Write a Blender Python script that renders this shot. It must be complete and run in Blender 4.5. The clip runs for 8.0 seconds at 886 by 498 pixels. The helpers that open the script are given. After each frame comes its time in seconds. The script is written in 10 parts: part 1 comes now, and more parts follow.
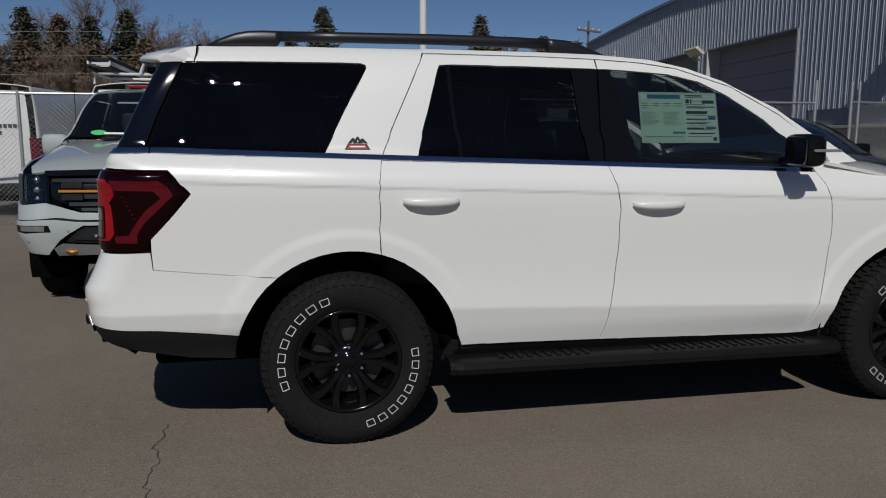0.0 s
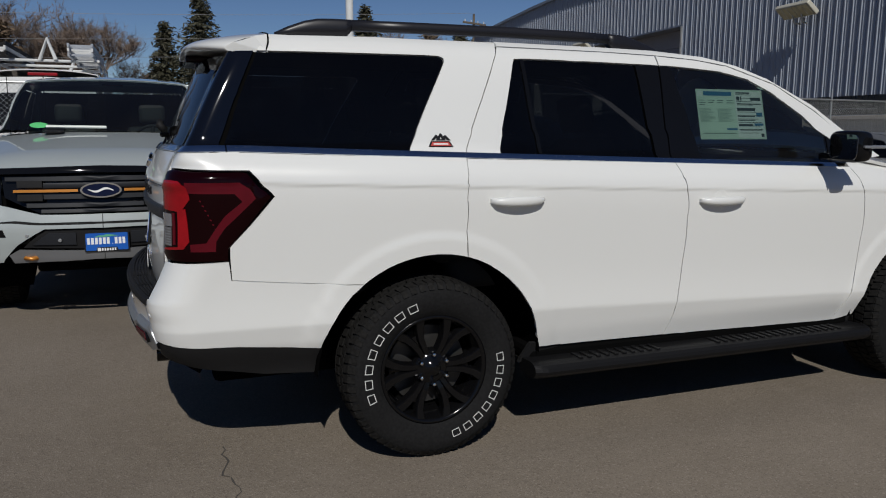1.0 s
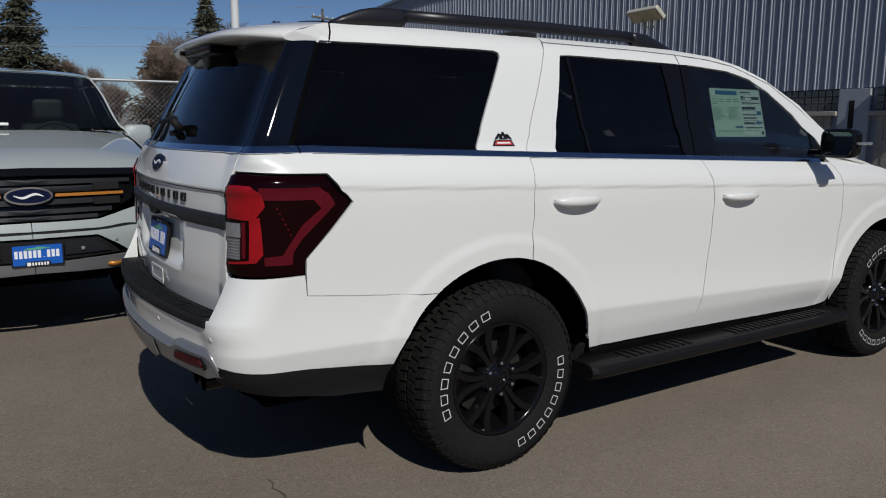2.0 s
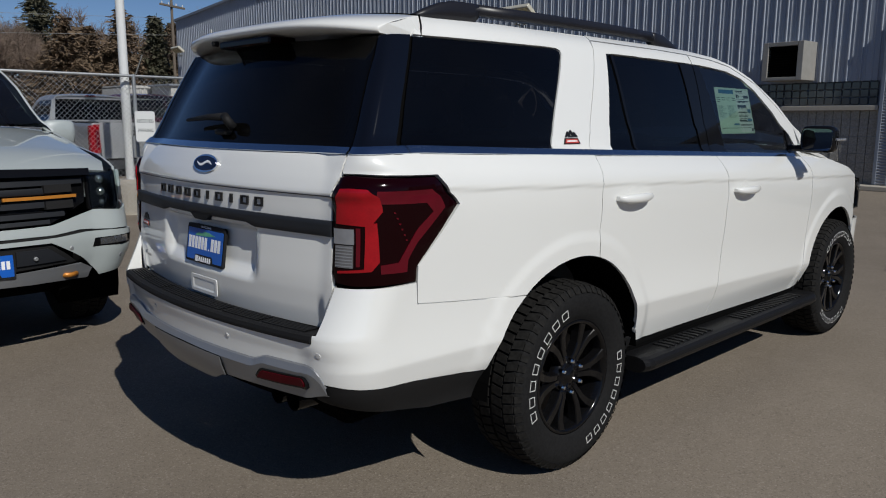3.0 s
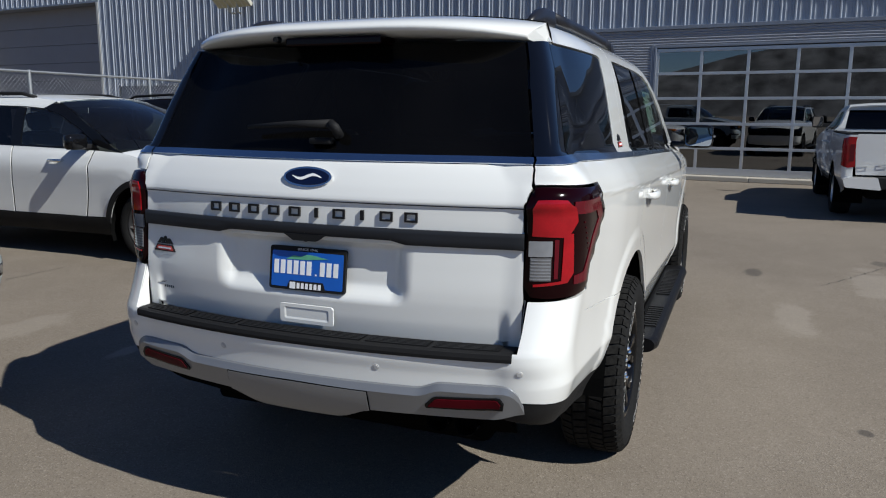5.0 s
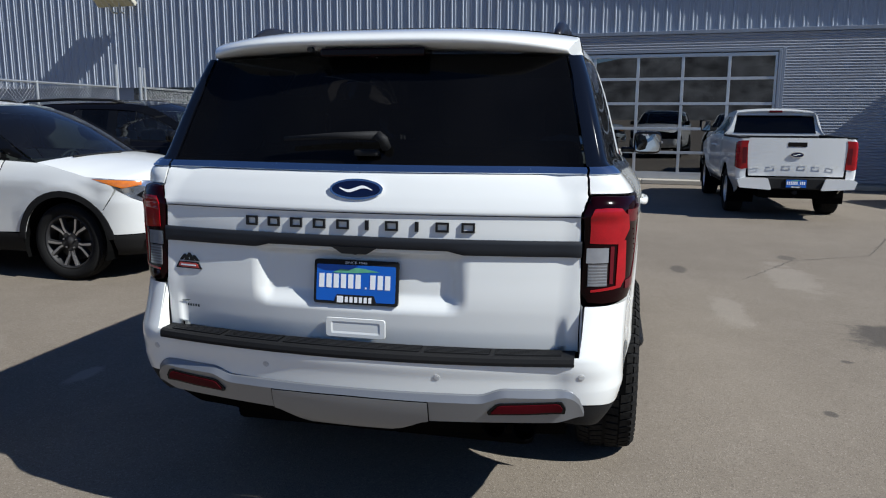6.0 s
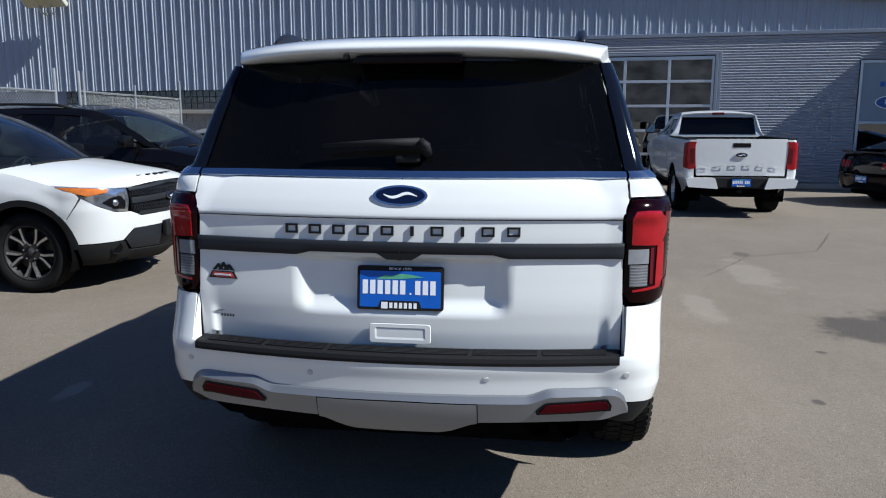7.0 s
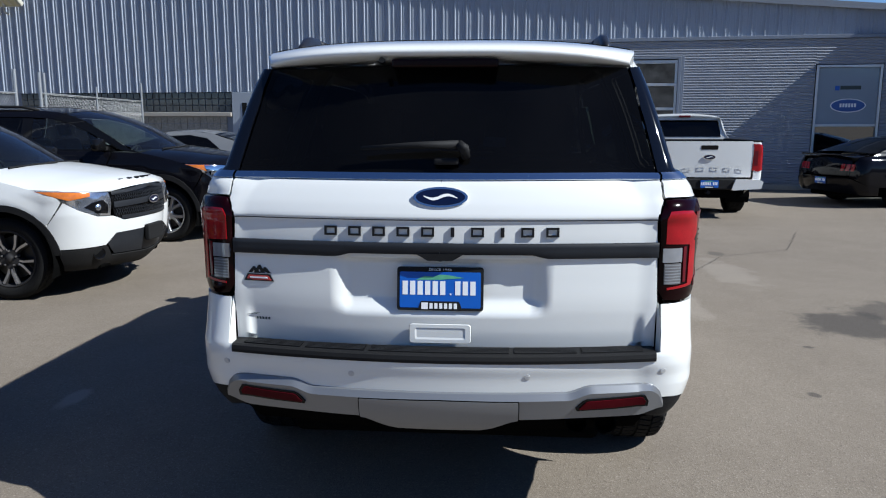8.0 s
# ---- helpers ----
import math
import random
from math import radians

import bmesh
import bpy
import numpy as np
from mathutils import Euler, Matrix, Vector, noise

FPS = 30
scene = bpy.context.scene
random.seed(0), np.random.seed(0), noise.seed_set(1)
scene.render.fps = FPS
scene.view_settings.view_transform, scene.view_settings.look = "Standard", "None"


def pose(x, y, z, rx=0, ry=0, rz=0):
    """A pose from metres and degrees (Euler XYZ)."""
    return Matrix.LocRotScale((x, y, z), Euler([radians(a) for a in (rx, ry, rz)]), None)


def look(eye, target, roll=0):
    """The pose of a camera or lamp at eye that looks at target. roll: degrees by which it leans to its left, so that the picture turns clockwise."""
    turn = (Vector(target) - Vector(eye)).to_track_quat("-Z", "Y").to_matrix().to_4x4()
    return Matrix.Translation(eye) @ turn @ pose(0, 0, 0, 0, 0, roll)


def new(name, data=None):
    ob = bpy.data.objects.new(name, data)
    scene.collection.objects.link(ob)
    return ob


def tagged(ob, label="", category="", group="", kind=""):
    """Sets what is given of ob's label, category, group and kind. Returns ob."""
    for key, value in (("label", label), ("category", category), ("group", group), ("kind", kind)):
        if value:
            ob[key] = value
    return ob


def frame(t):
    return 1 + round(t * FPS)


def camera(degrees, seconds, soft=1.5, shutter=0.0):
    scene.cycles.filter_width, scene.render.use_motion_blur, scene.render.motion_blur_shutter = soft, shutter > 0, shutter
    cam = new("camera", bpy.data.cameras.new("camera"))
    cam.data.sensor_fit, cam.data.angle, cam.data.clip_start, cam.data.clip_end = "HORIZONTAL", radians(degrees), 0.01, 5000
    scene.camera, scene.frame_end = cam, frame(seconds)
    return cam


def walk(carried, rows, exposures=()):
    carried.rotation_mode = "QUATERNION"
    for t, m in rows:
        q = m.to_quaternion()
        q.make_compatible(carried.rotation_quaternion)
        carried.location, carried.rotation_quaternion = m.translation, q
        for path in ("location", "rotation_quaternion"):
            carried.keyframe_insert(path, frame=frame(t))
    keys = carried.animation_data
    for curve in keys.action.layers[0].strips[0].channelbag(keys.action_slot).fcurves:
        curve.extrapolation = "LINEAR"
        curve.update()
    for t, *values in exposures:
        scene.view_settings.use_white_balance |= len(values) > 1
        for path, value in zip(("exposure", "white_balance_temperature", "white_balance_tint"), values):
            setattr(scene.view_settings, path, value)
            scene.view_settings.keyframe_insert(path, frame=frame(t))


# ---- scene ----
cam = camera(61.0, 8.0, soft=1.1)
PATH = [
    (0, (-0.285, -4.484, 1.475), (0.120, -2.548, 1.181), 0.1),
    (0.5, (-0.746, -4.313, 1.488), (-0.189, -2.416, 1.183), 0.2),
    (1, (-1.162, -4.078, 1.498), (-0.451, -2.236, 1.182), 0.2),
    (1.5, (-1.561, -3.789, 1.497), (-0.658, -2.033, 1.178), 0.2),
    (3, (-2.609, -2.845, 1.514), (-1.233, -1.433, 1.177), 0.3),
    (3.5, (-2.886, -2.483, 1.514), (-1.365, -1.23, 1.171), 0.3),
    (4, (-3.121, -2.13, 1.526), (-1.474, -1.051, 1.175), 0.3),
    (4.5, (-3.321, -1.768, 1.547), (-1.57, -0.869, 1.191), 0.3),
    (6, (-3.674, -0.872, 1.588), (-1.751, -0.442, 1.244), 0.3),
    (6.5, (-3.738, -0.671, 1.597), (-1.795, -0.341, 1.258), 0.1),
    (7, (-3.776, -0.501, 1.601), (-1.822, -0.239, 1.264), 0.0),
    (7.5, (-3.817, -0.341, 1.603), (-1.856, -0.137, 1.269), 0.0),
    (8, (-3.845, -0.214, 1.601), (-1.878, -0.063, 1.271), 0.0),
]
walk(cam, [(t, look(eye, target, roll)) for t, eye, target, roll in PATH],
     exposures=[(0.0, -0.52, 6500, 10), (1.0, -0.45, 6500, 10), (1.5, -0.38, 6480, 10), (3.0, -0.16, 6450, 9), (3.5, -0.03, 6430, 9), (4.5, 0.27, 6380, 8), (6.0, 0.65, 6130, 7), (6.5, 0.72, 6040, 7), (8.0, 0.80, 5980, 7)])

# ---- light ----
SUN = Vector((-0.28, -1.10, 1.0)).normalized()
world = bpy.data.worlds.new("world")
scene.world = world
world.use_nodes = True
wn = world.node_tree.nodes
wn.clear()
sky = wn.new("ShaderNodeTexSky")
sky.sky_type = "NISHITA"
sky.sun_disc = False
sky.sun_elevation = math.asin(SUN.z)
sky.sun_rotation = math.atan2(SUN.x, SUN.y)
sky.altitude = 2200
sky.dust_density = 0.0
sky.ozone_density = 4.0
bg = wn.new("ShaderNodeBackground")
bg.inputs["Strength"].default_value = 0.062
wo = wn.new("ShaderNodeOutputWorld")
tone = wn.new("ShaderNodeHueSaturation")
tone.inputs["Saturation"].default_value = 1.10
tone.inputs["Hue"].default_value = 0.508
world.node_tree.links.new(sky.outputs[0], tone.inputs["Color"])
world.node_tree.links.new(tone.outputs[0], bg.inputs[0])
world.node_tree.links.new(bg.outputs[0], wo.inputs[0])
sun_data = bpy.data.lights.new("sun", "SUN")
sun_data.energy = 4.3
sun_data.angle = radians(0.5)
sun_data.color = (1.0, 0.975, 0.93)
sun = new("sun", sun_data)
sun.matrix_world = look(Vector((0, 0, 0)) + SUN * 60, (0, 0, 0))

# ---- materials ----
def material(name, color, rough=0.5, metal=0.0, spread=0.12, scale=6.0, fine=0.0, fine_scale=120.0, bump=0.0,
             bump_scale=200.0, coat=0.0, coat_rough=0.03, dust=0.0, spec=0.5, emit=0.0, emit_color=None, object_random=0.0):
    """A procedural surface: base colour varied at a coarse and a fine scale, with relief, coat and dust."""
    m = bpy.data.materials.new(name)
    m.use_nodes = True
    nt = m.node_tree
    nodes, link = nt.nodes, nt.links.new
    p = nodes["Principled BSDF"]
    p.inputs["Roughness"].default_value = rough
    p.inputs["Metallic"].default_value = metal
    p.inputs["Specular IOR Level"].default_value = spec
    p.inputs["Coat Weight"].default_value = coat
    p.inputs["Coat Roughness"].default_value = coat_rough
    co = nodes.new("ShaderNodeTexCoord")
    src = co.outputs["Object"]
    n1 = nodes.new("ShaderNodeTexNoise")
    n1.inputs["Scale"].default_value = scale
    n1.inputs["Detail"].default_value = 5
    link(src, n1.inputs["Vector"])
    mix = nodes.new("ShaderNodeMix")
    mix.data_type = "RGBA"
    c = Vector(color[:3])
    mix.inputs[6].default_value = (*(c * (1 - spread)), 1)
    mix.inputs[7].default_value = (*(c * (1 + spread)), 1)
    link(n1.outputs[0], mix.inputs[0])
    out = mix.outputs[2]
    if fine > 0:
        n2 = nodes.new("ShaderNodeTexNoise")
        n2.inputs["Scale"].default_value = fine_scale
        n2.inputs["Detail"].default_value = 3
        link(src, n2.inputs["Vector"])
        ramp = nodes.new("ShaderNodeMapRange")
        ramp.inputs["From Min"].default_value, ramp.inputs["From Max"].default_value = 0.3, 0.7
        ramp.inputs["To Min"].default_value, ramp.inputs["To Max"].default_value = 1 - fine, 1 + fine
        link(n2.outputs[0], ramp.inputs[0])
        hsv = nodes.new("ShaderNodeHueSaturation")
        link(out, hsv.inputs["Color"])
        link(ramp.outputs[0], hsv.inputs["Value"])
        out = hsv.outputs[0]
    if object_random > 0:
        oi = nodes.new("ShaderNodeObjectInfo")
        r2 = nodes.new("ShaderNodeMapRange")
        r2.inputs["To Min"].default_value, r2.inputs["To Max"].default_value = 1 - object_random, 1 + object_random
        link(oi.outputs["Random"], r2.inputs[0])
        h2 = nodes.new("ShaderNodeHueSaturation")
        link(out, h2.inputs["Color"])
        link(r2.outputs[0], h2.inputs["Value"])
        out = h2.outputs[0]
    if dust > 0:
        n3 = nodes.new("ShaderNodeTexNoise")
        n3.inputs["Scale"].default_value = 2.3
        n3.inputs["Detail"].default_value = 6
        link(src, n3.inputs["Vector"])
        mr = nodes.new("ShaderNodeMapRange")
        mr.inputs["From Min"].default_value, mr.inputs["From Max"].default_value = 0.45, 0.75
        mr.inputs["To Min"].default_value, mr.inputs["To Max"].default_value = 0.0, dust
        link(n3.outputs[0], mr.inputs[0])
        dm = nodes.new("ShaderNodeMix")
        dm.data_type = "RGBA"
        dm.inputs[7].default_value = (0.30, 0.26, 0.21, 1)
        link(mr.outputs[0], dm.inputs[0])
        link(out, dm.inputs[6])
        out = dm.outputs[2]
        rm = nodes.new("ShaderNodeMapRange")
        rm.inputs["To Min"].default_value, rm.inputs["To Max"].default_value = rough, min(1.0, rough + 0.35)
        link(n3.outputs[0], rm.inputs[0])
        link(rm.outputs[0], p.inputs["Roughness"])
    link(out, p.inputs["Base Color"])
    if bump > 0:
        nb = nodes.new("ShaderNodeTexNoise")
        nb.inputs["Scale"].default_value = bump_scale
        nb.inputs["Detail"].default_value = 4
        link(src, nb.inputs["Vector"])
        b = nodes.new("ShaderNodeBump")
        b.inputs["Strength"].default_value = 1.0
        b.inputs["Distance"].default_value = bump
        link(nb.outputs[0], b.inputs["Height"])
        link(b.outputs[0], p.inputs["Normal"])
    if emit > 0:
        p.inputs["Emission Color"].default_value = (*(emit_color or color[:3]), 1)
        p.inputs["Emission Strength"].default_value = emit
    return m


def glass(name, tint, rough=0.0, ior=1.5, dust=0.0):
    """A thin pane: what is behind is seen through its tint, with a mirror gloss that grows at a glance and a thin film
    of dust that also lifts its blacks like a veil.
    """
    m = bpy.data.materials.new(name)
    m.use_nodes = True
    nt = m.node_tree
    nodes, link = nt.nodes, nt.links.new
    nodes.remove(nodes["Principled BSDF"])
    out = nodes["Material Output"]
    tr = nodes.new("ShaderNodeBsdfTransparent")
    tr.inputs[0].default_value = (*tint, 1)
    gl = nodes.new("ShaderNodeBsdfGlossy")
    gl.inputs["Roughness"].default_value = rough
    gl.inputs["Color"].default_value = (0.95, 0.97, 1.0, 1)
    fr = nodes.new("ShaderNodeFresnel")
    fr.inputs["IOR"].default_value = ior
    mx = nodes.new("ShaderNodeMixShader")
    link(fr.outputs[0], mx.inputs[0])
    link(tr.outputs[0], mx.inputs[1])
    link(gl.outputs[0], mx.inputs[2])
    # pale patchy film: dust, plus a painted haze that raises the darkest tones
    if dust:
        film = nodes.new("ShaderNodeBsdfDiffuse")
        film.inputs[0].default_value = (0.46, 0.44, 0.43, 1)
        co = nodes.new("ShaderNodeTexCoord")
        patchy = nodes.new("ShaderNodeTexNoise")
        patchy.inputs["Scale"].default_value = 3.0
        patchy.inputs["Detail"].default_value = 5
        link(co.outputs["Object"], patchy.inputs["Vector"])
        much = nodes.new("ShaderNodeMapRange")
        much.inputs["From Min"].default_value, much.inputs["From Max"].default_value = 0.3, 0.7
        much.inputs["To Min"].default_value, much.inputs["To Max"].default_value = dust * 0.7, dust * 1.3
        link(patchy.outputs[0], much.inputs[0])
        over = nodes.new("ShaderNodeMixShader")
        link(much.outputs[0], over.inputs[0])
        link(mx.outputs[0], over.inputs[1])
        link(film.outputs[0], over.inputs[2])
        mx = over
    link(mx.outputs[0], out.inputs["Surface"])
    return m


DARK_OIL, PALE_DUST = (0.045, 0.040, 0.036), (0.30, 0.265, 0.22)
STAINS = [(1.05, 5.10, 0.26, 0.20, 0.85, DARK_OIL), (2.28, -3.05, 0.50, 0.42, 0.75, DARK_OIL), (2.75, -3.55, 0.40, 0.30, 0.6, DARK_OIL), (0.22, 2.28, 0.20, 0.07, 0.8, PALE_DUST),
          (4.6, -1.6, 0.22, 0.10, 0.6, DARK_OIL), (6.3, -0.6, 0.30, 0.13, 0.6, DARK_OIL), (5.6, -2.9, 0.18, 0.10, 0.5, DARK_OIL),
          (0.6, -2.1, 0.05, 0.04, 0.7, DARK_OIL), (1.6, -2.45, 0.04, 0.05, 0.7, DARK_OIL), (4.4, -2.7, 0.9, 0.25, 0.35, PALE_DUST), (0.3, 3.4, 0.5, 0.2, 0.3, PALE_DUST), (2.9, -1.9, 0.6, 0.15, 0.35, PALE_DUST)]


def asphalt_material():
    m = bpy.data.materials.new("asphalt")
    m.use_nodes = True
    nt = m.node_tree
    nodes, link = nt.nodes, nt.links.new
    p = nodes["Principled BSDF"]
    co = nodes.new("ShaderNodeTexCoord")

    def noise_at(scale, detail=4, rough=0.55):
        n = nodes.new("ShaderNodeTexNoise")
        n.inputs["Scale"].default_value = scale
        n.inputs["Detail"].default_value = detail
        n.inputs["Roughness"].default_value = rough
        link(co.outputs["Object"], n.inputs["Vector"])
        return n.outputs[0]

    def ramp(x, a, b, lo, hi):
        r = nodes.new("ShaderNodeMapRange")
        r.inputs["From Min"].default_value, r.inputs["From Max"].default_value = a, b
        r.inputs["To Min"].default_value, r.inputs["To Max"].default_value = lo, hi
        link(x, r.inputs[0])
        return r.outputs[0]

    def blend(f, a, b):
        x = nodes.new("ShaderNodeMix")
        x.data_type = "RGBA"
        link(f, x.inputs[0])
        for i, c in ((6, a), (7, b)):
            if isinstance(c, tuple):
                x.inputs[i].default_value = (*c, 1)
            else:
                link(c, x.inputs[i])
        return x.outputs[2]

    base = blend(ramp(noise_at(0.35, 6), 0.35, 0.65, 0, 1), (0.153, 0.127, 0.098), (0.192, 0.161, 0.125))
    base = blend(ramp(noise_at(2.2, 6, 0.7), 0.42, 0.75, 0, 0.5), base, (0.225, 0.192, 0.153))
    vor = nodes.new("ShaderNodeTexVoronoi")
    vor.inputs["Scale"].default_value = 150
    link(co.outputs["Object"], vor.inputs["Vector"])
    sep = nodes.new("ShaderNodeSeparateColor")
    link(vor.outputs["Color"], sep.inputs[0])
    base = blend(ramp(sep.outputs[0], 0.80, 1.0, 0, 0.45), base, (0.34, 0.295, 0.24))
    base = blend(ramp(sep.outputs[1], 0.76, 1.0, 0, 0.5), base, (0.075, 0.056, 0.046))
    base = blend(ramp(noise_at(38, 4), 0.60, 0.78, 0, 0.4), base, (0.085, 0.070, 0.056))
    base = blend(ramp(noise_at(190, 3, 0.7), 0.55, 0.75, 0, 0.5), base, (0.29, 0.25, 0.20))
    base = blend(ramp(noise_at(210, 2, 0.7), 0.56, 0.76, 0, 0.6), base, (0.07, 0.06, 0.052))
    warp = noise_at(3.1, 6, 0.65)
    for cx, cy, rx, ry, amount, tone in STAINS:
        sub = nodes.new("ShaderNodeVectorMath")
        sub.operation = "SUBTRACT"
        link(co.outputs["Object"], sub.inputs[0])
        sub.inputs[1].default_value = (cx, cy, 0)
        div = nodes.new("ShaderNodeVectorMath")
        div.operation = "DIVIDE"
        link(sub.outputs[0], div.inputs[0])
        div.inputs[1].default_value = (rx, ry, 1)
        ln = nodes.new("ShaderNodeVectorMath")
        ln.operation = "LENGTH"
        link(div.outputs[0], ln.inputs[0])
        add = nodes.new("ShaderNodeMath")
        add.operation = "ADD"
        link(ln.outputs["Value"], add.inputs[0])
        link(ramp(warp, 0.3, 0.7, -0.45, 0.45), add.inputs[1])
        base = blend(ramp(add.outputs[0], 1.05, 0.65, 0, amount), base, tone)
    link(base, p.inputs["Base Color"])
    p.inputs["Roughness"].default_value = 0.88
    p.inputs["Specular IOR Level"].default_value = 0.3
    b1 = nodes.new("ShaderNodeBump")
    b1.inputs["Distance"].default_value = 0.0016
    link(vor.outputs["Distance"], b1.inputs["Height"])
    b2 = nodes.new("ShaderNodeBump")
    b2.inputs["Distance"].default_value = 0.004
    link(noise_at(9, 5), b2.inputs["Height"])
    link(b1.outputs[0], b2.inputs["Normal"])
    link(b2.outputs[0], p.inputs["Normal"])
    return m


M = {}
M["asphalt"] = asphalt_material()
M["paint_white"] = material("white_pearl_paint", (0.712, 0.714, 0.684), 0.32, 0.0, 0.012, 1.5, coat=1.0, spec=0.5)
M["paint_white2"] = material("dusty_white_paint", (0.62, 0.625, 0.61), 0.36, 0.0, 0.02, 2.0, coat=0.8, dust=0.05)
M["paint_grey"] = material("pale_grey_paint", (0.335, 0.368, 0.364), 0.34, 0.0, 0.02, 1.5, coat=1.0, dust=0.04)
M["paint_black"] = material("black_paint", (0.0035, 0.0035, 0.005), 0.08, 0.0, 0.1, 2, spec=0.22)
M["paint_silver"] = material("silver_paint", (0.34, 0.35, 0.355), 0.38, 0.6, 0.03, 2, coat=0.8, dust=0.08)
M["paint_graphite"] = material("silver_grey_paint", (0.17, 0.175, 0.18), 0.35, 0.3, 0.05, 2, coat=0.6, dust=0.08)
M["paint_maroon"] = material("maroon_paint", (0.085, 0.010, 0.022), 0.35, 0.2, 0.05, 2, coat=0.9, dust=0.05)
M["black_gloss"] = material("gloss_black_trim", (0.005, 0.005, 0.0055), 0.05, 0.0, 0.1, 3, spec=0.24)
# gloss black with the navy of mirrored sky put into its colour
M["pillar_gloss"] = material("gloss_black_sky_tinted_trim", (0.0035, 0.0042, 0.007), 0.05, 0.0, 0.1, 3, spec=0.5)
M["black_plastic"] = material("grained_black_plastic", (0.011, 0.011, 0.0115), 0.5, 0.0, 0.15, 8, fine=0.2, fine_scale=300, bump=0.0004, bump_scale=600, dust=0.010, spec=0.18)
M["board_black"] = material("satin_black_step", (0.0075, 0.0075, 0.008), 0.42, 0.0, 0.15, 6, bump=0.0003, bump_scale=500, spec=0.14)
M["rail_black"] = material("satin_charcoal_rail", (0.012, 0.012, 0.015), 0.36, 0.0, 0.1, 4, spec=0.35)
M["grey_plastic"] = material("dark_grey_plastic", (0.016, 0.0175, 0.021), 0.5, 0.0, 0.1, 6, bump=0.0003, bump_scale=500, spec=0.25)
M["silver_trim"] = material("satin_silver_paint", (0.245, 0.252, 0.262), 0.34, 0.55, 0.04, 4, fine=0.03, fine_scale=400, spec=0.5)
M["chrome"] = material("chrome", (0.78, 0.79, 0.80), 0.08, 1.0, 0.02, 4)
M["blue_chrome"] = material("satin_chrome", (0.62, 0.66, 0.72), 0.16, 1.0, 0.02, 4)
M["rubber"] = material("tyre_rubber", (0.0105, 0.0105, 0.0106), 0.65, 0.0, 0.2, 5, fine=0.25, fine_scale=90, bump=0.0005, bump_scale=400, dust=0.003, spec=0.12)
M["rubber_dusty"] = material("dusty_tyre_tread", (0.013, 0.0125, 0.0117), 0.85, 0.0, 0.3, 9, fine=0.4, fine_scale=60, spec=0.1)
M["rubber_white"] = material("white_tyre_marking", (0.62, 0.62, 0.60), 0.7, 0.0, 0.08, 20)
M["wheel_black"] = material("gloss_black_alloy", (0.004, 0.004, 0.0044), 0.14, 0.0, 0.1, 6, spec=0.28)
M["wheel_machined"] = material("machined_alloy", (0.66, 0.66, 0.67), 0.28, 0.9, 0.05, 20)
M["wheel_smoked"] = material("smoked_machined_alloy", (0.62, 0.62, 0.63), 0.3, 0.9, 0.1, 20)
M["wheel_dark"] = material("dark_painted_alloy", (0.025, 0.025, 0.027), 0.4, 0.4, 0.1, 6, dust=0.1)
M["steel"] = material("bare_steel", (0.075, 0.073, 0.070), 0.45, 0.8, 0.3, 14)
# near-black that paints in the shade of gaps, arches, bores and undersides
M["dark"] = material("cavity_shade", (0.004, 0.004, 0.004), 1.0, 0.0, 0.2, 6, spec=0.0)
M["interior"] = material("black_upholstery", (0.032, 0.031, 0.031), 0.75, 0.0, 0.15, 6, fine=0.15, fine_scale=200)
M["lens_dark_red"] = material("smoked_red_lens", (0.007, 0.0004, 0.001), 0.10, 0.0, 0.1, 3, spec=0.15)
M["lens_red"] = material("red_lens", (0.24, 0.003, 0.007), 0.12, 0.0, 0.6, 9, spec=0.45, fine=0.06, fine_scale=160)
M["lens_deep"] = material("deep_red_lens", (0.085, 0.0015, 0.007), 0.12, 0.0, 0.3, 14, spec=0.4)
M["lens_clear"] = material("clear_reverse_lens", (0.26, 0.27, 0.29), 0.12, 0.35, 0.2, 30, coat=1.0)
M["lens_grey"] = material("ribbed_grey_lens", (0.13, 0.13, 0.135), 0.15, 0.2, 0.3, 40, spec=0.5)
M["lens_amber"] = material("amber_lens", (0.52, 0.14, 0.012), 0.15, 0.0, 0.4, 30, coat=1.0)
M["lamp_chrome"] = material("lamp_reflector", (0.55, 0.56, 0.58), 0.15, 0.9, 0.3, 25, coat=1.0)
M["reflector_red"] = material("red_reflector", (0.060, 0.002, 0.005), 0.4, 0.0, 0.2, 60, spec=0.08)
M["emblem_blue"] = material("dark_blue_emblem", (0.004, 0.008, 0.032), 0.22, 0.0, 0.1, 10, spec=0.35)
M["plate_blue"] = material("bright_blue_plate", (0.006, 0.095, 0.44), 0.4, 0.0, 0.08, 20)
M["plate_white"] = material("white_print", (0.78, 0.78, 0.78), 0.5, 0.0, 0.05, 20)
M["plate_green"] = material("green_print", (0.10, 0.35, 0.20), 0.5, 0.0, 0.3, 60)
M["sticker_red"] = material("red_badge", (0.45, 0.05, 0.04), 0.4, 0.0, 0.1, 20)
M["orange"] = material("orange_accent", (0.52, 0.20, 0.03), 0.35, 0.3, 0.1, 10)
M["paper"] = material("pale_green_paper", (0.58, 0.70, 0.58), 0.6, 0.0, 0.05, 20)
M["paper_white"] = material("white_paper", (0.72, 0.76, 0.70), 0.6, 0.0, 0.04, 20)
M["ink_blue"] = material("blue_print", (0.03, 0.16, 0.30), 0.6, 0.0, 0.1, 30)
M["ink_grey"] = material("grey_print", (0.22, 0.30, 0.25), 0.6, 0.0, 0.1, 30)
M["ink_dark"] = material("dark_print", (0.03, 0.05, 0.05), 0.6, 0.0, 0.1, 30)
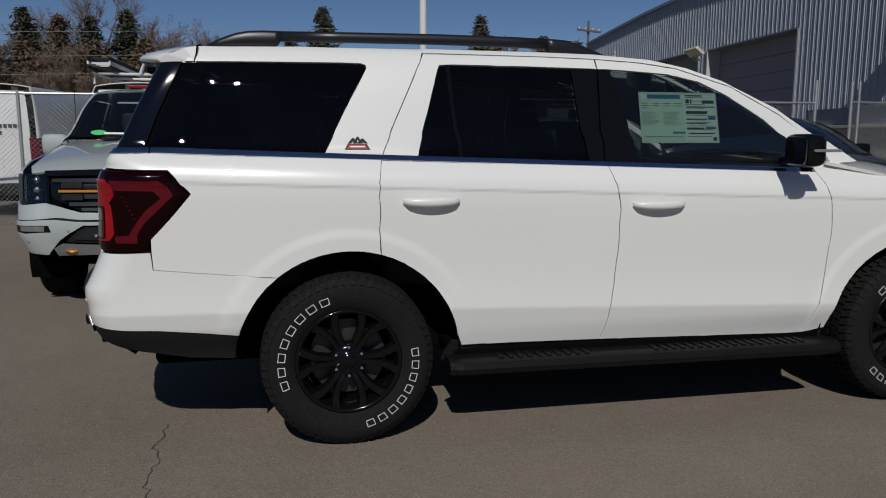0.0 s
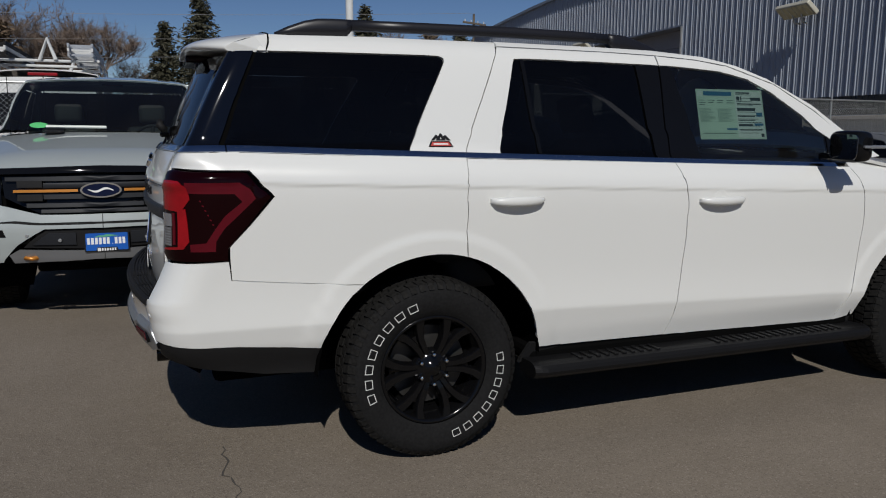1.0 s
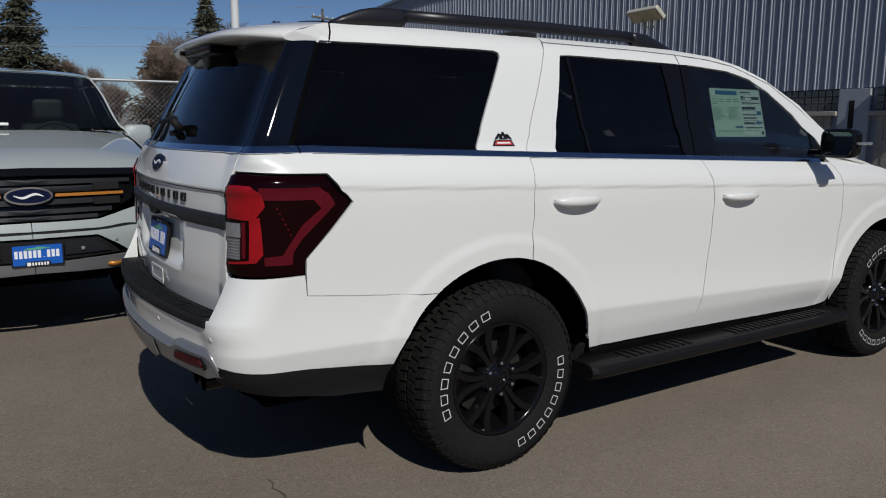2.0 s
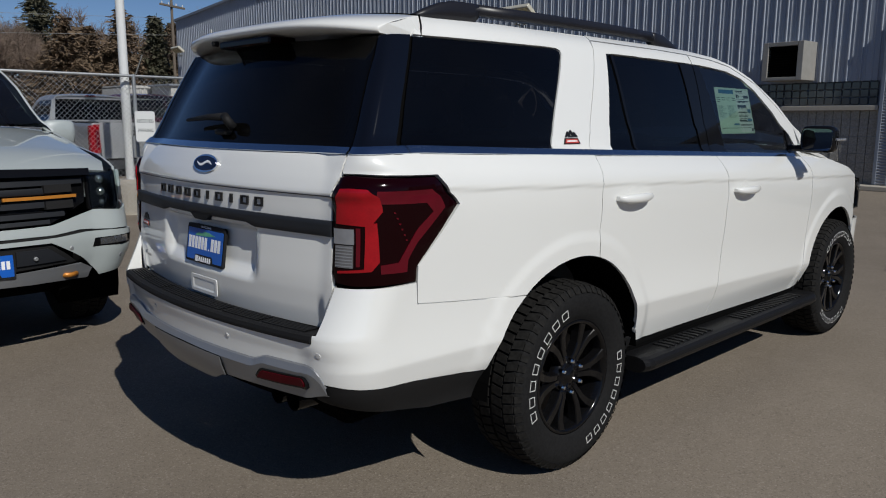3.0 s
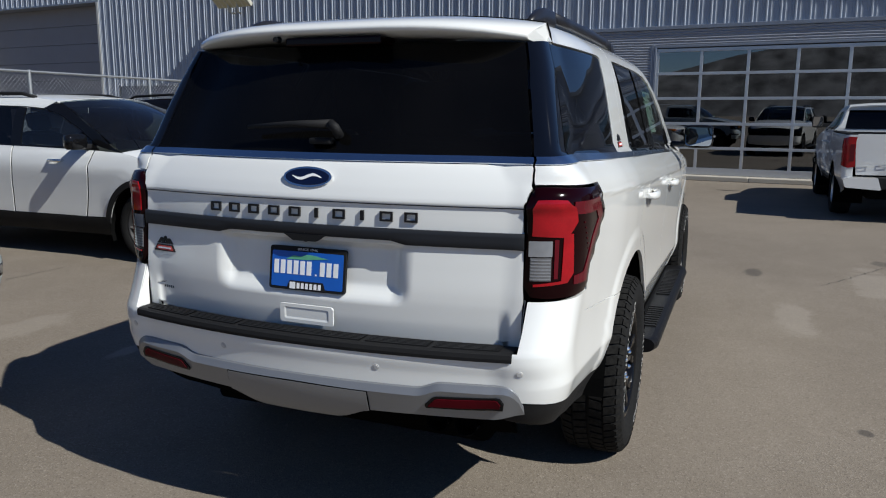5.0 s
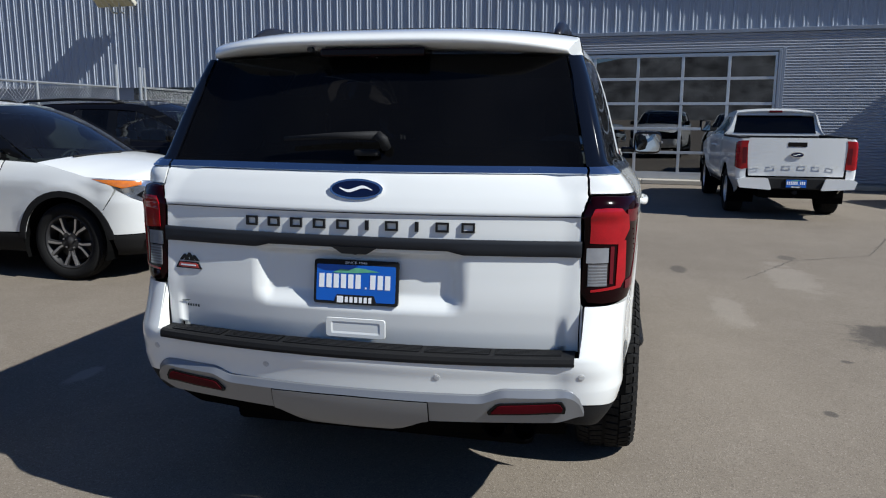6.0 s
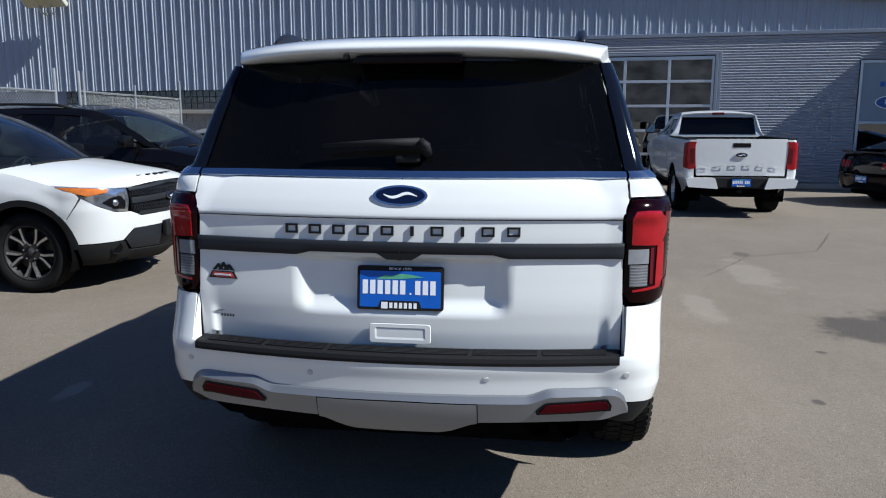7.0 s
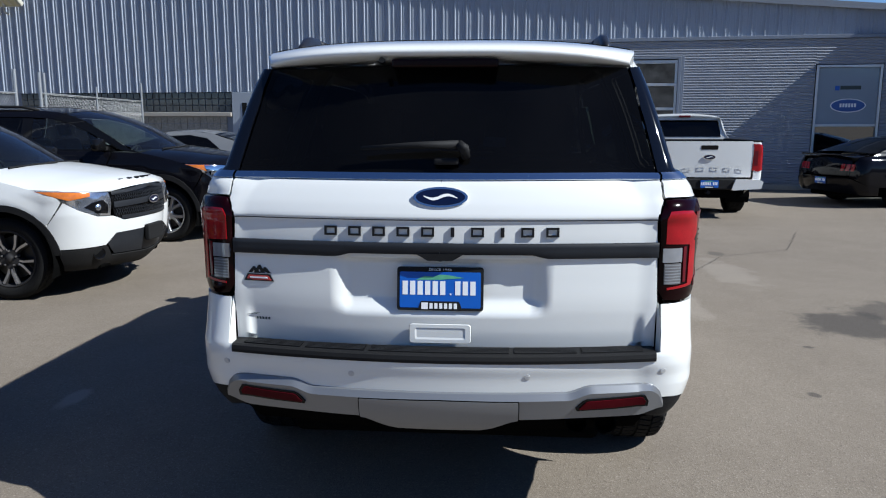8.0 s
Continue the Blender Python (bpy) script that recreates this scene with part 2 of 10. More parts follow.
M["glass_privacy"] = glass("privacy_glass", (0.050, 0.050, 0.055), 0.0, 1.33, 0.0035)
M["glass_rear"] = glass("privacy_rear_glass", (0.022, 0.022, 0.022), 0.0, 1.25, 0.0055)
M["glass_front"] = glass("tinted_glass", (0.40, 0.47, 0.46), 0.0, 1.5, 0.008)
M["glass_clear"] = glass("clear_glass", (0.75, 0.82, 0.80))
M["mirror"] = material("mirror_silver", (0.34, 0.35, 0.36), 0.02, 1.0, 0.01, 3)

# ---- building helpers ----
def thing(name, label, category, group="", at=None, kind=""):
    ob = new(name)
    ob.empty_display_size = 0.1
    if at is not None:
        ob.matrix_world = at
    return tagged(ob, label, category, group, kind)


def part(name, bm, mat, parent, label="", smooth=False):
    """Link a bmesh as one mesh object under a thing or a part."""
    me = bpy.data.meshes.new(name)
    if smooth:
        for f in bm.faces:
            f.smooth = True
    bm.to_mesh(me)
    bm.free()
    me.materials.append(mat)
    ob = new(name, me)
    if parent is not None:
        ob.parent = parent
    if label:
        tagged(ob, label)
    return ob


def single(name, bm, mat, label, category, group="", kind="", smooth=False):
    """A thing that is one mesh."""
    return tagged(part(name, bm, mat, None, "", smooth), label, category, group, kind)


def box(bm, x0, x1, y0, y1, z0, z1, bevel=0.0, m=None, seg=2):
    r = bmesh.ops.create_cube(bm, size=1.0)
    vs = r["verts"]
    for v in vs:
        v.co = Vector(((x0 + x1) / 2 + v.co.x * (x1 - x0), (y0 + y1) / 2 + v.co.y * (y1 - y0), (z0 + z1) / 2 + v.co.z * (z1 - z0)))
    if bevel > 0:
        es = {e for v in vs for e in v.link_edges}
        r = bmesh.ops.bevel(bm, geom=list(es), offset=bevel, segments=seg, affect="EDGES", profile=0.5)
        vs = list({v for f in r["faces"] for v in f.verts} | {v for v in vs if v.is_valid})
    if m is not None:
        for v in vs:
            v.co = m @ v.co
    return vs


def prism(bm, outline, z0, z1, m=None):
    """An upright prism over a closed outline of (x, y); m turns it into place."""
    lo = [bm.verts.new((x, y, z0)) for x, y in outline]
    hi = [bm.verts.new((x, y, z1)) for x, y in outline]
    n = len(lo)
    bm.faces.new(lo[::-1])
    bm.faces.new(hi)
    for i in range(n):
        bm.faces.new((lo[i], lo[(i + 1) % n], hi[(i + 1) % n], hi[i]))
    if m is not None:
        for v in lo + hi:
            v.co = m @ v.co
    return lo + hi


def tube(bm, pts, r, sides=8, r_end=None, cap=True):
    """A round bar along points, tapering to r_end."""
    pts = [Vector(p) for p in pts]
    rings = []
    n = len(pts)
    for i, p in enumerate(pts):
        d = (pts[min(i + 1, n - 1)] - pts[max(i - 1, 0)]).normalized()
        a = d.orthogonal().normalized()
        if rings:
            a = (last - d * last.dot(d)).normalized()
        last = a
        b = d.cross(a)
        rr = r if r_end is None else r + (r_end - r) * i / max(1, n - 1)
        rings.append([bm.verts.new(p + (a * math.cos(t) + b * math.sin(t)) * rr) for t in (2 * math.pi * k / sides for k in range(sides))])
    for s, e in zip(rings, rings[1:]):
        for k in range(sides):
            bm.faces.new((s[k], s[(k + 1) % sides], e[(k + 1) % sides], e[k]))
    if cap:
        bm.faces.new(rings[0][::-1])
        bm.faces.new(rings[-1])


def lathe(bm, profile, seg=48, m=None, closed=False):
    """Turn a profile of (radius, y) about the y axis."""
    rings = []
    for r, y in profile:
        rings.append([bm.verts.new((r * math.cos(2 * math.pi * k / seg), y, r * math.sin(2 * math.pi * k / seg))) for k in range(seg)])
    pairs = list(zip(rings, rings[1:])) + ([(rings[-1], rings[0])] if closed else [])
    for a, b in pairs:
        for k in range(seg):
            bm.faces.new((a[k], b[k], b[(k + 1) % seg], a[(k + 1) % seg]))
    if m is not None:
        for ring in rings:
            for v in ring:
                v.co = m @ v.co
    return rings


def spline(knots):
    """A smooth curve through (x, y) knots, without overshoot, as a function."""
    xs = np.array([k[0] for k in knots], float)
    ys = np.array([k[1] for k in knots], float)
    d = np.diff(ys) / np.diff(xs)
    t = np.zeros(len(xs))
    t[1:-1] = np.where(d[:-1] * d[1:] > 0, 2 * d[:-1] * d[1:] / np.where(d[:-1] + d[1:] == 0, 1, d[:-1] + d[1:]), 0)
    t[0], t[-1] = d[0], d[-1]
    xs, ys, t = xs.tolist(), ys.tolist(), t.tolist()

    def f(x):
        if x <= xs[0]:
            return ys[0]
        if x >= xs[-1]:
            return ys[-1]
        i = 0
        while xs[i + 1] < x:
            i += 1
        h = xs[i + 1] - xs[i]
        s = (x - xs[i]) / h
        return (ys[i] * (1 + 2 * s) * (1 - s) ** 2 + h * t[i] * s * (1 - s) ** 2 + ys[i + 1] * s * s * (3 - 2 * s) + h * t[i + 1] * s * s * (s - 1))

    return f


def cubic(knots):
    """A natural cubic curve through (x, y) knots, as a function."""
    xs = np.array([k[0] for k in knots], float)
    ys = np.array([k[1] for k in knots], float)
    n = len(xs)
    h = np.diff(xs)
    A, r = np.eye(n), np.zeros(n)
    for i in range(1, n - 1):
        A[i, i - 1], A[i, i], A[i, i + 1] = h[i - 1], 2 * (h[i - 1] + h[i]), h[i]
        r[i] = 6 * ((ys[i + 1] - ys[i]) / h[i] - (ys[i] - ys[i - 1]) / h[i - 1])
    c = np.linalg.solve(A, r).tolist()
    xs, ys = xs.tolist(), ys.tolist()

    def f(x):
        x = min(max(x, xs[0]), xs[-1])
        i = 0
        while i < n - 2 and xs[i + 1] < x:
            i += 1
        d = xs[i + 1] - xs[i]
        a, b = (xs[i + 1] - x) / d, (x - xs[i]) / d
        return a * ys[i] + b * ys[i + 1] + ((a ** 3 - a) * c[i] + (b ** 3 - b) * c[i + 1]) * d * d / 6

    return f


def step(a, b, x):
    s = min(1.0, max(0.0, (x - a) / (b - a)))
    return s * s * (3 - 2 * s)


class Shell:
    """The outer skin of a vehicle. Forward is x. Across the side u runs from 0 to LONG, round the rear corner from 0 to -1, over the rear
    from -1 to the middle at -2; the front alike from LONG."""
    LONG = 5.0

    def __init__(self, width, rear, front, rear_corner=(0.2, 0.17), front_corner=(0.4, 0.3), power=2.5, rear_bow=0.07, front_bow=0.12,
                 slope=0.0, slope_band=(0.9, 1.2, 1.5, 1.75), taper=None, bulges=(), dents=()):
        self.w, self.xr, self.xf = width if callable(width) else spline(width), spline(rear), spline(front)
        self.rc, self.fc = rear_corner, front_corner
        self.k = power if callable(power) else (lambda z: 2.0 / power)
        self.rb, self.fb, self.slope, self.band = rear_bow, front_bow, slope, slope_band
        self.taper = spline(taper) if taper else (lambda x: 0.0)
        self.bulges, self.dents = bulges, dents
        self.wrap = self.wrap_rear = False

    def half(self, x, z):
        a, b, c, d = self.band
        zz = z + self.slope * x * step(a, b, z) * (1 - step(c, d, z))
        w = self.w(zz) - self.taper(x)
        for bx, bz, r0, r1, h in self.bulges:
            w += h * (1 - step(r0, r1, math.hypot(x - bx, z - bz)))
        return w

    def ends(self, z):
        return self.xr(z) + self.rc[0], self.xf(z) - self.fc[0]

    def side_u(self, x, z):
        a, b = self.ends(z)
        return self.LONG * (x - a) / (b - a)

    def end_u(self, y, z, front=False):
        a, b = self.ends(z)
        w = self.half(b if front else a, z)
        yc = w - (self.fc if front else self.rc)[1]
        if y <= yc:
            u = 2 - y / yc
        else:
            u = math.acos(min(1.0, max(0.0, (y - yc) / (w - yc))) ** (1 / self.k(z))) / (math.pi / 2)
        return self.LONG + u if front else -u

    def at(self, u, z):
        """The point on the left side (y positive)."""
        a, b = self.ends(z)
        if 0 <= u <= self.LONG:
            x = a + (b - a) * u / self.LONG
            return Vector((x, self.half(x, z), z))
        front = u > 0
        v = u - self.LONG if front else -u
        edge, tip, bow, cy, sgn = (b, self.xf(z), self.fb, self.fc[1], 1) if front else (a, self.xr(z), self.rb, self.rc[1], -1)
        w = self.half(edge, z)
        yc = w - cy
        end = tip - sgn * bow
        if v <= 1:
            t = v * math.pi / 2
            x = edge + (end - edge) * max(0.0, math.sin(t)) ** self.k(z)
            y = yc + (w - yc) * max(0.0, math.cos(t)) ** self.k(z)
        else:
            f = max(0.0, 2 - v)
            y = yc * f
            x = tip - sgn * bow * f * f
            if not front:
                for dent in self.dents:
                    x += dent(y, z)
        return Vector((x, y, z))

    def normal(self, u, z):
        e = 0.004
        du = self.at(u + e, z) - self.at(u - e, z)
        dz = self.at(u, z + e) - self.at(u, z - e)
        n = dz.cross(du)
        if n.length < 1e-9:
            return Vector((0, 1, 0))
        n.normalize()
        c = self.at(u, z)
        return n if n.dot(Vector((0, c.y, 0)) + (Vector((1, 0, 0)) if u > self.LONG else Vector((-1, 0, 0)) if u < 0 else Vector((0, 1, 0)))) > 0 else -n


def rounded(poly, r, seg=4):
    """Round the corners of a closed polygon."""
    out = []
    n = len(poly)
    for i, p in enumerate(poly):
        p = Vector(p)
        a, b = Vector(poly[i - 1]), Vector(poly[(i + 1) % n])
        da, db = a - p, b - p
        la, lb = da.length, db.length
        if la < 1e-6 or lb < 1e-6:
            continue
        turn = da.angle(db)
        if turn > 2.75:
            out.append(tuple(p))
            continue
        c = min(r / max(0.15, math.tan(turn / 2)), la * 0.45, lb * 0.45)
        s, e = p + da / la * c, p + db / lb * c
        for k in range(seg + 1):
            t = k / seg
            out.append(tuple(s * (1 - t) ** 2 + p * 2 * t * (1 - t) + e * t * t))
    return out


def arc(cx, cz, r, a0, a1, n=14):
    """Points of an arc in the side view, degrees from forward, anticlockwise."""
    return [(cx + r * math.cos(radians(a0 + (a1 - a0) * k / n)), cz + r * math.sin(radians(a0 + (a1 - a0) * k / n))) for k in range(n + 1)]


def fill_band(poly, z0, z1):
    """More points on the edges that run through a band of heights, so that they stay straight where the skin changes its roundness."""
    out = []
    for i, p in enumerate(poly):
        out.append(p)
        q = poly[(i + 1) % len(poly)]
        if (p[0] == "r") != (q[0] == "r") or "f" in (p[0], q[0]):
            continue
        lo, hi = max(z0, min(p[-1], q[-1])), min(z1, max(p[-1], q[-1]))
        n = int((hi - lo) / 0.018)
        if n < 2:
            continue
        ts = sorted(((lo + (hi - lo) * k / n) - p[-1]) / (q[-1] - p[-1]) for k in range(n + 1))
        for t in ts:
            if 0.02 < t < 0.98:
                m = [a + (b - a) * t for a, b in zip(p[-2:], q[-2:])]
                out.append(("r", *m) if p[0] == "r" else tuple(m))
    return out


def uv_points(shell, poly):
    out = []
    if shell.wrap_rear:
        poly = fill_band(poly, 1.29, 1.47)
    for p in poly:
        if p[0] == "r":
            out.append((shell.end_u(p[1], p[2]), p[2]))
        elif p[0] == "f":
            out.append((shell.end_u(p[1], p[2], True), p[2]))
        else:
            x, z = p
            a, b = shell.ends(z)
            if shell.wrap and x > b:
                f = min(1.0, (x - b) / (shell.xf(z) - shell.fb - b))
                out.append((Shell.LONG + math.asin(f ** (1 / shell.k(z))) / (math.pi / 2), z))
                continue
            if shell.wrap_rear and x < a:
                f = min(1.0, (a - x) / (a - shell.xr(z) - shell.rb))
                out.append((-math.asin(f ** (1 / shell.k(z))) / (math.pi / 2), z))
                continue
            out.append((shell.side_u(min(max(x, a), b), z), z))
    return out


def patch(name, shell, poly, mat, parent, side=-1, th=0.016, off=0.0, gap=0.0025, r=0.0, du=0.12, dz=0.05, whole=False, label="", dim=0.0):
    """A panel of the skin: a polygon in the side or end view laid onto the shell, with folded edges. whole: mirrored over the middle."""
    uv = uv_points(shell, poly)
    if r > 0:
        uv = rounded(uv, r)
    bm = bmesh.new()
    keep = bm.verts.layers.float_vector.new("skin_normal")
    vs = []
    for q in uv:
        if not vs or (vs[-1].co - Vector((q[0], q[1], 0))).length > 1e-5:
            vs.append(bm.verts.new((q[0], q[1], 0)))
    if (vs[0].co - vs[-1].co).length < 1e-5:
        bm.verts.remove(vs.pop())
    bm.faces.new(vs)
    us = [v.co.x for v in vs]
    zs = [v.co.y for v in vs]
    cuts = []
    u = math.floor(min(us) / du) * du
    while u < max(us):
        cuts.append((1, u))
        u += du
    z = math.floor(min(zs) / dz) * dz
    while z < max(zs):
        cuts.append((0, z))
        z += dz
    for ax, c in cuts:
        co, no = ((c, 0, 0), (1, 0, 0)) if ax else ((0, c, 0), (0, 1, 0))
        bmesh.ops.bisect_plane(bm, geom=bm.verts[:] + bm.edges[:] + bm.faces[:], dist=1e-5, plane_co=co, plane_no=no)
    bmesh.ops.triangulate(bm, faces=[f for f in bm.faces if len(f.verts) > 4])
    rim = [e for e in bm.edges if len(e.link_faces) == 1]
    if whole:
        rim = [e for e in rim if not all(abs(v.co.x + 2) < 1e-4 or abs(v.co.x - Shell.LONG - 2) < 1e-4 for v in e.verts)]
    rim_v = {v for e in rim for v in e.verts}
    cen = {}
    for v in rim_v:
        fs = v.link_faces
        c = Vector((0, 0, 0))
        for f in fs:
            c += f.calc_center_median()
        cen[v] = c / max(1, len(fs))
    data = {}
    for v in bm.verts:
        u, z = v.co.x, v.co.y
        data[v] = (shell.at(u, z), shell.normal(u, z), shell.at(cen[v].x, cen[v].y) if v in cen else None)
    inner = {}
    for v, (p, n, c) in data.items():
        q = p + n * off
        if c is not None:
            d = c - p
            d -= n * d.dot(n)
            if d.length > 1e-6:
                q += d.normalized() * gap
            inner[v] = q - n * th
            q = q - n * dim
        v.co = q
        v[keep] = n if dim == 0 else (0, 0, 0)
    for f in bm.faces:
        f.smooth = True
    made = {}
    top = {}
    for v in rim_v:
        top[v] = bm.verts.new(v.co)
        made[v] = bm.verts.new(inner[v])
    for e in rim:
        a, b = e.verts
        f = e.link_faces[0]
        loop = [l for l in f.loops if l.edge == e][0]
        if loop.vert != a:
            a, b = b, a
        bm.faces.new((top[b], top[a], made[a], made[b]))
    if whole:
        g = bmesh.ops.duplicate(bm, geom=bm.verts[:] + bm.edges[:] + bm.faces[:])
        dup = [x for x in g["geom"] if isinstance(x, bmesh.types.BMVert)]
        for v in dup:
            v.co.y = -v.co.y
            v[keep] = (v[keep].x, -v[keep].y, v[keep].z)
        bmesh.ops.reverse_faces(bm, faces=[x for x in g["geom"] if isinstance(x, bmesh.types.BMFace)])
        mid = [v for v in bm.verts if abs(v.co.y) < 2e-4]
        bmesh.ops.remove_doubles(bm, verts=mid, dist=4e-4)
    elif side < 0:
        for v in bm.verts:
            v.co.y = -v.co.y
            v[keep] = (v[keep].x, -v[keep].y, v[keep].z)
        bmesh.ops.reverse_faces(bm, faces=bm.faces[:])
    # turn the faces outwards
    up = sum((f.normal.dot(Vector((0, f.calc_center_median().y, 0)) + Vector((f.calc_center_median().x - 1.4, 0, 0)) * 0.3) for f in bm.faces if not f.normal_update()), 0.0)
    if up < 0:
        bmesh.ops.reverse_faces(bm, faces=bm.faces[:])
    ob = part(name, bm, mat, parent, label)
    me = ob.data
    nor = np.zeros(len(me.vertices) * 3, np.float32)
    me.attributes["skin_normal"].data.foreach_get("vector", nor)
    nor = nor.reshape(-1, 3)
    loops = np.zeros((len(me.loops), 3), np.float32)
    for poly in me.polygons:
        if poly.use_smooth:
            for li in poly.loop_indices:
                loops[li] = nor[me.loops[li].vertex_index]
    me.attributes.remove(me.attributes["skin_normal"])
    if dim == 0:
        me.normals_split_custom_set(loops.tolist())
    return ob


def strip(name, shell, line, width, mat, parent, side=-1, off=-0.012, z_wise=False, label=""):
    """A narrow band on the skin along a line of the side view."""
    lo, hi = [], []
    for x, z in line:
        if z_wise:
            lo.append((x, z - width / 2)), hi.append((x, z + width / 2))
        else:
            lo.append((x - width / 2, z)), hi.append((x + width / 2, z))
    return patch(name, shell, lo + hi[::-1], mat, parent, side, th=0.004, off=off, gap=0, dim=0, du=0.3, dz=0.08, label=label)


def deck(name, rows, mat, parent, n=16, th=0.018, p=2.4, label="", flip=False):
    """A sheet across the vehicle from rows of (x at the middle, x at the edge, z at the edge, half width, crown)."""
    bm = bmesh.new()
    grid = []
    for xm, xe, z, w, c in rows:
        line = []
        for i in range(n + 1):
            f = -1 + 2 * i / n
            g = math.sin(f * math.pi / 2) if n > 6 else f
            line.append(bm.verts.new((xm + (xe - xm) * g * g, w * g, z + c * (1 - abs(g) ** p))))
        grid.append(line)
    for a, b in zip(grid, grid[1:]):
        for i in range(n):
            bm.faces.new((a[i], a[i + 1], b[i + 1], b[i])).smooth = True
    bm.normal_update()
    if sum(f.normal.z + 0.2 * f.normal.x for f in bm.faces) < 0:
        bmesh.ops.reverse_faces(bm, faces=bm.faces[:])
        bm.normal_update()
    rim = [e for e in bm.edges if len(e.link_faces) == 1]
    top, low = {}, {}
    for v in {v for e in rim for v in e.verts}:
        top[v] = bm.verts.new(v.co)
        low[v] = bm.verts.new(v.co - v.normal * th)
    for e in rim:
        a, b = e.verts
        loop = [l for l in e.link_faces[0].loops if l.edge == e][0]
        if loop.vert != a:
            a, b = b, a
        bm.faces.new((top[b], top[a], low[a], low[b]))
    return part(name, bm, mat, parent, label)

# ---- ground and building ----
M["glass_shop"] = glass("shop_glass", (0.16, 0.18, 0.19), 0.0, 2.4)
M["siding"] = material("blue_grey_painted_steel", (0.302, 0.336, 0.390), 0.46, 0.0, 0.06, 0.8, fine=0.04, fine_scale=30, dust=0.12)
M["siding_low"] = material("slate_grey_corrugated_steel", (0.300, 0.315, 0.350), 0.42, 0.1, 0.06, 1.0, dust=0.08)
M["wall_trim"] = material("grey_steel_trim", (0.20, 0.225, 0.27), 0.45, 0.2, 0.06, 2)
M["roof_metal"] = material("weathered_roof_steel", (0.23, 0.25, 0.28), 0.5, 0.3, 0.08, 1)
M["aluminium"] = material("anodised_aluminium", (0.52, 0.53, 0.54), 0.36, 0.7, 0.04, 6)
M["door_grey"] = material("grey_painted_door", (0.33, 0.36, 0.40), 0.45, 0.0, 0.05, 3)
M["bay_door"] = material("grey_blue_sectional_door", (0.235, 0.235, 0.255), 0.55, 0.0, 0.06, 1.2, dust=0.10)
M["jamb"] = material("weathered_white_jamb", (0.44, 0.435, 0.41), 0.6, 0.0, 0.08, 3, dust=0.2)
M["concrete"] = material("pale_concrete", (0.36, 0.33, 0.28), 0.85, 0.0, 0.12, 1.2, fine=0.12, fine_scale=60, bump=0.001, bump_scale=120)
M["block"] = material("split_face_block", (0.30, 0.285, 0.25), 0.9, 0.0, 0.15, 5, fine=0.25, fine_scale=26, bump=0.006, bump_scale=28)
M["glass_block"] = material("glass_block", (0.055, 0.060, 0.062), 0.18, 0.0, 0.35, 3.2, coat=0.6)
M["galvanised"] = material("galvanised_steel", (0.40, 0.41, 0.41), 0.45, 0.75, 0.12, 9)
M["white_enamel"] = material("white_enamel", (0.60, 0.61, 0.60), 0.45, 0.0, 0.05, 3, dust=0.05)
M["lamp_lens"] = material("yellowed_lamp_glass", (0.46, 0.42, 0.25), 0.25, 0.0, 0.12, 6, coat=0.6)
M["lamp_body"] = material("cream_lamp_housing", (0.50, 0.48, 0.40), 0.5, 0.1, 0.08, 5)
# wall grey darkened in the colour to give the room its dimness
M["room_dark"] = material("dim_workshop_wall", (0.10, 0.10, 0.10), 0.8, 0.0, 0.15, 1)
M["crack"] = material("crack_filler", (0.060, 0.053, 0.046), 0.9, 0.0, 0.2, 9)

bm = bmesh.new()
edge = [-1600, -300, -80, -30, -12, -4, 4, 12, 30, 80, 300, 1600]
grid = [[bm.verts.new((x, y, 0)) for y in edge] for x in edge]
for a, b in zip(grid, grid[1:]):
    for i in range(len(edge) - 1):
        bm.faces.new((a[i], b[i], b[i + 1], a[i + 1]))
ground = single("ground", bm, M["asphalt"], "dusty brown-grey asphalt car park with specks", "ground", kind="structure")

WALL_X = 13.6
EAVE = spline([(-10.7, 4.22), (-7.0, 4.50), (33.0, 8.45), (47.3, 8.05)])
BAYS = [(20.9, 28.2, 5.45), (29.2, 35.7, 5.55)]
# the workshop stands at a slight angle to the parked row; it is laid out along its own front and then turned into place
TURN = math.atan(0.10)
FRONT = Matrix.Translation((16.15, 0, 0)) @ Matrix.Rotation(-TURN, 4, "Z") @ Matrix.Translation((-13.5, 0, 0))
before_workshop = set(scene.objects)


def ribbed_column(bm, y0, y1, z0, top0, top1, pitch, x, rib=0.024, ribw=0.024):
    """Upright ribbed sheet between y0 and y1, with a sloping top."""
    n = max(1, round((y1 - y0) / pitch))
    p = (y1 - y0) / n
    prof = []
    for i in range(n):
        y = y0 + i * p
        prof += [(y, 0.0), (y + p * 0.16, 0.0), (y + p * 0.18, -0.007), (y + p * 0.24, -0.007), (y + p * 0.26, 0.0), (y + p * 0.5 - ribw, 0.0), (y + p * 0.5 - ribw * 0.55, -rib), (y + p * 0.5 + ribw * 0.55, -rib), (y + p * 0.5 + ribw, 0.0), (y + p * 0.74, 0.0), (y + p * 0.76, -0.007), (y + p * 0.82, -0.007), (y + p * 0.84, 0.0)]
    prof.append((y1, 0.0))
    lo, hi = [], []
    for y, d in prof:
        t = top0 + (top1 - top0) * (y - y0) / (y1 - y0)
        lo.append(bm.verts.new((x + d, y, z0)))
        hi.append(bm.verts.new((x + d, y, t)))
    for i in range(len(prof) - 1):
        bm.faces.new((lo[i], hi[i], hi[i + 1], lo[i + 1]))


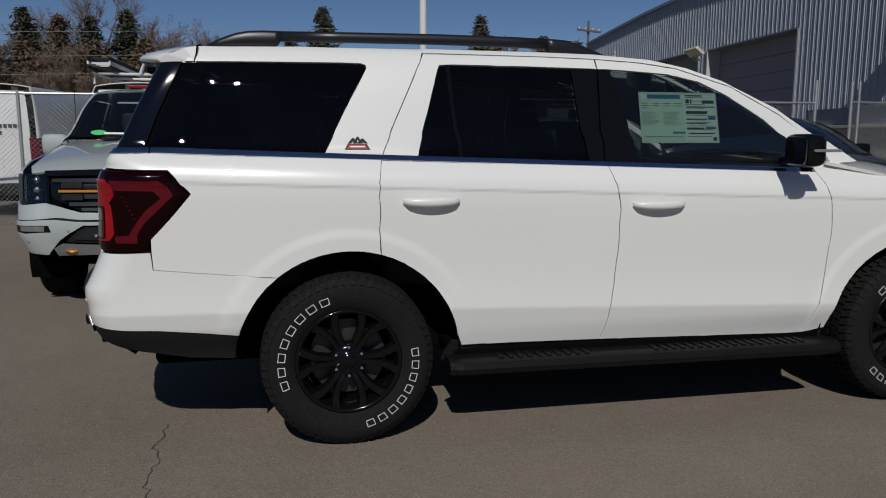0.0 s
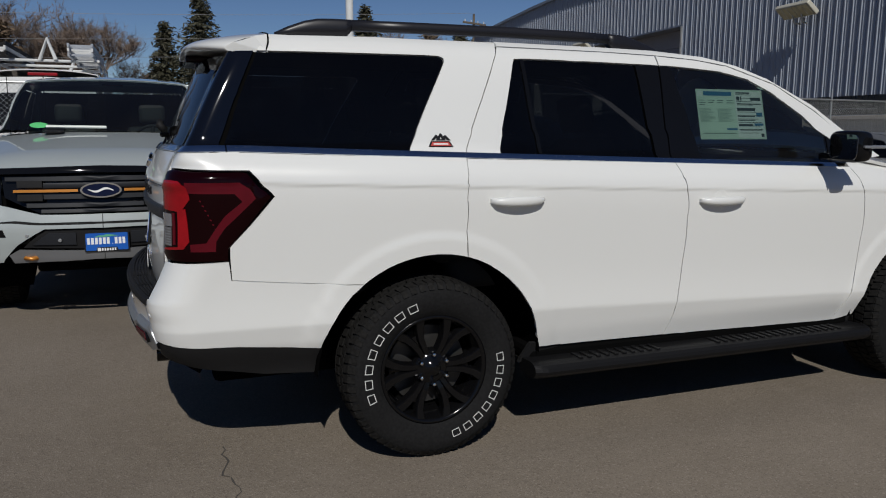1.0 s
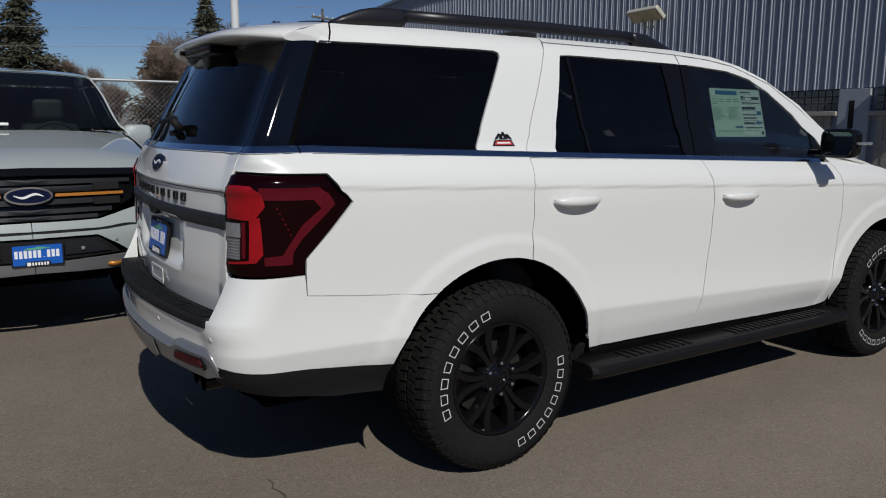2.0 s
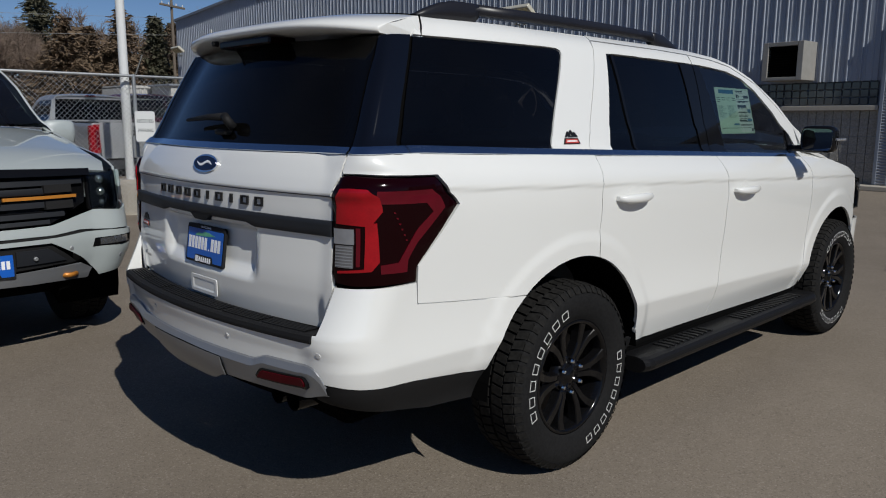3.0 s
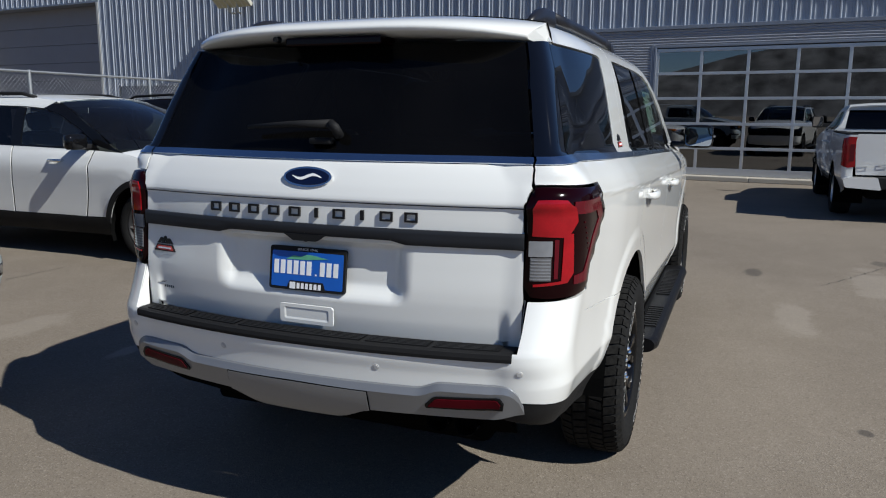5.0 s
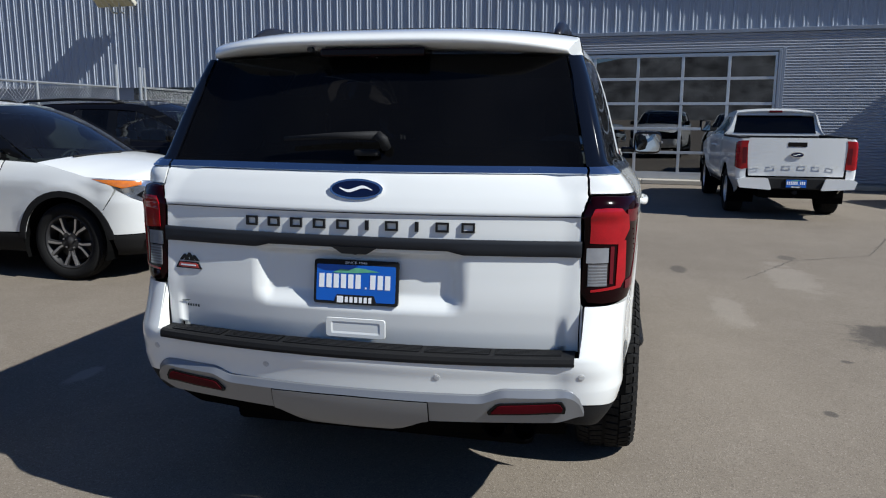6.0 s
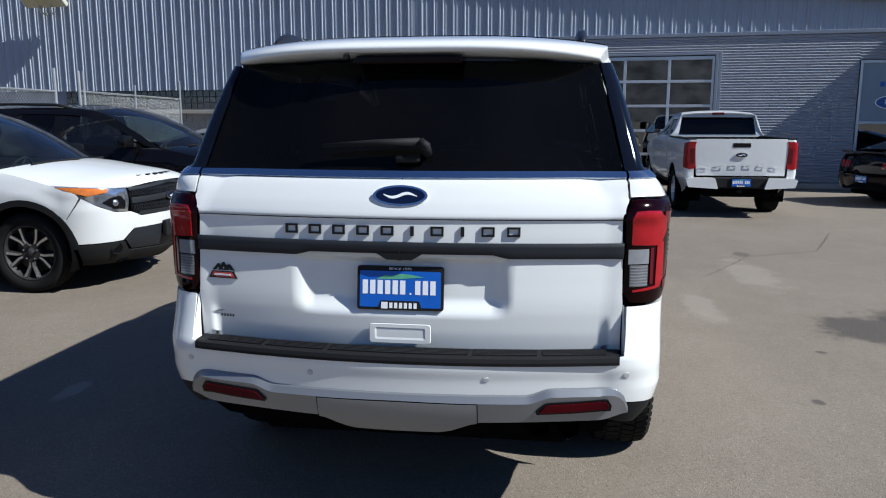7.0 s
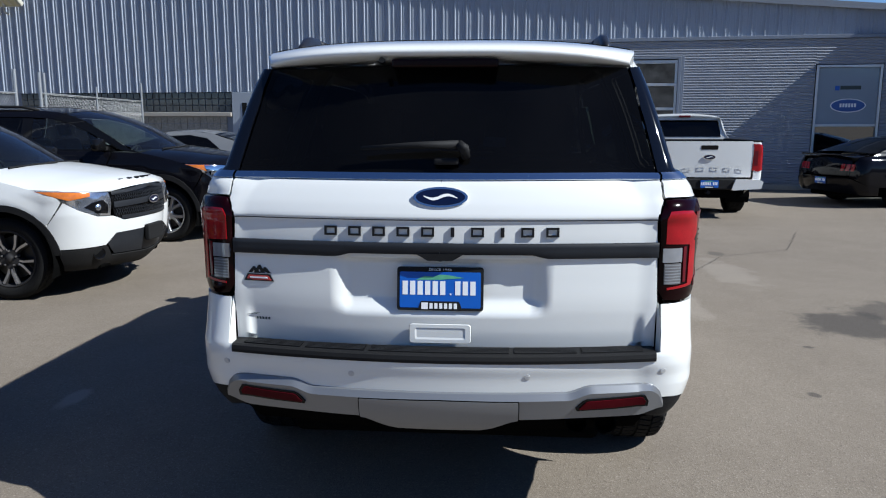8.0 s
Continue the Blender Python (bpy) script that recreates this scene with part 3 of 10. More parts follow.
wall = thing("wall_east", "ribbed blue-grey steel wall of a workshop building", "wall", kind="structure")
y = -10.7
while y < 47.3 - 0.01:
    y1 = min(y + 0.915, 47.3)
    bm = bmesh.new()
    cuts = sorted({y, y1, *(c for b in BAYS for c in b[:2] if y < c < y1), *(c for c in (2.6, 20.0) if y < c < y1)})
    for a, b in zip(cuts, cuts[1:]):
        mid = (a + b) / 2
        z0 = 3.66 if mid < 2.6 else (0.0 if mid > 20.0 else 2.46)
        for c0, c1, zt in BAYS:
            if c0 < mid < c1:
                z0 = zt
        ribbed_column(bm, a, b, z0, EAVE(a), EAVE(b), 0.305, WALL_X)
    part("siding_panel", bm, M["siding"], wall)
    y = y1
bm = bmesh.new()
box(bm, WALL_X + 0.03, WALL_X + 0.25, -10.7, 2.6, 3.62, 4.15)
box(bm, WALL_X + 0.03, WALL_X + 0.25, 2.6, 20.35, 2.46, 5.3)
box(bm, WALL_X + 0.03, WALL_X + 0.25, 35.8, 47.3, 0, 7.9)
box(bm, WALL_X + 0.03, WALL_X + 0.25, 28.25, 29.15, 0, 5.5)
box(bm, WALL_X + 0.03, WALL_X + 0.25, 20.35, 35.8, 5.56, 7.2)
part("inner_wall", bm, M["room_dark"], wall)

# roof with gable slope, and its edge flashing
bm = bmesh.new()
ys = [-10.7, -4, 2, 8, 14, 20, 26, 30, 33, 36, 40, 47.45]
a = [bm.verts.new((WALL_X - 0.12, y, EAVE(y) + 0.03)) for y in ys]
b = [bm.verts.new((WALL_X + 26, y, EAVE(y) + 0.03)) for y in ys]
c = [bm.verts.new((WALL_X - 0.12, y, EAVE(y) - 0.12)) for y in ys]
for i in range(len(ys) - 1):
    bm.faces.new((a[i], b[i], b[i + 1], a[i + 1]))
    bm.faces.new((c[i], a[i], a[i + 1], c[i + 1]))
roof = single("roof", bm, M["roof_metal"], "low-pitched steel roof with edge flashing", "roof", kind="structure")
bm = bmesh.new()
ribbed = []
box(bm, WALL_X, WALL_X + 26, 47.28, 47.4, 0, 8.02)
box(bm, WALL_X + 25.8, WALL_X + 26, -10.7, 47.3, 0, 4.2)
single("wall_north", bm, M["siding"], "grey steel end wall of the workshop", "wall", kind="structure")
# the taller front wing that shades the corner of the wall
bm = bmesh.new()
box(bm, 11.6, 14.2, -25, -10.75, 0, 5.50)
box(bm, 11.45, 14.3, -25.1, -10.68, 5.40, 5.58)
single("wall_south", bm, M["siding_low"], "dark grey front wing of the dealership building", "wall", kind="structure")


# corrugated lower front
def corrugated(bm, y0, y1, z0, z1, x, pitch=0.064, depth=0.020):
    n = max(1, round((z1 - z0) / pitch))
    p = (z1 - z0) / n
    prof = []
    for i in range(n):
        for f, d in ((0, 0), (0.22, 0.08), (0.42, 0.85), (0.54, 1.0), (0.68, 1.0), (0.80, 0.80), (0.92, 0.08)):
            prof.append((z0 + (i + f) * p, -depth * d))
    prof.append((z1, 0))
    l = [bm.verts.new((x + d, y0, z)) for z, d in prof]
    r = [bm.verts.new((x + d, y1, z)) for z, d in prof]
    for i in range(len(prof) - 1):
        f = bm.faces.new((l[i], l[i + 1], r[i + 1], r[i]))
        f.smooth = False


LOW_X = 13.5
front = thing("wall_front", "dark horizontally corrugated steel cladding along the workshop front", "wall", kind="structure")
for y0, y1, z0, z1 in ((2.38, 2.58, 0.12, 3.60), (1.28, 2.38, 2.34, 3.60), (0.84, 1.28, 0.12, 3.60), (-4.68, 0.84, 3.22, 3.60), (-7.78, -4.68, 0.12, 3.60),
                       (-9.30, -7.78, 3.00, 3.60), (-10.75, -9.30, 0.12, 3.60)):
    bm = bmesh.new()
    corrugated(bm, y0, y1, z0, z1, LOW_X)
    part("corrugated_sheet", bm, M["siding_low"], front)
for nm, dims in (("top_flashing", (LOW_X - 0.05, WALL_X + 0.05, -10.75, 2.63, 3.60, 3.69)), ("corner_trim", (LOW_X - 0.035, WALL_X + 0.02, 2.58, 2.66, 0.12, 3.60)),
                 ("end_trim", (LOW_X - 0.03, WALL_X, -4.74, -4.66, 0.12, 3.24)), ("end_trim", (LOW_X - 0.03, WALL_X, 0.78, 0.86, 0.12, 3.24)),
                 ("head_trim", (LOW_X - 0.032, WALL_X, -4.66, 0.78, 3.17, 3.23))):
    bm = bmesh.new()
    box(bm, *dims, 0.008)
    part(nm, bm, M["wall_trim"], front)
bm = bmesh.new()
for k in range(6):
    box(bm, 13.10, WALL_X + 0.3, -10.74 + k * 2.28, -8.472 + k * 2.28, 0, 0.11, 0.015)
single("kerb", bm, M["concrete"], "pale concrete kerb strip along the building", "kerb", kind="structure")

# workshop room behind the glazed door, its dimness put into the wall colour
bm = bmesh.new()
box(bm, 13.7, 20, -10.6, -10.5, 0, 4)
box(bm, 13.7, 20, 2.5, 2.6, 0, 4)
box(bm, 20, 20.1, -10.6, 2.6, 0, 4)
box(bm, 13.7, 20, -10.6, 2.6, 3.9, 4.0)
single("wall_inside", bm, M["room_dark"], "workshop walls behind the glazing, darkened in colour for the dim room", "wall", kind="structure")

# glazed sectional garage door: five columns by five rows
gd = thing("garage_door", "aluminium-framed glazed sectional garage door, closed", "garage door", kind="structure")
GY0, GY1 = -4.58, 0.72
RAILS = (0.20, 0.765, 1.35, 1.955, 2.55, 3.10)
for i in range(6):
    y = GY0 + (GY1 - GY0) * i / 5
    w = 0.06 if i in (0, 5) else 0.036
    bm = bmesh.new()
    box(bm, 13.50, 13.56, max(GY0, y - w), min(GY1, y + w), 0.12, 3.15, 0.006)
    part("stile", bm, M["aluminium"], gd)
for j, z in enumerate(RAILS):
    bm = bmesh.new()
    box(bm, 13.497, 13.555, GY0 + 0.004, GY1 - 0.004, z - (0.085 if j == 0 else 0.034), z + (0.085 if j == 0 else 0.05 if j == 5 else 0.034), 0.006)
    part("rail", bm, M["aluminium"], gd)
for i in range(5):
    for j in range(5):
        bm = bmesh.new()
        ya = GY0 + (GY1 - GY0) * i / 5 + 0.01
        box(bm, 13.525, 13.533, ya, ya + (GY1 - GY0) / 5 - 0.02, RAILS[j], RAILS[j + 1])
        part("pane", bm, M["glass_shop"], gd)
bm = bmesh.new()
box(bm, 13.46, 13.58, GY0 - 0.078, GY0 - 0.002, 0.11, 3.17, 0.008)
box(bm, 13.46, 13.58, GY1 + 0.002, GY1 + 0.058, 0.11, 3.17, 0.008)
part("door_frame", bm, M["wall_trim"], gd)

# walk-in door
wd = thing("door_1", "grey painted steel door with a tall dark pane, closed", "door", kind="structure")
bm = bmesh.new()
box(bm, 13.46, 13.60, 1.29, 1.36, 0.11, 2.33, 0.006)
box(bm, 13.46, 13.60, 2.30, 2.37, 0.11, 2.33, 0.006)
box(bm, 13.46, 13.60, 1.36, 2.30, 2.26, 2.33, 0.006)
part("door_frame", bm, M["door_grey"], wd)
bm = bmesh.new()
box(bm, 13.50, 13.545, 1.365, 1.54, 0.13, 2.255, 0.004)
box(bm, 13.50, 13.545, 2.12, 2.295, 0.13, 2.255, 0.004)
box(bm, 13.50, 13.545, 1.54, 2.12, 0.13, 0.42, 0.004)
box(bm, 13.50, 13.545, 1.54, 2.12, 2.08, 2.255, 0.004)
part("door_leaf", bm, M["door_grey"], wd)
bm = bmesh.new()
box(bm, 13.518, 13.526, 1.54, 2.12, 0.42, 2.08)
part("pane", bm, M["glass_shop"], wd)
bm = bmesh.new()
tube(bm, [(13.50, 1.45, 1.02), (13.44, 1.45, 1.02), (13.44, 1.45, 1.28), (13.50, 1.45, 1.28)], 0.012)
part("door_handle", bm, M["aluminium"], wd)
bm = bmesh.new()
box(bm, 13.36, 13.48, 0.96, 1.06, 0.50, 0.64, 0.01)
single("outlet_box", bm, M["jamb"], "small pale outlet box on the corrugated wall", "outlet box")

bm = bmesh.new()
box(bm, 13.30, 13.47, 40.80, 41.08, 6.28, 6.56, 0.02)
box(bm, 13.38, 13.47, 40.86, 41.02, 6.62, 6.86, 0.02)
box(bm, 13.43, 13.47, 40.92, 40.96, 6.50, 6.66)
single("wall_fixture", bm, M["jamb"], "small pale alarm box fixed high on the siding", "alarm box")

# tall shop window with emblem film
wn1 = thing("window_1", "tall shop window with a blue oval emblem and pale lettering film", "window", kind="structure")
WY0, WY1, WZ0, WZ1 = -9.28, -7.80, 0.14, 2.98
bm = bmesh.new()
box(bm, 13.46, 13.58, WY0, WY0 + 0.06, WZ0, WZ1, 0.006)
box(bm, 13.46, 13.58, WY1 - 0.06, WY1, WZ0, WZ1, 0.006)
box(bm, 13.462, 13.578, WY0 + 0.06, WY1 - 0.06, WZ1 - 0.06, WZ1, 0.006)
box(bm, 13.462, 13.578, WY0 + 0.06, WY1 - 0.06, WZ0, WZ0 + 0.06, 0.006)
box(bm, 13.462, 13.578, WY0 + 0.06, WY1 - 0.06, 1.52, 1.58, 0.006)
part("window_frame", bm, M["aluminium"], wn1)
M["film"] = material("frosted_blue_film", (0.20, 0.25, 0.31), 0.30, 0.0, 0.08, 2, coat=0.6)
M["film_blue"] = material("blue_print_film", (0.02, 0.085, 0.30), 0.35, 0.0, 0.08, 3)
for z0, z1, mt in ((1.58, WZ1 - 0.06, M["film"]), (WZ0 + 0.06, 1.52, M["glass_shop"])):
    bm = bmesh.new()
    box(bm, 13.52, 13.528, WY0 + 0.06, WY1 - 0.06, z0, z1)
    part("pane", bm, mt, wn1)
for rx, rz, d, mt, nm in ((0.40, 0.165, 0.006, M["plate_white"], "emblem_border"), (0.375, 0.145, 0.009, M["film_blue"], "emblem")):
    bm = bmesh.new()
    prism(bm, [(rx * math.cos(t), rz * math.sin(t)) for t in (2 * math.pi * k / 40 for k in range(40))], 0, d,
          Matrix.Translation((13.5195, -8.58, 2.02)) @ Euler((radians(90), 0, radians(-90))).to_matrix().to_4x4())
    part(nm, bm, mt, wn1)
bm = bmesh.new()
for k in range(6):
    box(bm, 13.508, 13.5105, -8.76 + k * 0.065, -8.715 + k * 0.065, 1.98, 2.07)
part("emblem_mark", bm, M["plate_white"], wn1)
bm = bmesh.new()
box(bm, 13.514, 13.519, -8.84, -8.38, 2.40, 2.49)
part("print_bar", bm, M["ink_dark"], wn1)
bm = bmesh.new()
box(bm, 13.514, 13.519, -8.36, -8.26, 2.38, 2.49)
part("print_square", bm, M["plate_blue"], wn1)

# glass blocks, sill and split-face block under the siding
bw = thing("wall_block", "split-face block wall under a band of dark glass blocks", "wall", kind="structure")
bm = bmesh.new()
box(bm, 13.66, 13.75, 2.7, 20.0, 1.90, 2.46)
part("mortar", bm, M["wall_trim"], bw)
for y0, n in ((7.34, 33), (2.76, 18)):
    for j in range(3):
        for i in range(n):
            y = y0 + i * 0.2
            bm = bmesh.new()
            box(bm, 13.62, 13.665, y + 0.008, y + 0.192, 1.925 + j * 0.177, 1.925 + j * 0.177 + 0.165, 0.012, seg=1)
            part("glass_block", bm, M["glass_block"], bw)
for y0, y1 in ((2.68, 6.46), (7.32, 20.0)):
    bm = bmesh.new()
    box(bm, 13.48, 13.72, y0, y1, 1.79, 1.90, 0.01)
    part("sill", bm, M["concrete"], bw)
bm = bmesh.new()
rng = random.Random(5)
for j in range(9):
    for i in range(86):
        y = 2.7 + i * 0.2
        if 6.25 < y < 7.35:
            continue
        d = rng.uniform(0.0, 0.018)
        box(bm, 13.60 - d, 13.70, y + 0.006, y + 0.194, 0.02 + j * 0.197, 0.02 + j * 0.197 + 0.189)
tagged(part("block", bm, M["block"], bw), kind="stuff")
bm = bmesh.new()
box(bm, 13.63, 13.75, 2.7, 20.0, 0, 1.80)
part("backing", bm, M["wall_trim"], bw)
sd = thing("door_2", "grey steel side door with a narrow dark pane, closed", "door", kind="structure")
bm = bmesh.new()
box(bm, 13.54, 13.62, 6.48, 7.30, 0.02, 2.44, 0.006)
part("door_leaf", bm, M["door_grey"], sd)
bm = bmesh.new()
box(bm, 13.53, 13.55, 6.86, 7.00, 1.35, 2.16)
part("pane", bm, M["black_gloss"], sd)

# the two deep vehicle bays with sectional doors
for c0, c1, zt in BAYS:
    bay = thing("bay_door", "grey sectional vehicle door set deep in the wall, closed", "garage door", kind="structure")
    n = 8
    for j in range(n):
        bm = bmesh.new()
        box(bm, 14.18, 14.24, c0 + 0.02, c1 - 0.02, zt * j / n + 0.006, zt * (j + 1) / n - 0.006, 0.008)
        part("panel", bm, M["bay_door"], bay)
    bm = bmesh.new()
    box(bm, 14.245, 14.27, c0, c1, 0, zt)
    part("seal", bm, M["dark"], bay)
    bm = bmesh.new()
    box(bm, 13.56, 14.30, c0 - 0.10, c0 + 0.0, 0, zt)
    box(bm, 13.56, 14.30, c1, c1 + 0.10, 0, zt)
    part("jamb", bm, M["jamb"], bay)
    bm = bmesh.new()
    box(bm, 13.57, 14.30, c0 - 0.10, c1 + 0.10, zt, zt + 0.06)
    part("head", bm, M["wall_trim"], bay)


def flood_lamp(y, z):
    t = thing("flood_lamp", "cream box floodlight on a wall bracket with yellowed glass", "lamp", "floodlights on the wall", at=pose(13.19, y, z, 0, 40, 0))
    bm = bmesh.new()
    box(bm, -0.25, 0.25, -0.70, 0.70, -0.05, 0.10, 0.03)
    part("housing", bm, M["lamp_body"], t)
    bm = bmesh.new()
    box(bm, -0.215, 0.215, -0.66, 0.66, -0.064, -0.045, 0.01)
    part("lens", bm, M["lamp_lens"], t)
    for k in range(7):
        bm = bmesh.new()
        box(bm, -0.21, 0.21, -0.64 + k * 0.21, -0.622 + k * 0.21, -0.070, -0.060)
        part("lens_guard", bm, M["lamp_body"], t)
    for y in (-0.20, 0.20):
        bm = bmesh.new()
        tube(bm, [(0.055, y, -0.019), (0.310, y * 0.8, -0.183), (0.461, y * 0.6, -0.083)], 0.03)
        part("bracket", bm, M["lamp_body"], t)


for y, z in ((14.12, 5.05), (28.85, 5.44), (46.2, 6.00)):
    flood_lamp(y, z)

ac = thing("air_cooler", "weathered box air cooler with a dark louvred front on the wall", "air conditioner")
bm = bmesh.new()
box(bm, 12.95, 13.62, 4.22, 4.36, 2.50, 3.40, 0.01)
box(bm, 12.95, 13.62, 5.08, 5.22, 2.50, 3.40, 0.01)
box(bm, 12.95, 13.62, 4.36, 5.08, 3.30, 3.40, 0.01)
box(bm, 12.95, 13.62, 4.36, 5.08, 2.50, 2.58, 0.01)
part("cabinet", bm, material("weathered_grey_cabinet", (0.24, 0.235, 0.22), 0.6, 0.1, 0.2, 5, dust=0.3), ac)
for k in range(12):
    bm = bmesh.new()
    box(bm, 12.98, 13.03, 4.365, 5.075, 2.60 + k * 0.058, 2.622 + k * 0.058)
    part("louvre", bm, M["dark"], ac)
bm = bmesh.new()
box(bm, 13.08, 13.2, 4.365, 5.075, 2.585, 3.295)
part("filter", bm, M["dark"], ac)
for ob in scene.objects:
    if ob not in before_workshop and ob.parent is None:
        ob.matrix_world = FRONT @ ob.matrix_world

# ---- chain-link fence ----
def fence_run(x0, y0, x1, y1, posts, top=2.12, extra=0.40):
    t = thing("fence", "galvanised chain-link fence with round posts", "fence")
    a, b = Vector((x0, y0, 0)), Vector((x1, y1, 0))
    d = (b - a).normalized()
    length = (b - a).length
    nrm = Vector((-d.y, d.x, 0))
    for s, r, h in posts:
        bm = bmesh.new()
        p = a + d * s
        tube(bm, [p, p + Vector((0, 0, h))], r, 10)
        part("post", bm, M["galvanised"], t)
    bm = bmesh.new()
    tube(bm, [a + Vector((0, 0, top)), b + Vector((0, 0, top))], 0.021, 8)
    part("top_rail", bm, M["galvanised"], t)
    bm = bmesh.new()
    pitch, r = 0.076, 0.0026
    h = top - 0.05
    for fam in (0, 1):
        k = -int(h / pitch) - 1
        while k * pitch < length:
            s0, s1 = k * pitch, k * pitch + h
            z0, z1 = 0.04, 0.04 + h
            if s0 < 0:
                z0, s0 = z0 - s0, 0
            if s1 > length:
                z1, s1 = z1 - (s1 - length), length
            k += 1
            if s1 - s0 < 0.02:
                continue
            if fam:
                z0, z1 = h + 0.08 - z0, h + 0.08 - z1
            o = nrm * (0.024 + fam * 0.004)
            tube(bm, [a + d * s0 + o + Vector((0, 0, z0)), a + d * s1 + o + Vector((0, 0, z1))], r, 3, cap=False)
    tagged(part("chain_link_mesh", bm, M["galvanised"], t), kind="stuff")
    return t


lot_fence = fence_run(-16, 9.10, 10.25, 9.10, [(s, 0.028, 2.20) for s in (2.2, 5.3, 8.4, 11.5, 14.9, 18.29, 21.4, 24.0)] + [(26.23, 0.036, 2.62)], top=2.17)
fence_run(11.10, 9.15, 16.95, 9.85, [(0, 0.036, 2.62), (0.2, 0.03, 2.62), (2.8, 0.022, 2.45), (5.86, 0.03, 2.7)], top=2.20)

# arm of a fence post that leans out over the top rail
bm = bmesh.new()
tube(bm, [(2.31, 9.10, 2.15), (2.45, 9.10, 2.50)], 0.016, 8)
part("post_arm", bm, M["steel"], lot_fence)

# light pole by the fence, with the parking sign
lp = thing("light_pole", "white painted steel light pole at the fence", "pole")
bm = bmesh.new()
tube(bm, [(2.22, 9.28, 0.0), (2.22, 9.28, 4.0), (2.22, 9.28, 9.0)], 0.072, 20, 0.058)
part("shaft", bm, M["white_enamel"], lp)
bm = bmesh.new()
lathe(bm, [(0.0, 0.56), (0.20, 0.56), (0.22, 0.5), (0.22, 0.0), (0.0, 0.0)], 24, Matrix.Translation((2.22, 9.36, 0)) @ Euler((radians(90), 0, 0)).to_matrix().to_4x4())
part("footing", bm, M["concrete"], lp)


def words(name, text, size, mat, parent, m, width=None, extrude=0.0006, label=""):
    cu = bpy.data.curves.new(name, "FONT")
    cu.body, cu.size, cu.extrude, cu.align_x = text, size, extrude, "CENTER"
    cu.resolution_u = 3
    tmp = bpy.data.objects.new(name, cu)
    scene.collection.objects.link(tmp)
    bpy.context.view_layer.update()
    me = bpy.data.meshes.new_from_object(tmp.evaluated_get(bpy.context.evaluated_depsgraph_get()))
    bpy.data.objects.remove(tmp)
    bpy.data.curves.remove(cu)
    if width:
        xs = [v.co.x for v in me.vertices]
        s = width / (max(xs) - min(xs))
        for v in me.vertices:
            v.co.x *= s
    me.transform(m)
    me.materials.clear()
    me.materials.append(mat)
    ob = new(name, me)
    ob.parent = parent
    if label:
        tagged(ob, label)
    return ob


sg = thing("parking_sign", "white parking sign with dark lettering on a thin post", "sign")
bm = bmesh.new()
tube(bm, [(2.40, 8.84, 0), (2.35, 8.84, 1.30)], 0.022, 8)
part("post", bm, M["galvanised"], sg)
to_south = Matrix.Translation((2.305, 8.80, 0)) @ Euler((radians(90), 0, 0)).to_matrix().to_4x4()
bm = bmesh.new()
prism(bm, rounded([(-0.155, 1.17), (0.155, 1.17), (0.155, 1.63), (-0.155, 1.63)], 0.03), 0.0, 0.004, to_south)
part("board", bm, M["white_enamel"], sg)
words("lettering", "RESERVED", 0.075, M["ink_dark"], sg, to_south @ Matrix.Translation((0, 1.455, 0.005)), 0.26)
words("lettering", "PARKING", 0.075, M["ink_dark"], sg, to_south @ Matrix.Translation((0, 1.315, 0.005)), 0.24)

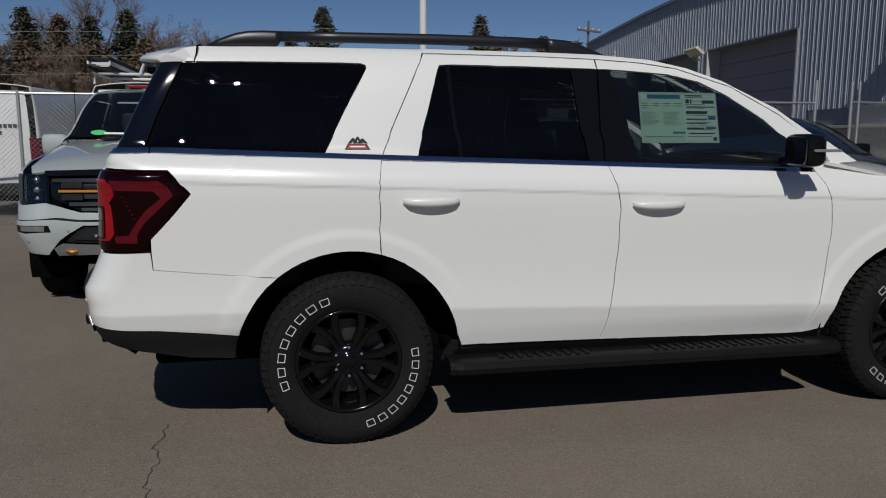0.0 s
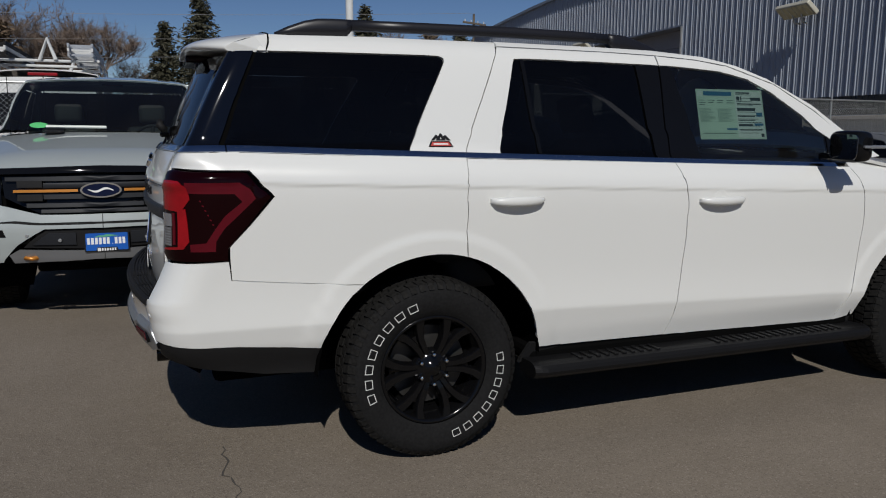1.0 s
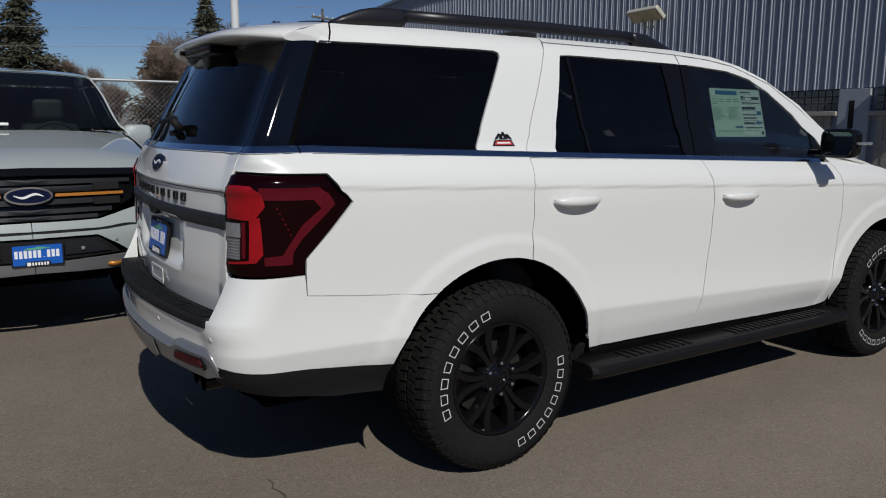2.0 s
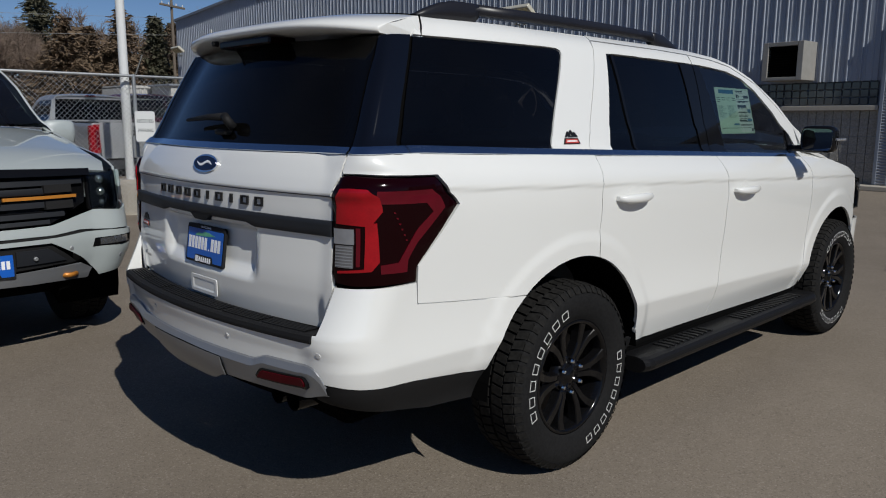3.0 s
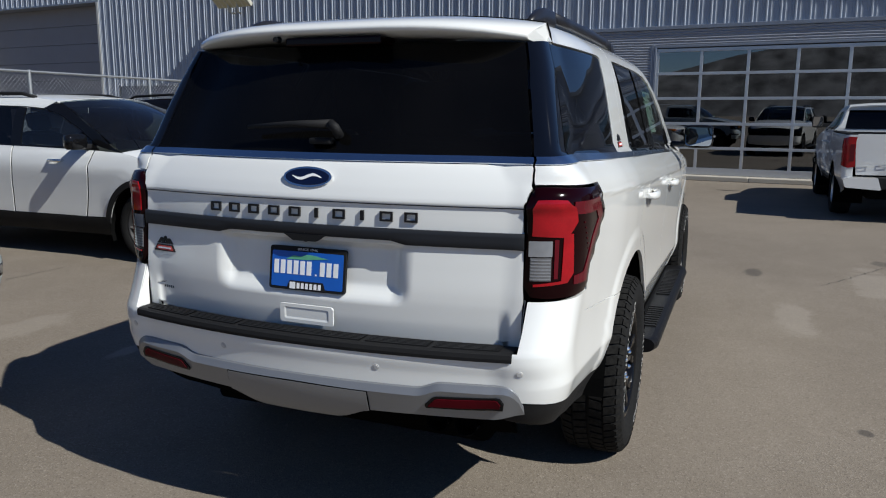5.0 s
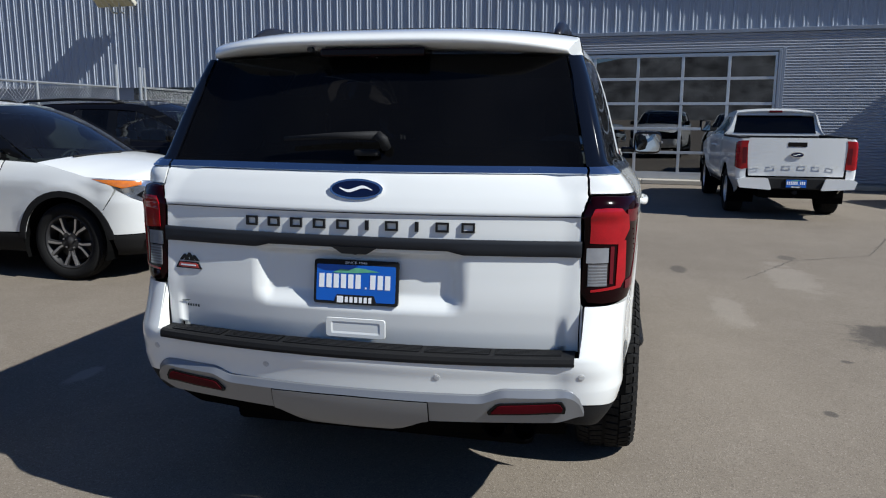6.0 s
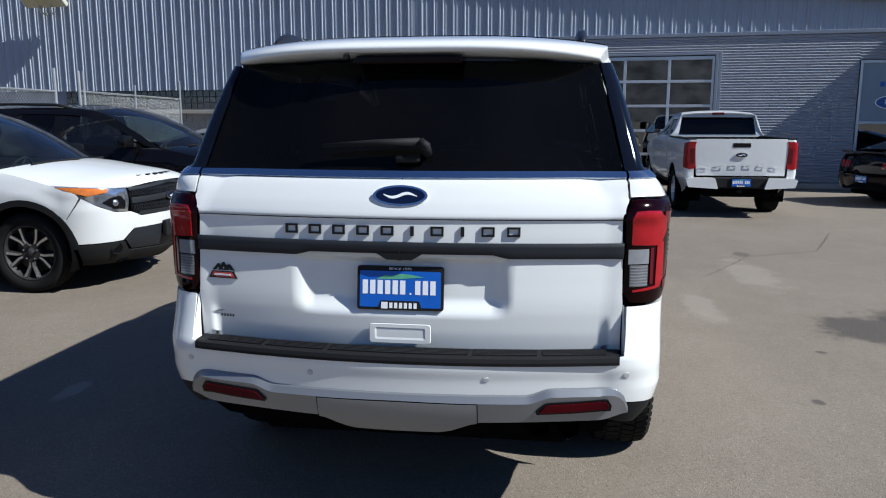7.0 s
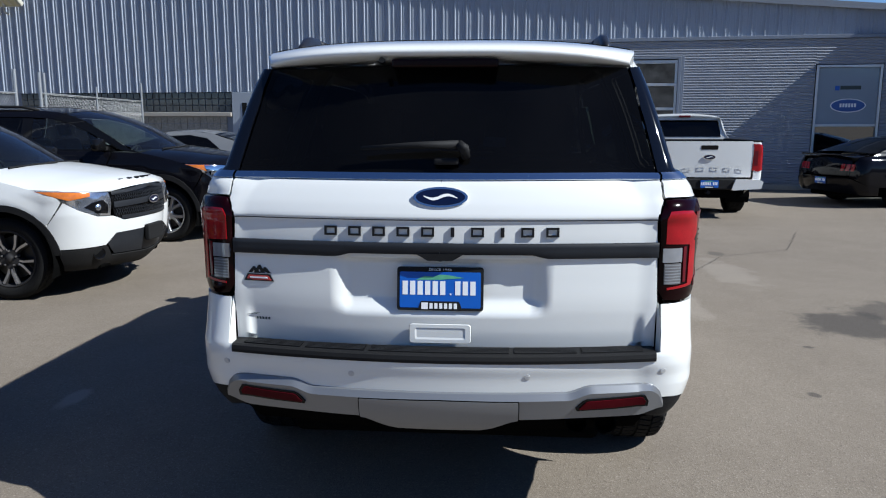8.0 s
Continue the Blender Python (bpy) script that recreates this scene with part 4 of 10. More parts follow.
# ---- wheels ----
def wheel(name, parent, x, y, R, width, rim_r, style, tread="block", side=-1, letters=False, spin=0.0, seg=64):
    """A wheel under a vehicle: tyre with tread and sidewall, rim with spokes, hub and nuts. side: -1 right, 1 left."""
    e = new(name)
    e.empty_display_size = 0.05
    e.parent = parent
    e.location = (x, y, R)
    e.rotation_euler = (0, radians(spin), 0 if side < 0 else radians(180))
    # outer face at y = -width / 2 in the local frame
    h = width / 2
    bm = bmesh.new()
    s = R - rim_r
    prof = [(rim_r - 0.004, -h * 0.80), (rim_r + 0.012, -h * 0.93), (rim_r + s * 0.28, -h * 1.03), (rim_r + s * 0.52, -h * 1.06), (rim_r + s * 0.72, -h * 1.03),
            (R - 0.022, -h * 0.93), (R - 0.012, -h * 0.82), (R - 0.010, -h * 0.4), (R - 0.010, h * 0.4), (R - 0.012, h * 0.82), (R - 0.022, h * 0.93),
            (rim_r + s * 0.5, h * 1.05), (rim_r, h * 0.8), (rim_r - 0.02, h * 0.7)]
    lathe(bm, prof, seg)
    for f in bm.faces:
        f.smooth = True
    bmesh.ops.recalc_face_normals(bm, faces=bm.faces[:])
    tyre = part("tyre", bm, M["rubber"], e)
    bm = bmesh.new()
    if tread:
        n = 58 if tread == "block" else 60
        rows = ((-0.86, -0.52), (-0.46, -0.06), (0.06, 0.46), (0.52, 0.86)) if tread == "block" else ((-0.84, -0.46), (-0.40, 0.40), (0.46, 0.84))
        for ri, (a, b) in enumerate(rows):
            for k in range(n):
                t = 2 * math.pi * (k + (0.5 if ri % 2 else 0.0)) / n
                w = math.pi / n * (0.78 if tread == "block" else 0.9)
                skew = 0.25 * w * (1 if ri % 2 else -1)
                r0, r1 = R - 0.013, R
                c = []
                for rr in (r0, r1):
                    for yy, tt in ((a * h, t - w + skew), (a * h, t + w + skew), (b * h, t + w - skew), (b * h, t - w - skew)):
                        rad = rr - (0.009 if abs(yy) > 0.8 * h else 0)
                        c.append(bm.verts.new((rad * math.cos(tt), yy, rad * math.sin(tt))))
                bm.faces.new(c[4:8])
                for i in range(4):
                    bm.faces.new((c[i], c[(i + 1) % 4], c[4 + (i + 1) % 4], c[4 + i]))
        if tread == "block":
            for k in range(n):
                t = 2 * math.pi * k / n
                w = math.pi / n * 0.62
                c = []
                for rr, yy in ((R - 0.012, -h * 0.88), (R - 0.038, -h * 1.03)):
                    c.append([bm.verts.new((rr * math.cos(t + dw) * q, yy - 0.003, rr * math.sin(t + dw) * q)) for dw, q in ((-w, 1), (w, 1))])
                bm.faces.new((c[0][0], c[0][1], c[1][1], c[1][0]))
                for side_pair in ((c[0][0], c[1][0]), (c[0][1], c[1][1])):
                    low = [bm.verts.new(v.co + Vector((0, 0.014, 0))) for v in side_pair]
                    bm.faces.new((side_pair[0], side_pair[1], low[1], low[0]))
    bmesh.ops.recalc_face_normals(bm, faces=bm.faces[:])
    tagged(part("tread", bm, M["rubber_dusty"], tyre), kind="stuff")
    if letters:
        for a0, a1, n in letters:
            bm = bmesh.new()
            for k in range(n):
                t0 = radians(a0 + (a1 - a0) * (k + 0.16) / n)
                t1 = radians(a0 + (a1 - a0) * (k + 0.80) / n)
                ra, rb = rim_r + s * 0.30, rim_r + s * 0.51
                out, inn = [], []
                for lst, g in ((out, 0.0), (inn, 0.0034)):
                    for tt, rr in ((t0 + g / ra * (1 if t1 > t0 else -1), ra + g), (t1 - g / ra * (1 if t1 > t0 else -1), ra + g),
                                   (t1 - g / rb * (1 if t1 > t0 else -1), rb - g), (t0 + g / rb * (1 if t1 > t0 else -1), rb - g)):
                        lst.append(bm.verts.new((rr * math.cos(tt), -h * 1.067 - 0.0008, rr * math.sin(tt))))
                for i in range(4):
                    bm.faces.new((out[i], out[(i + 1) % 4], inn[(i + 1) % 4], inn[i]))
            part("sidewall_marking", bm, M["rubber_white"], tyre)
    # rim
    face = -h * 0.72
    main, accent = {"black": (M["wheel_black"], M["wheel_black"]), "machined": (M["wheel_dark"], M["wheel_smoked"]), "silver": (M["wheel_machined"], M["wheel_machined"])}[style]
    bm = bmesh.new()
    lathe(bm, [(rim_r + 0.004, -h * 0.80), (rim_r + 0.006, -h * 0.88), (rim_r - 0.008, -h * 0.90), (rim_r - 0.016, -h * 0.80), (rim_r - 0.03, -h * 0.45), (rim_r - 0.035, h * 0.6)], seg)
    part("rim", bm, main, e, smooth=True)
    bm = bmesh.new()
    lathe(bm, [(0.0, h * 0.1), (rim_r - 0.035, h * 0.12)], 32)
    part("brake_shield", bm, M["dark"], e)
    bm = bmesh.new()
    lathe(bm, [(0.05, -h * 0.05), (rim_r * 0.74, -h * 0.05), (rim_r * 0.74, h * 0.08)], 36)
    part("brake_disc", bm, M["steel"], e)
    n = 6 if style == "black" else 5
    for k in range(n):
        bm = bmesh.new()
        t = 2 * math.pi * k / n + (0 if style == "black" else math.pi / 2)
        for fork in (-1, 1):
            if style == "black":
                line = ((t + fork * 0.24, 0.050, 0.013, face + 0.012), (t + fork * 0.135, rim_r * 0.42, 0.0135, face - 0.001), (t + fork * 0.135, rim_r * 0.60, 0.0155, face - 0.005),
                        (t + fork * 0.185, rim_r * 0.78, 0.018, face - 0.008), (t + fork * 0.250, rim_r - 0.014, 0.022, face - 0.016))
            else:
                line = ((t + fork * 0.16, 0.055, 0.020, face + 0.004), (t + fork * 0.15, rim_r * 0.52, 0.017, face + 0.002), (t + fork * 0.27, rim_r - 0.022, 0.019, face - 0.010))
            pts = []
            for (tt, rr, ww, yy) in line:
                c = Vector((rr * math.cos(tt), yy, rr * math.sin(tt)))
                q = Vector((-math.sin(tt), 0, math.cos(tt)))
                pts.append([bm.verts.new(c - q * ww * 0.8), bm.verts.new(c + q * ww * 0.8), bm.verts.new(c + q * ww + Vector((0, 0.005, 0))), bm.verts.new(c + q * (ww + 0.006) + Vector((0, 0.040, 0))),
                            bm.verts.new(c - q * (ww + 0.006) + Vector((0, 0.040, 0))), bm.verts.new(c - q * ww + Vector((0, 0.005, 0)))])
            for A, B in zip(pts, pts[1:]):
                for i in range(6):
                    bm.faces.new((A[i], A[(i + 1) % 6], B[(i + 1) % 6], B[i]))
            bm.faces.new(pts[0][::-1])
            bm.faces.new(pts[-1])
        if style == "black":
            web = [bm.verts.new((rr * math.cos(t + dt), face + 0.014, rr * math.sin(t + dt))) for rr, dt in ((0.05, -0.3), (rim_r * 0.72, -0.17), (rim_r * 0.72, 0.17), (0.05, 0.3))]
            bm.faces.new(web)
        bmesh.ops.recalc_face_normals(bm, faces=bm.faces[:])
        part("spoke", bm, main, e)
        if style == "machined":
            for fork in (-1, 1):
                bm = bmesh.new()
                edge_ = []
                for (tt, rr, ww, yy) in ((t + fork * 0.15, rim_r * 0.36, 0.010, face + 0.0015), (t + fork * 0.15, rim_r * 0.52, 0.0125, face - 0.001), (t + fork * 0.27, rim_r - 0.022, 0.015, face - 0.0128)):
                    c = Vector((rr * math.cos(tt), yy, rr * math.sin(tt)))
                    q = Vector((-math.sin(tt), 0, math.cos(tt)))
                    edge_.append((bm.verts.new(c - q * ww * 0.8), bm.verts.new(c + q * ww * 0.8), bm.verts.new(c + q * ww * 0.8 + Vector((0, 0.003, 0))), bm.verts.new(c - q * ww * 0.8 + Vector((0, 0.003, 0)))))
                for A, B in zip(edge_, edge_[1:]):
                    for i in range(4):
                        bm.faces.new((A[i], A[(i + 1) % 4], B[(i + 1) % 4], B[i]))
                bmesh.ops.recalc_face_normals(bm, faces=bm.faces[:])
                part("spoke_face", bm, accent, e)
    bm = bmesh.new()
    lathe(bm, [(0.0, face - 0.010), (0.028, face - 0.010), (0.034, face - 0.002), (0.050, face + 0.004), (0.084, face + 0.010), (0.090, face + 0.05)], 30)
    part("hub_cap", bm, main, e, smooth=True)
    for k in range(6 if style == "black" else 5):
        t = 2 * math.pi * (k + 0.5) / (6 if style == "black" else 5) + (0 if style == "black" else math.pi / 2)
        bm = bmesh.new()
        lathe(bm, [(0.0, -0.026), (0.007, -0.024), (0.0115, -0.014), (0.0115, 0.02)], 12, Matrix.Translation((0.070 * math.cos(t), face + 0.004, 0.070 * math.sin(t))))
        part("wheel_nut", bm, M["chrome"] if style == "black" else main, e)
    return e


def seat(parent, x, y, z=0.75, name="seat"):
    bm = bmesh.new()
    box(bm, x - 0.26, x + 0.26, y - 0.25, y + 0.25, z - 0.12, z + 0.06, 0.05)
    box(bm, -0.08, 0.08, -0.25, 0.25, 0, 0.62, 0.05, pose(x - 0.24, y, z + 0.02, 0, -14, 0))
    box(bm, -0.05, 0.05, -0.13, 0.13, 0.66, 0.86, 0.04, pose(x - 0.24, y, z + 0.02, 0, -14, 0))
    return part(name, bm, M["interior"], parent, smooth=True)


def steering(parent, x, y, z):
    bm = bmesh.new()
    m = pose(x, y, z, 0, -65, 0)
    pts = [m @ Vector((0.185 * math.cos(t), 0.185 * math.sin(t), 0)) for t in (2 * math.pi * k / 24 for k in range(25))]
    tube(bm, pts, 0.016, 8, cap=False)
    tube(bm, [m @ Vector((-0.18, 0, 0)), m @ Vector((0.18, 0, 0))], 0.02, 6)
    tube(bm, [m @ Vector((0, 0, 0)), m @ Vector((0, 0, -0.3))], 0.03, 6)
    part("steering_wheel", bm, M["interior"], parent, smooth=True)


def emblem(parent, m, rx, rz, name="emblem"):
    """A blue oval emblem with a chrome rim and a plain pale mark."""
    bm = bmesh.new()
    o = [(rx * math.cos(t), rz * math.sin(t)) for t in (2 * math.pi * k / 36 for k in range(36))]
    prism(bm, o, 0, 0.010, m)
    ob = part(name, bm, M["chrome"], parent, "oval emblem with chrome rim")
    bm = bmesh.new()
    prism(bm, [(x * 0.90, y * 0.80) for x, y in o], 0.0, 0.0125, m)
    part("emblem_field", bm, M["emblem_blue"], ob, "dark blue field")
    # a plain pale flourish in place of lettering
    bm = bmesh.new()
    top, low = [], []
    for k in range(13):
        f = -1 + k / 6
        y = 0.20 * rz * math.sin(f * 3.6)
        g = 0.15 * rz * (1 - 0.75 * f * f)
        top.append((0.62 * rx * f, y + g))
        low.append((0.62 * rx * f, y - g))
    prism(bm, low + top[::-1], 0.012, 0.0136, m)
    part("emblem_mark", bm, M["plate_white"], ob)
    return ob


def dealer_plate(parent, m, w=0.315, h=0.158, small=False):
    """A blue dealer plate in a black frame; its print becomes plain bars. m: the plane of the plate, its middle at the origin."""
    bm = bmesh.new()
    prism(bm, rounded([(-w / 2, -h / 2), (w / 2, -h / 2), (w / 2, h / 2), (-w / 2, h / 2)], 0.012), 0, 0.012, m)
    frame_ob = part("number_plate", bm, M["black_plastic"], parent, "blue dealer plate in a black frame")
    bm = bmesh.new()
    prism(bm, rounded([(-w / 2 + 0.010, -h / 2 + 0.010), (w / 2 - 0.010, -h / 2 + 0.010), (w / 2 - 0.010, h / 2 - 0.018), (-w / 2 + 0.010, h / 2 - 0.018)], 0.006), 0.006, 0.0135, m)
    part("plate_face", bm, M["plate_blue"], frame_ob)
    bm = bmesh.new()
    n = 10
    for k in range(n):
        x0 = -w * 0.435 + k * w * 0.087
        if k == 6:
            prism(bm, [(x0 + 0.008, -0.022), (x0 + 0.014, -0.022), (x0 + 0.014, -0.016), (x0 + 0.008, -0.016)], 0.0137, 0.0146, m)
            continue
        g = 0.019
        prism(bm, [(x0, -0.022), (x0 + g, -0.022), (x0 + g, 0.028), (x0, 0.028)], 0.0137, 0.0146, m)
    part("plate_print", bm, M["plate_white"], frame_ob)
    bm = bmesh.new()
    prism(bm, [(-w * 0.28, 0.032), (-w * 0.18, 0.046), (-w * 0.08, 0.044), (0.0, 0.052), (w * 0.10, 0.050), (w * 0.28, 0.040), (w * 0.10, 0.036), (0.0, 0.033)], 0.0137, 0.0144, m)
    part("print_hills", bm, M["plate_green"], frame_ob)
    bm = bmesh.new()
    prism(bm, rounded([(-w * 0.26, -h / 2 + 0.002), (w * 0.26, -h / 2 + 0.002), (w * 0.22, -h / 2 + 0.034), (-w * 0.22, -h / 2 + 0.034)], 0.004), 0.012, 0.0150, m)
    part("frame_tab", bm, M["black_plastic"], frame_ob)
    bm = bmesh.new()
    prism(bm, [(-w * 0.215, -h / 2 + 0.005), (-w * 0.14, -h / 2 + 0.005), (-w * 0.14, -h / 2 + 0.029), (-w * 0.215, -h / 2 + 0.029)], 0.0151, 0.0158, m)
    for k in range(6):
        x0 = -w * 0.12 + k * w * 0.056
        prism(bm, [(x0, -h / 2 + 0.007), (x0 + w * 0.036, -h / 2 + 0.007), (x0 + w * 0.036, -h / 2 + 0.027), (x0, -h / 2 + 0.027)], 0.0151, 0.0158, m)
    part("frame_print", bm, M["plate_white"], frame_ob)
    if not small:
        words("frame_lettering", "SINCE 1946", 0.012, M["plate_white"], frame_ob, m @ Matrix.Translation((0, h / 2 - 0.0135, 0.0126)), 0.082)
    return frame_ob


REAR_UP = Euler((radians(90), 0, radians(-90))).to_matrix().to_4x4()   # x to the vehicle's right seen from behind, y up, z backwards


def rear_plane(x, y, z, tilt=0.0, yaw=0.0):
    return Matrix.Translation((x, y, z)) @ Euler((0, 0, radians(yaw))).to_matrix().to_4x4() @ Euler((0, radians(tilt), 0)).to_matrix().to_4x4() @ REAR_UP


def block_letters(name, parent, n, mat, mapper, w, gap, hgt, depth, hollow=()):
    """Raised plain blocks in place of a row of letters. mapper(s, t, d): along, up and out."""
    total = n * w + (n - 1) * gap
    slim = (5, 7) if n == 10 else ()
    for k in range(n):
        bm = bmesh.new()
        s0 = -total / 2 + k * (w + gap)
        b = hgt * 0.21
        cells = [(w * 0.36, w * 0.64, 0, hgt)] if k in slim else [(0, w, 0, hgt)] if k not in hollow else [(0, w, 0, b), (0, w, hgt - b, hgt), (0, b, b, hgt - b), (w - b, w, b, hgt - b)]
        for a, c, t0, t1 in cells:
            vs = []
            for d in (0, depth):
                vs.append([bm.verts.new(mapper(s0 + p, q, d)) for p, q in ((a, t0), (c, t0), (c, t1), (a, t1))])
            bm.faces.new(vs[1])
            for i in range(4):
                bm.faces.new((vs[0][i], vs[0][(i + 1) % 4], vs[1][(i + 1) % 4], vs[1][i]))
        bmesh.ops.recalc_face_normals(bm, faces=bm.faces[:])
        part(name, bm, mat, parent)


M["sensor_white"] = material("sensor_paint", (0.50, 0.495, 0.48), 0.4, 0.0, 0.05, 30)
# ---- the white SUV ----
suv = thing("suv", "white pearl full-size SUV with black trim and all-terrain tyres", "car")
HUB = 0.412
TR = 0.416


def plate_dent(y, z):
    a = (1 - step(0.325, 0.392, y)) * step(0.905, 0.975, z) * (1 - step(1.10, 1.125, z))
    return 0.036 * a


def gate_roll(y, z):
    d = 0.925 - z
    return 0.04 * (d + math.sqrt(d * d + 0.00004))


side_middle = cubic([(0.30, 1.012), (0.48, 1.002), (0.66, 0.9935), (0.80, 0.9905), (0.95, 0.996), (1.10, 1.004), (1.24, 1.006), (1.40, 0.985)])


def side_lower(z):
    """The door skin, which turns in below a crisp fold at knee height."""
    d = 0.668 - z
    return side_middle(z) - 0.150 * (d + math.sqrt(d * d + 0.00003))


side_shoulder = cubic([(1.20, 1.018), (1.25, 1.0105), (1.31, 0.993), (1.36, 0.958), (1.39, 0.931), (1.42, 0.902), (1.46, 0.862)])
side_glass = cubic([(1.30, 0.929), (1.42, 0.9005), (1.50, 0.880), (1.60, 0.8530), (1.70, 0.8240), (1.80, 0.7875), (1.85, 0.762), (1.89, 0.725), (1.92, 0.68)])


def side_upper(z):
    f = step(1.385, 1.425, z)
    return side_shoulder(min(z, 1.46)) * (1 - f) + side_glass(z) * f


def side_width(z):
    """Half width of the body; a shallow fold runs along the side under the windows."""
    f = step(1.238, 1.256, z)
    return side_lower(z) * (1 - f) + side_upper(z) * f


def body_corner(z):
    """The rear corner is full at the lamps and tight along the dark pillars."""
    return 2.0 / (2.4 + 5.4 * step(1.33, 1.45, z))


body = Shell(
    width=side_width,
    rear=[(0.74, -1.192), (0.80, -1.200), (0.86, -1.204), (0.95, -1.204), (1.05, -1.198), (1.12, -1.193), (1.20, -1.191), (1.252, -1.189), (1.262, -1.195), (1.30, -1.184), (1.34, -1.166),
          (1.39, -1.138), (1.42, -1.112), (1.60, -1.025), (1.80, -0.925), (1.90, -0.875)],
    front=[(0.4, 3.92), (0.6, 4.02), (0.9, 4.04), (1.1, 3.98), (1.2, 3.90), (1.36, 3.72), (1.5, 3.6)],
    rear_corner=(0.30, 0.215), front_corner=(0.50, 0.34), power=body_corner, rear_bow=0.07, slope=0.034, slope_band=(0.40, 0.56, 1.30, 2.0),
    taper=[(-1.3, 0.058), (-1.0, 0.052), (-0.7, 0.036), (-0.3, 0.008), (0.0, 0.0), (2.4, 0.0), (3.0, 0.008), (3.6, 0.04), (4.0, 0.07)],
    bulges=[(0.0, HUB, 0.592, 0.650, 0.0075), (3.112, HUB, 0.592, 0.650, 0.0075)], dents=[plate_dent, gate_roll])
body.wrap_rear = True
bumper = Shell(
    width=lambda z: side_width(z) - 0.03 * step(0.60, 0.44, z),
    rear=[(0.40, -1.10), (0.46, -1.18), (0.50, -1.225), (0.55, -1.262), (0.62, -1.284), (0.70, -1.292), (0.755, -1.302), (0.785, -1.300), (0.80, -1.292), (0.88, -1.252), (0.97, -1.212)],
    front=[(0.4, 4.0), (1.0, 4.0)], rear_corner=(0.30, 0.22), power=2.4, rear_bow=0.085,
    taper=[(-1.3, 0.058), (-1.0, 0.052), (-0.7, 0.036), (-0.3, 0.008), (0.0, 0.0), (4.0, 0.0)],
    bulges=[(0.0, HUB, 0.592, 0.650, 0.0075)])

L1 = [(0.145, 0.925), (0.14, 1.05), (0.14, 1.20), (0.153, 1.345), (0.160, 1.369)]
L1T = [(0.160, 1.369), (0.27, 1.62), (0.375, 1.84), (0.395, 1.882)]
L2 = [(1.285, 0.440), (1.315, 0.60), (1.330, 0.72), (1.345, 0.90), (1.345, 1.05), (1.335, 1.20), (1.305, 1.335)]
L3 = [(2.46, 0.41), (2.515, 0.55), (2.55, 0.72), (2.56, 0.90), (2.555, 1.10), (2.53, 1.20), (2.49, 1.30)]
TOP = [(-0.665, 1.898), (-0.2, 1.906), (0.4, 1.910), (1.0, 1.908), (1.3, 1.903), (1.6, 1.880), (1.80, 1.838), (2.0, 1.772), (2.3, 1.632), (2.6, 1.460), (2.78, 1.350)]
DITCH = [(0.395, 1.882), (1.0, 1.880), (1.29, 1.873), (1.55, 1.858), (1.74, 1.832), (2.04, 1.742), (2.31, 1.60), (2.52, 1.475)]
top_z = spline(TOP)
belt = lambda x: 1.373 - 0.031 * x
PW = M["paint_white"]
ARCH = 0.535


def both(fn):
    for s in (-1, 1):
        fn(s)


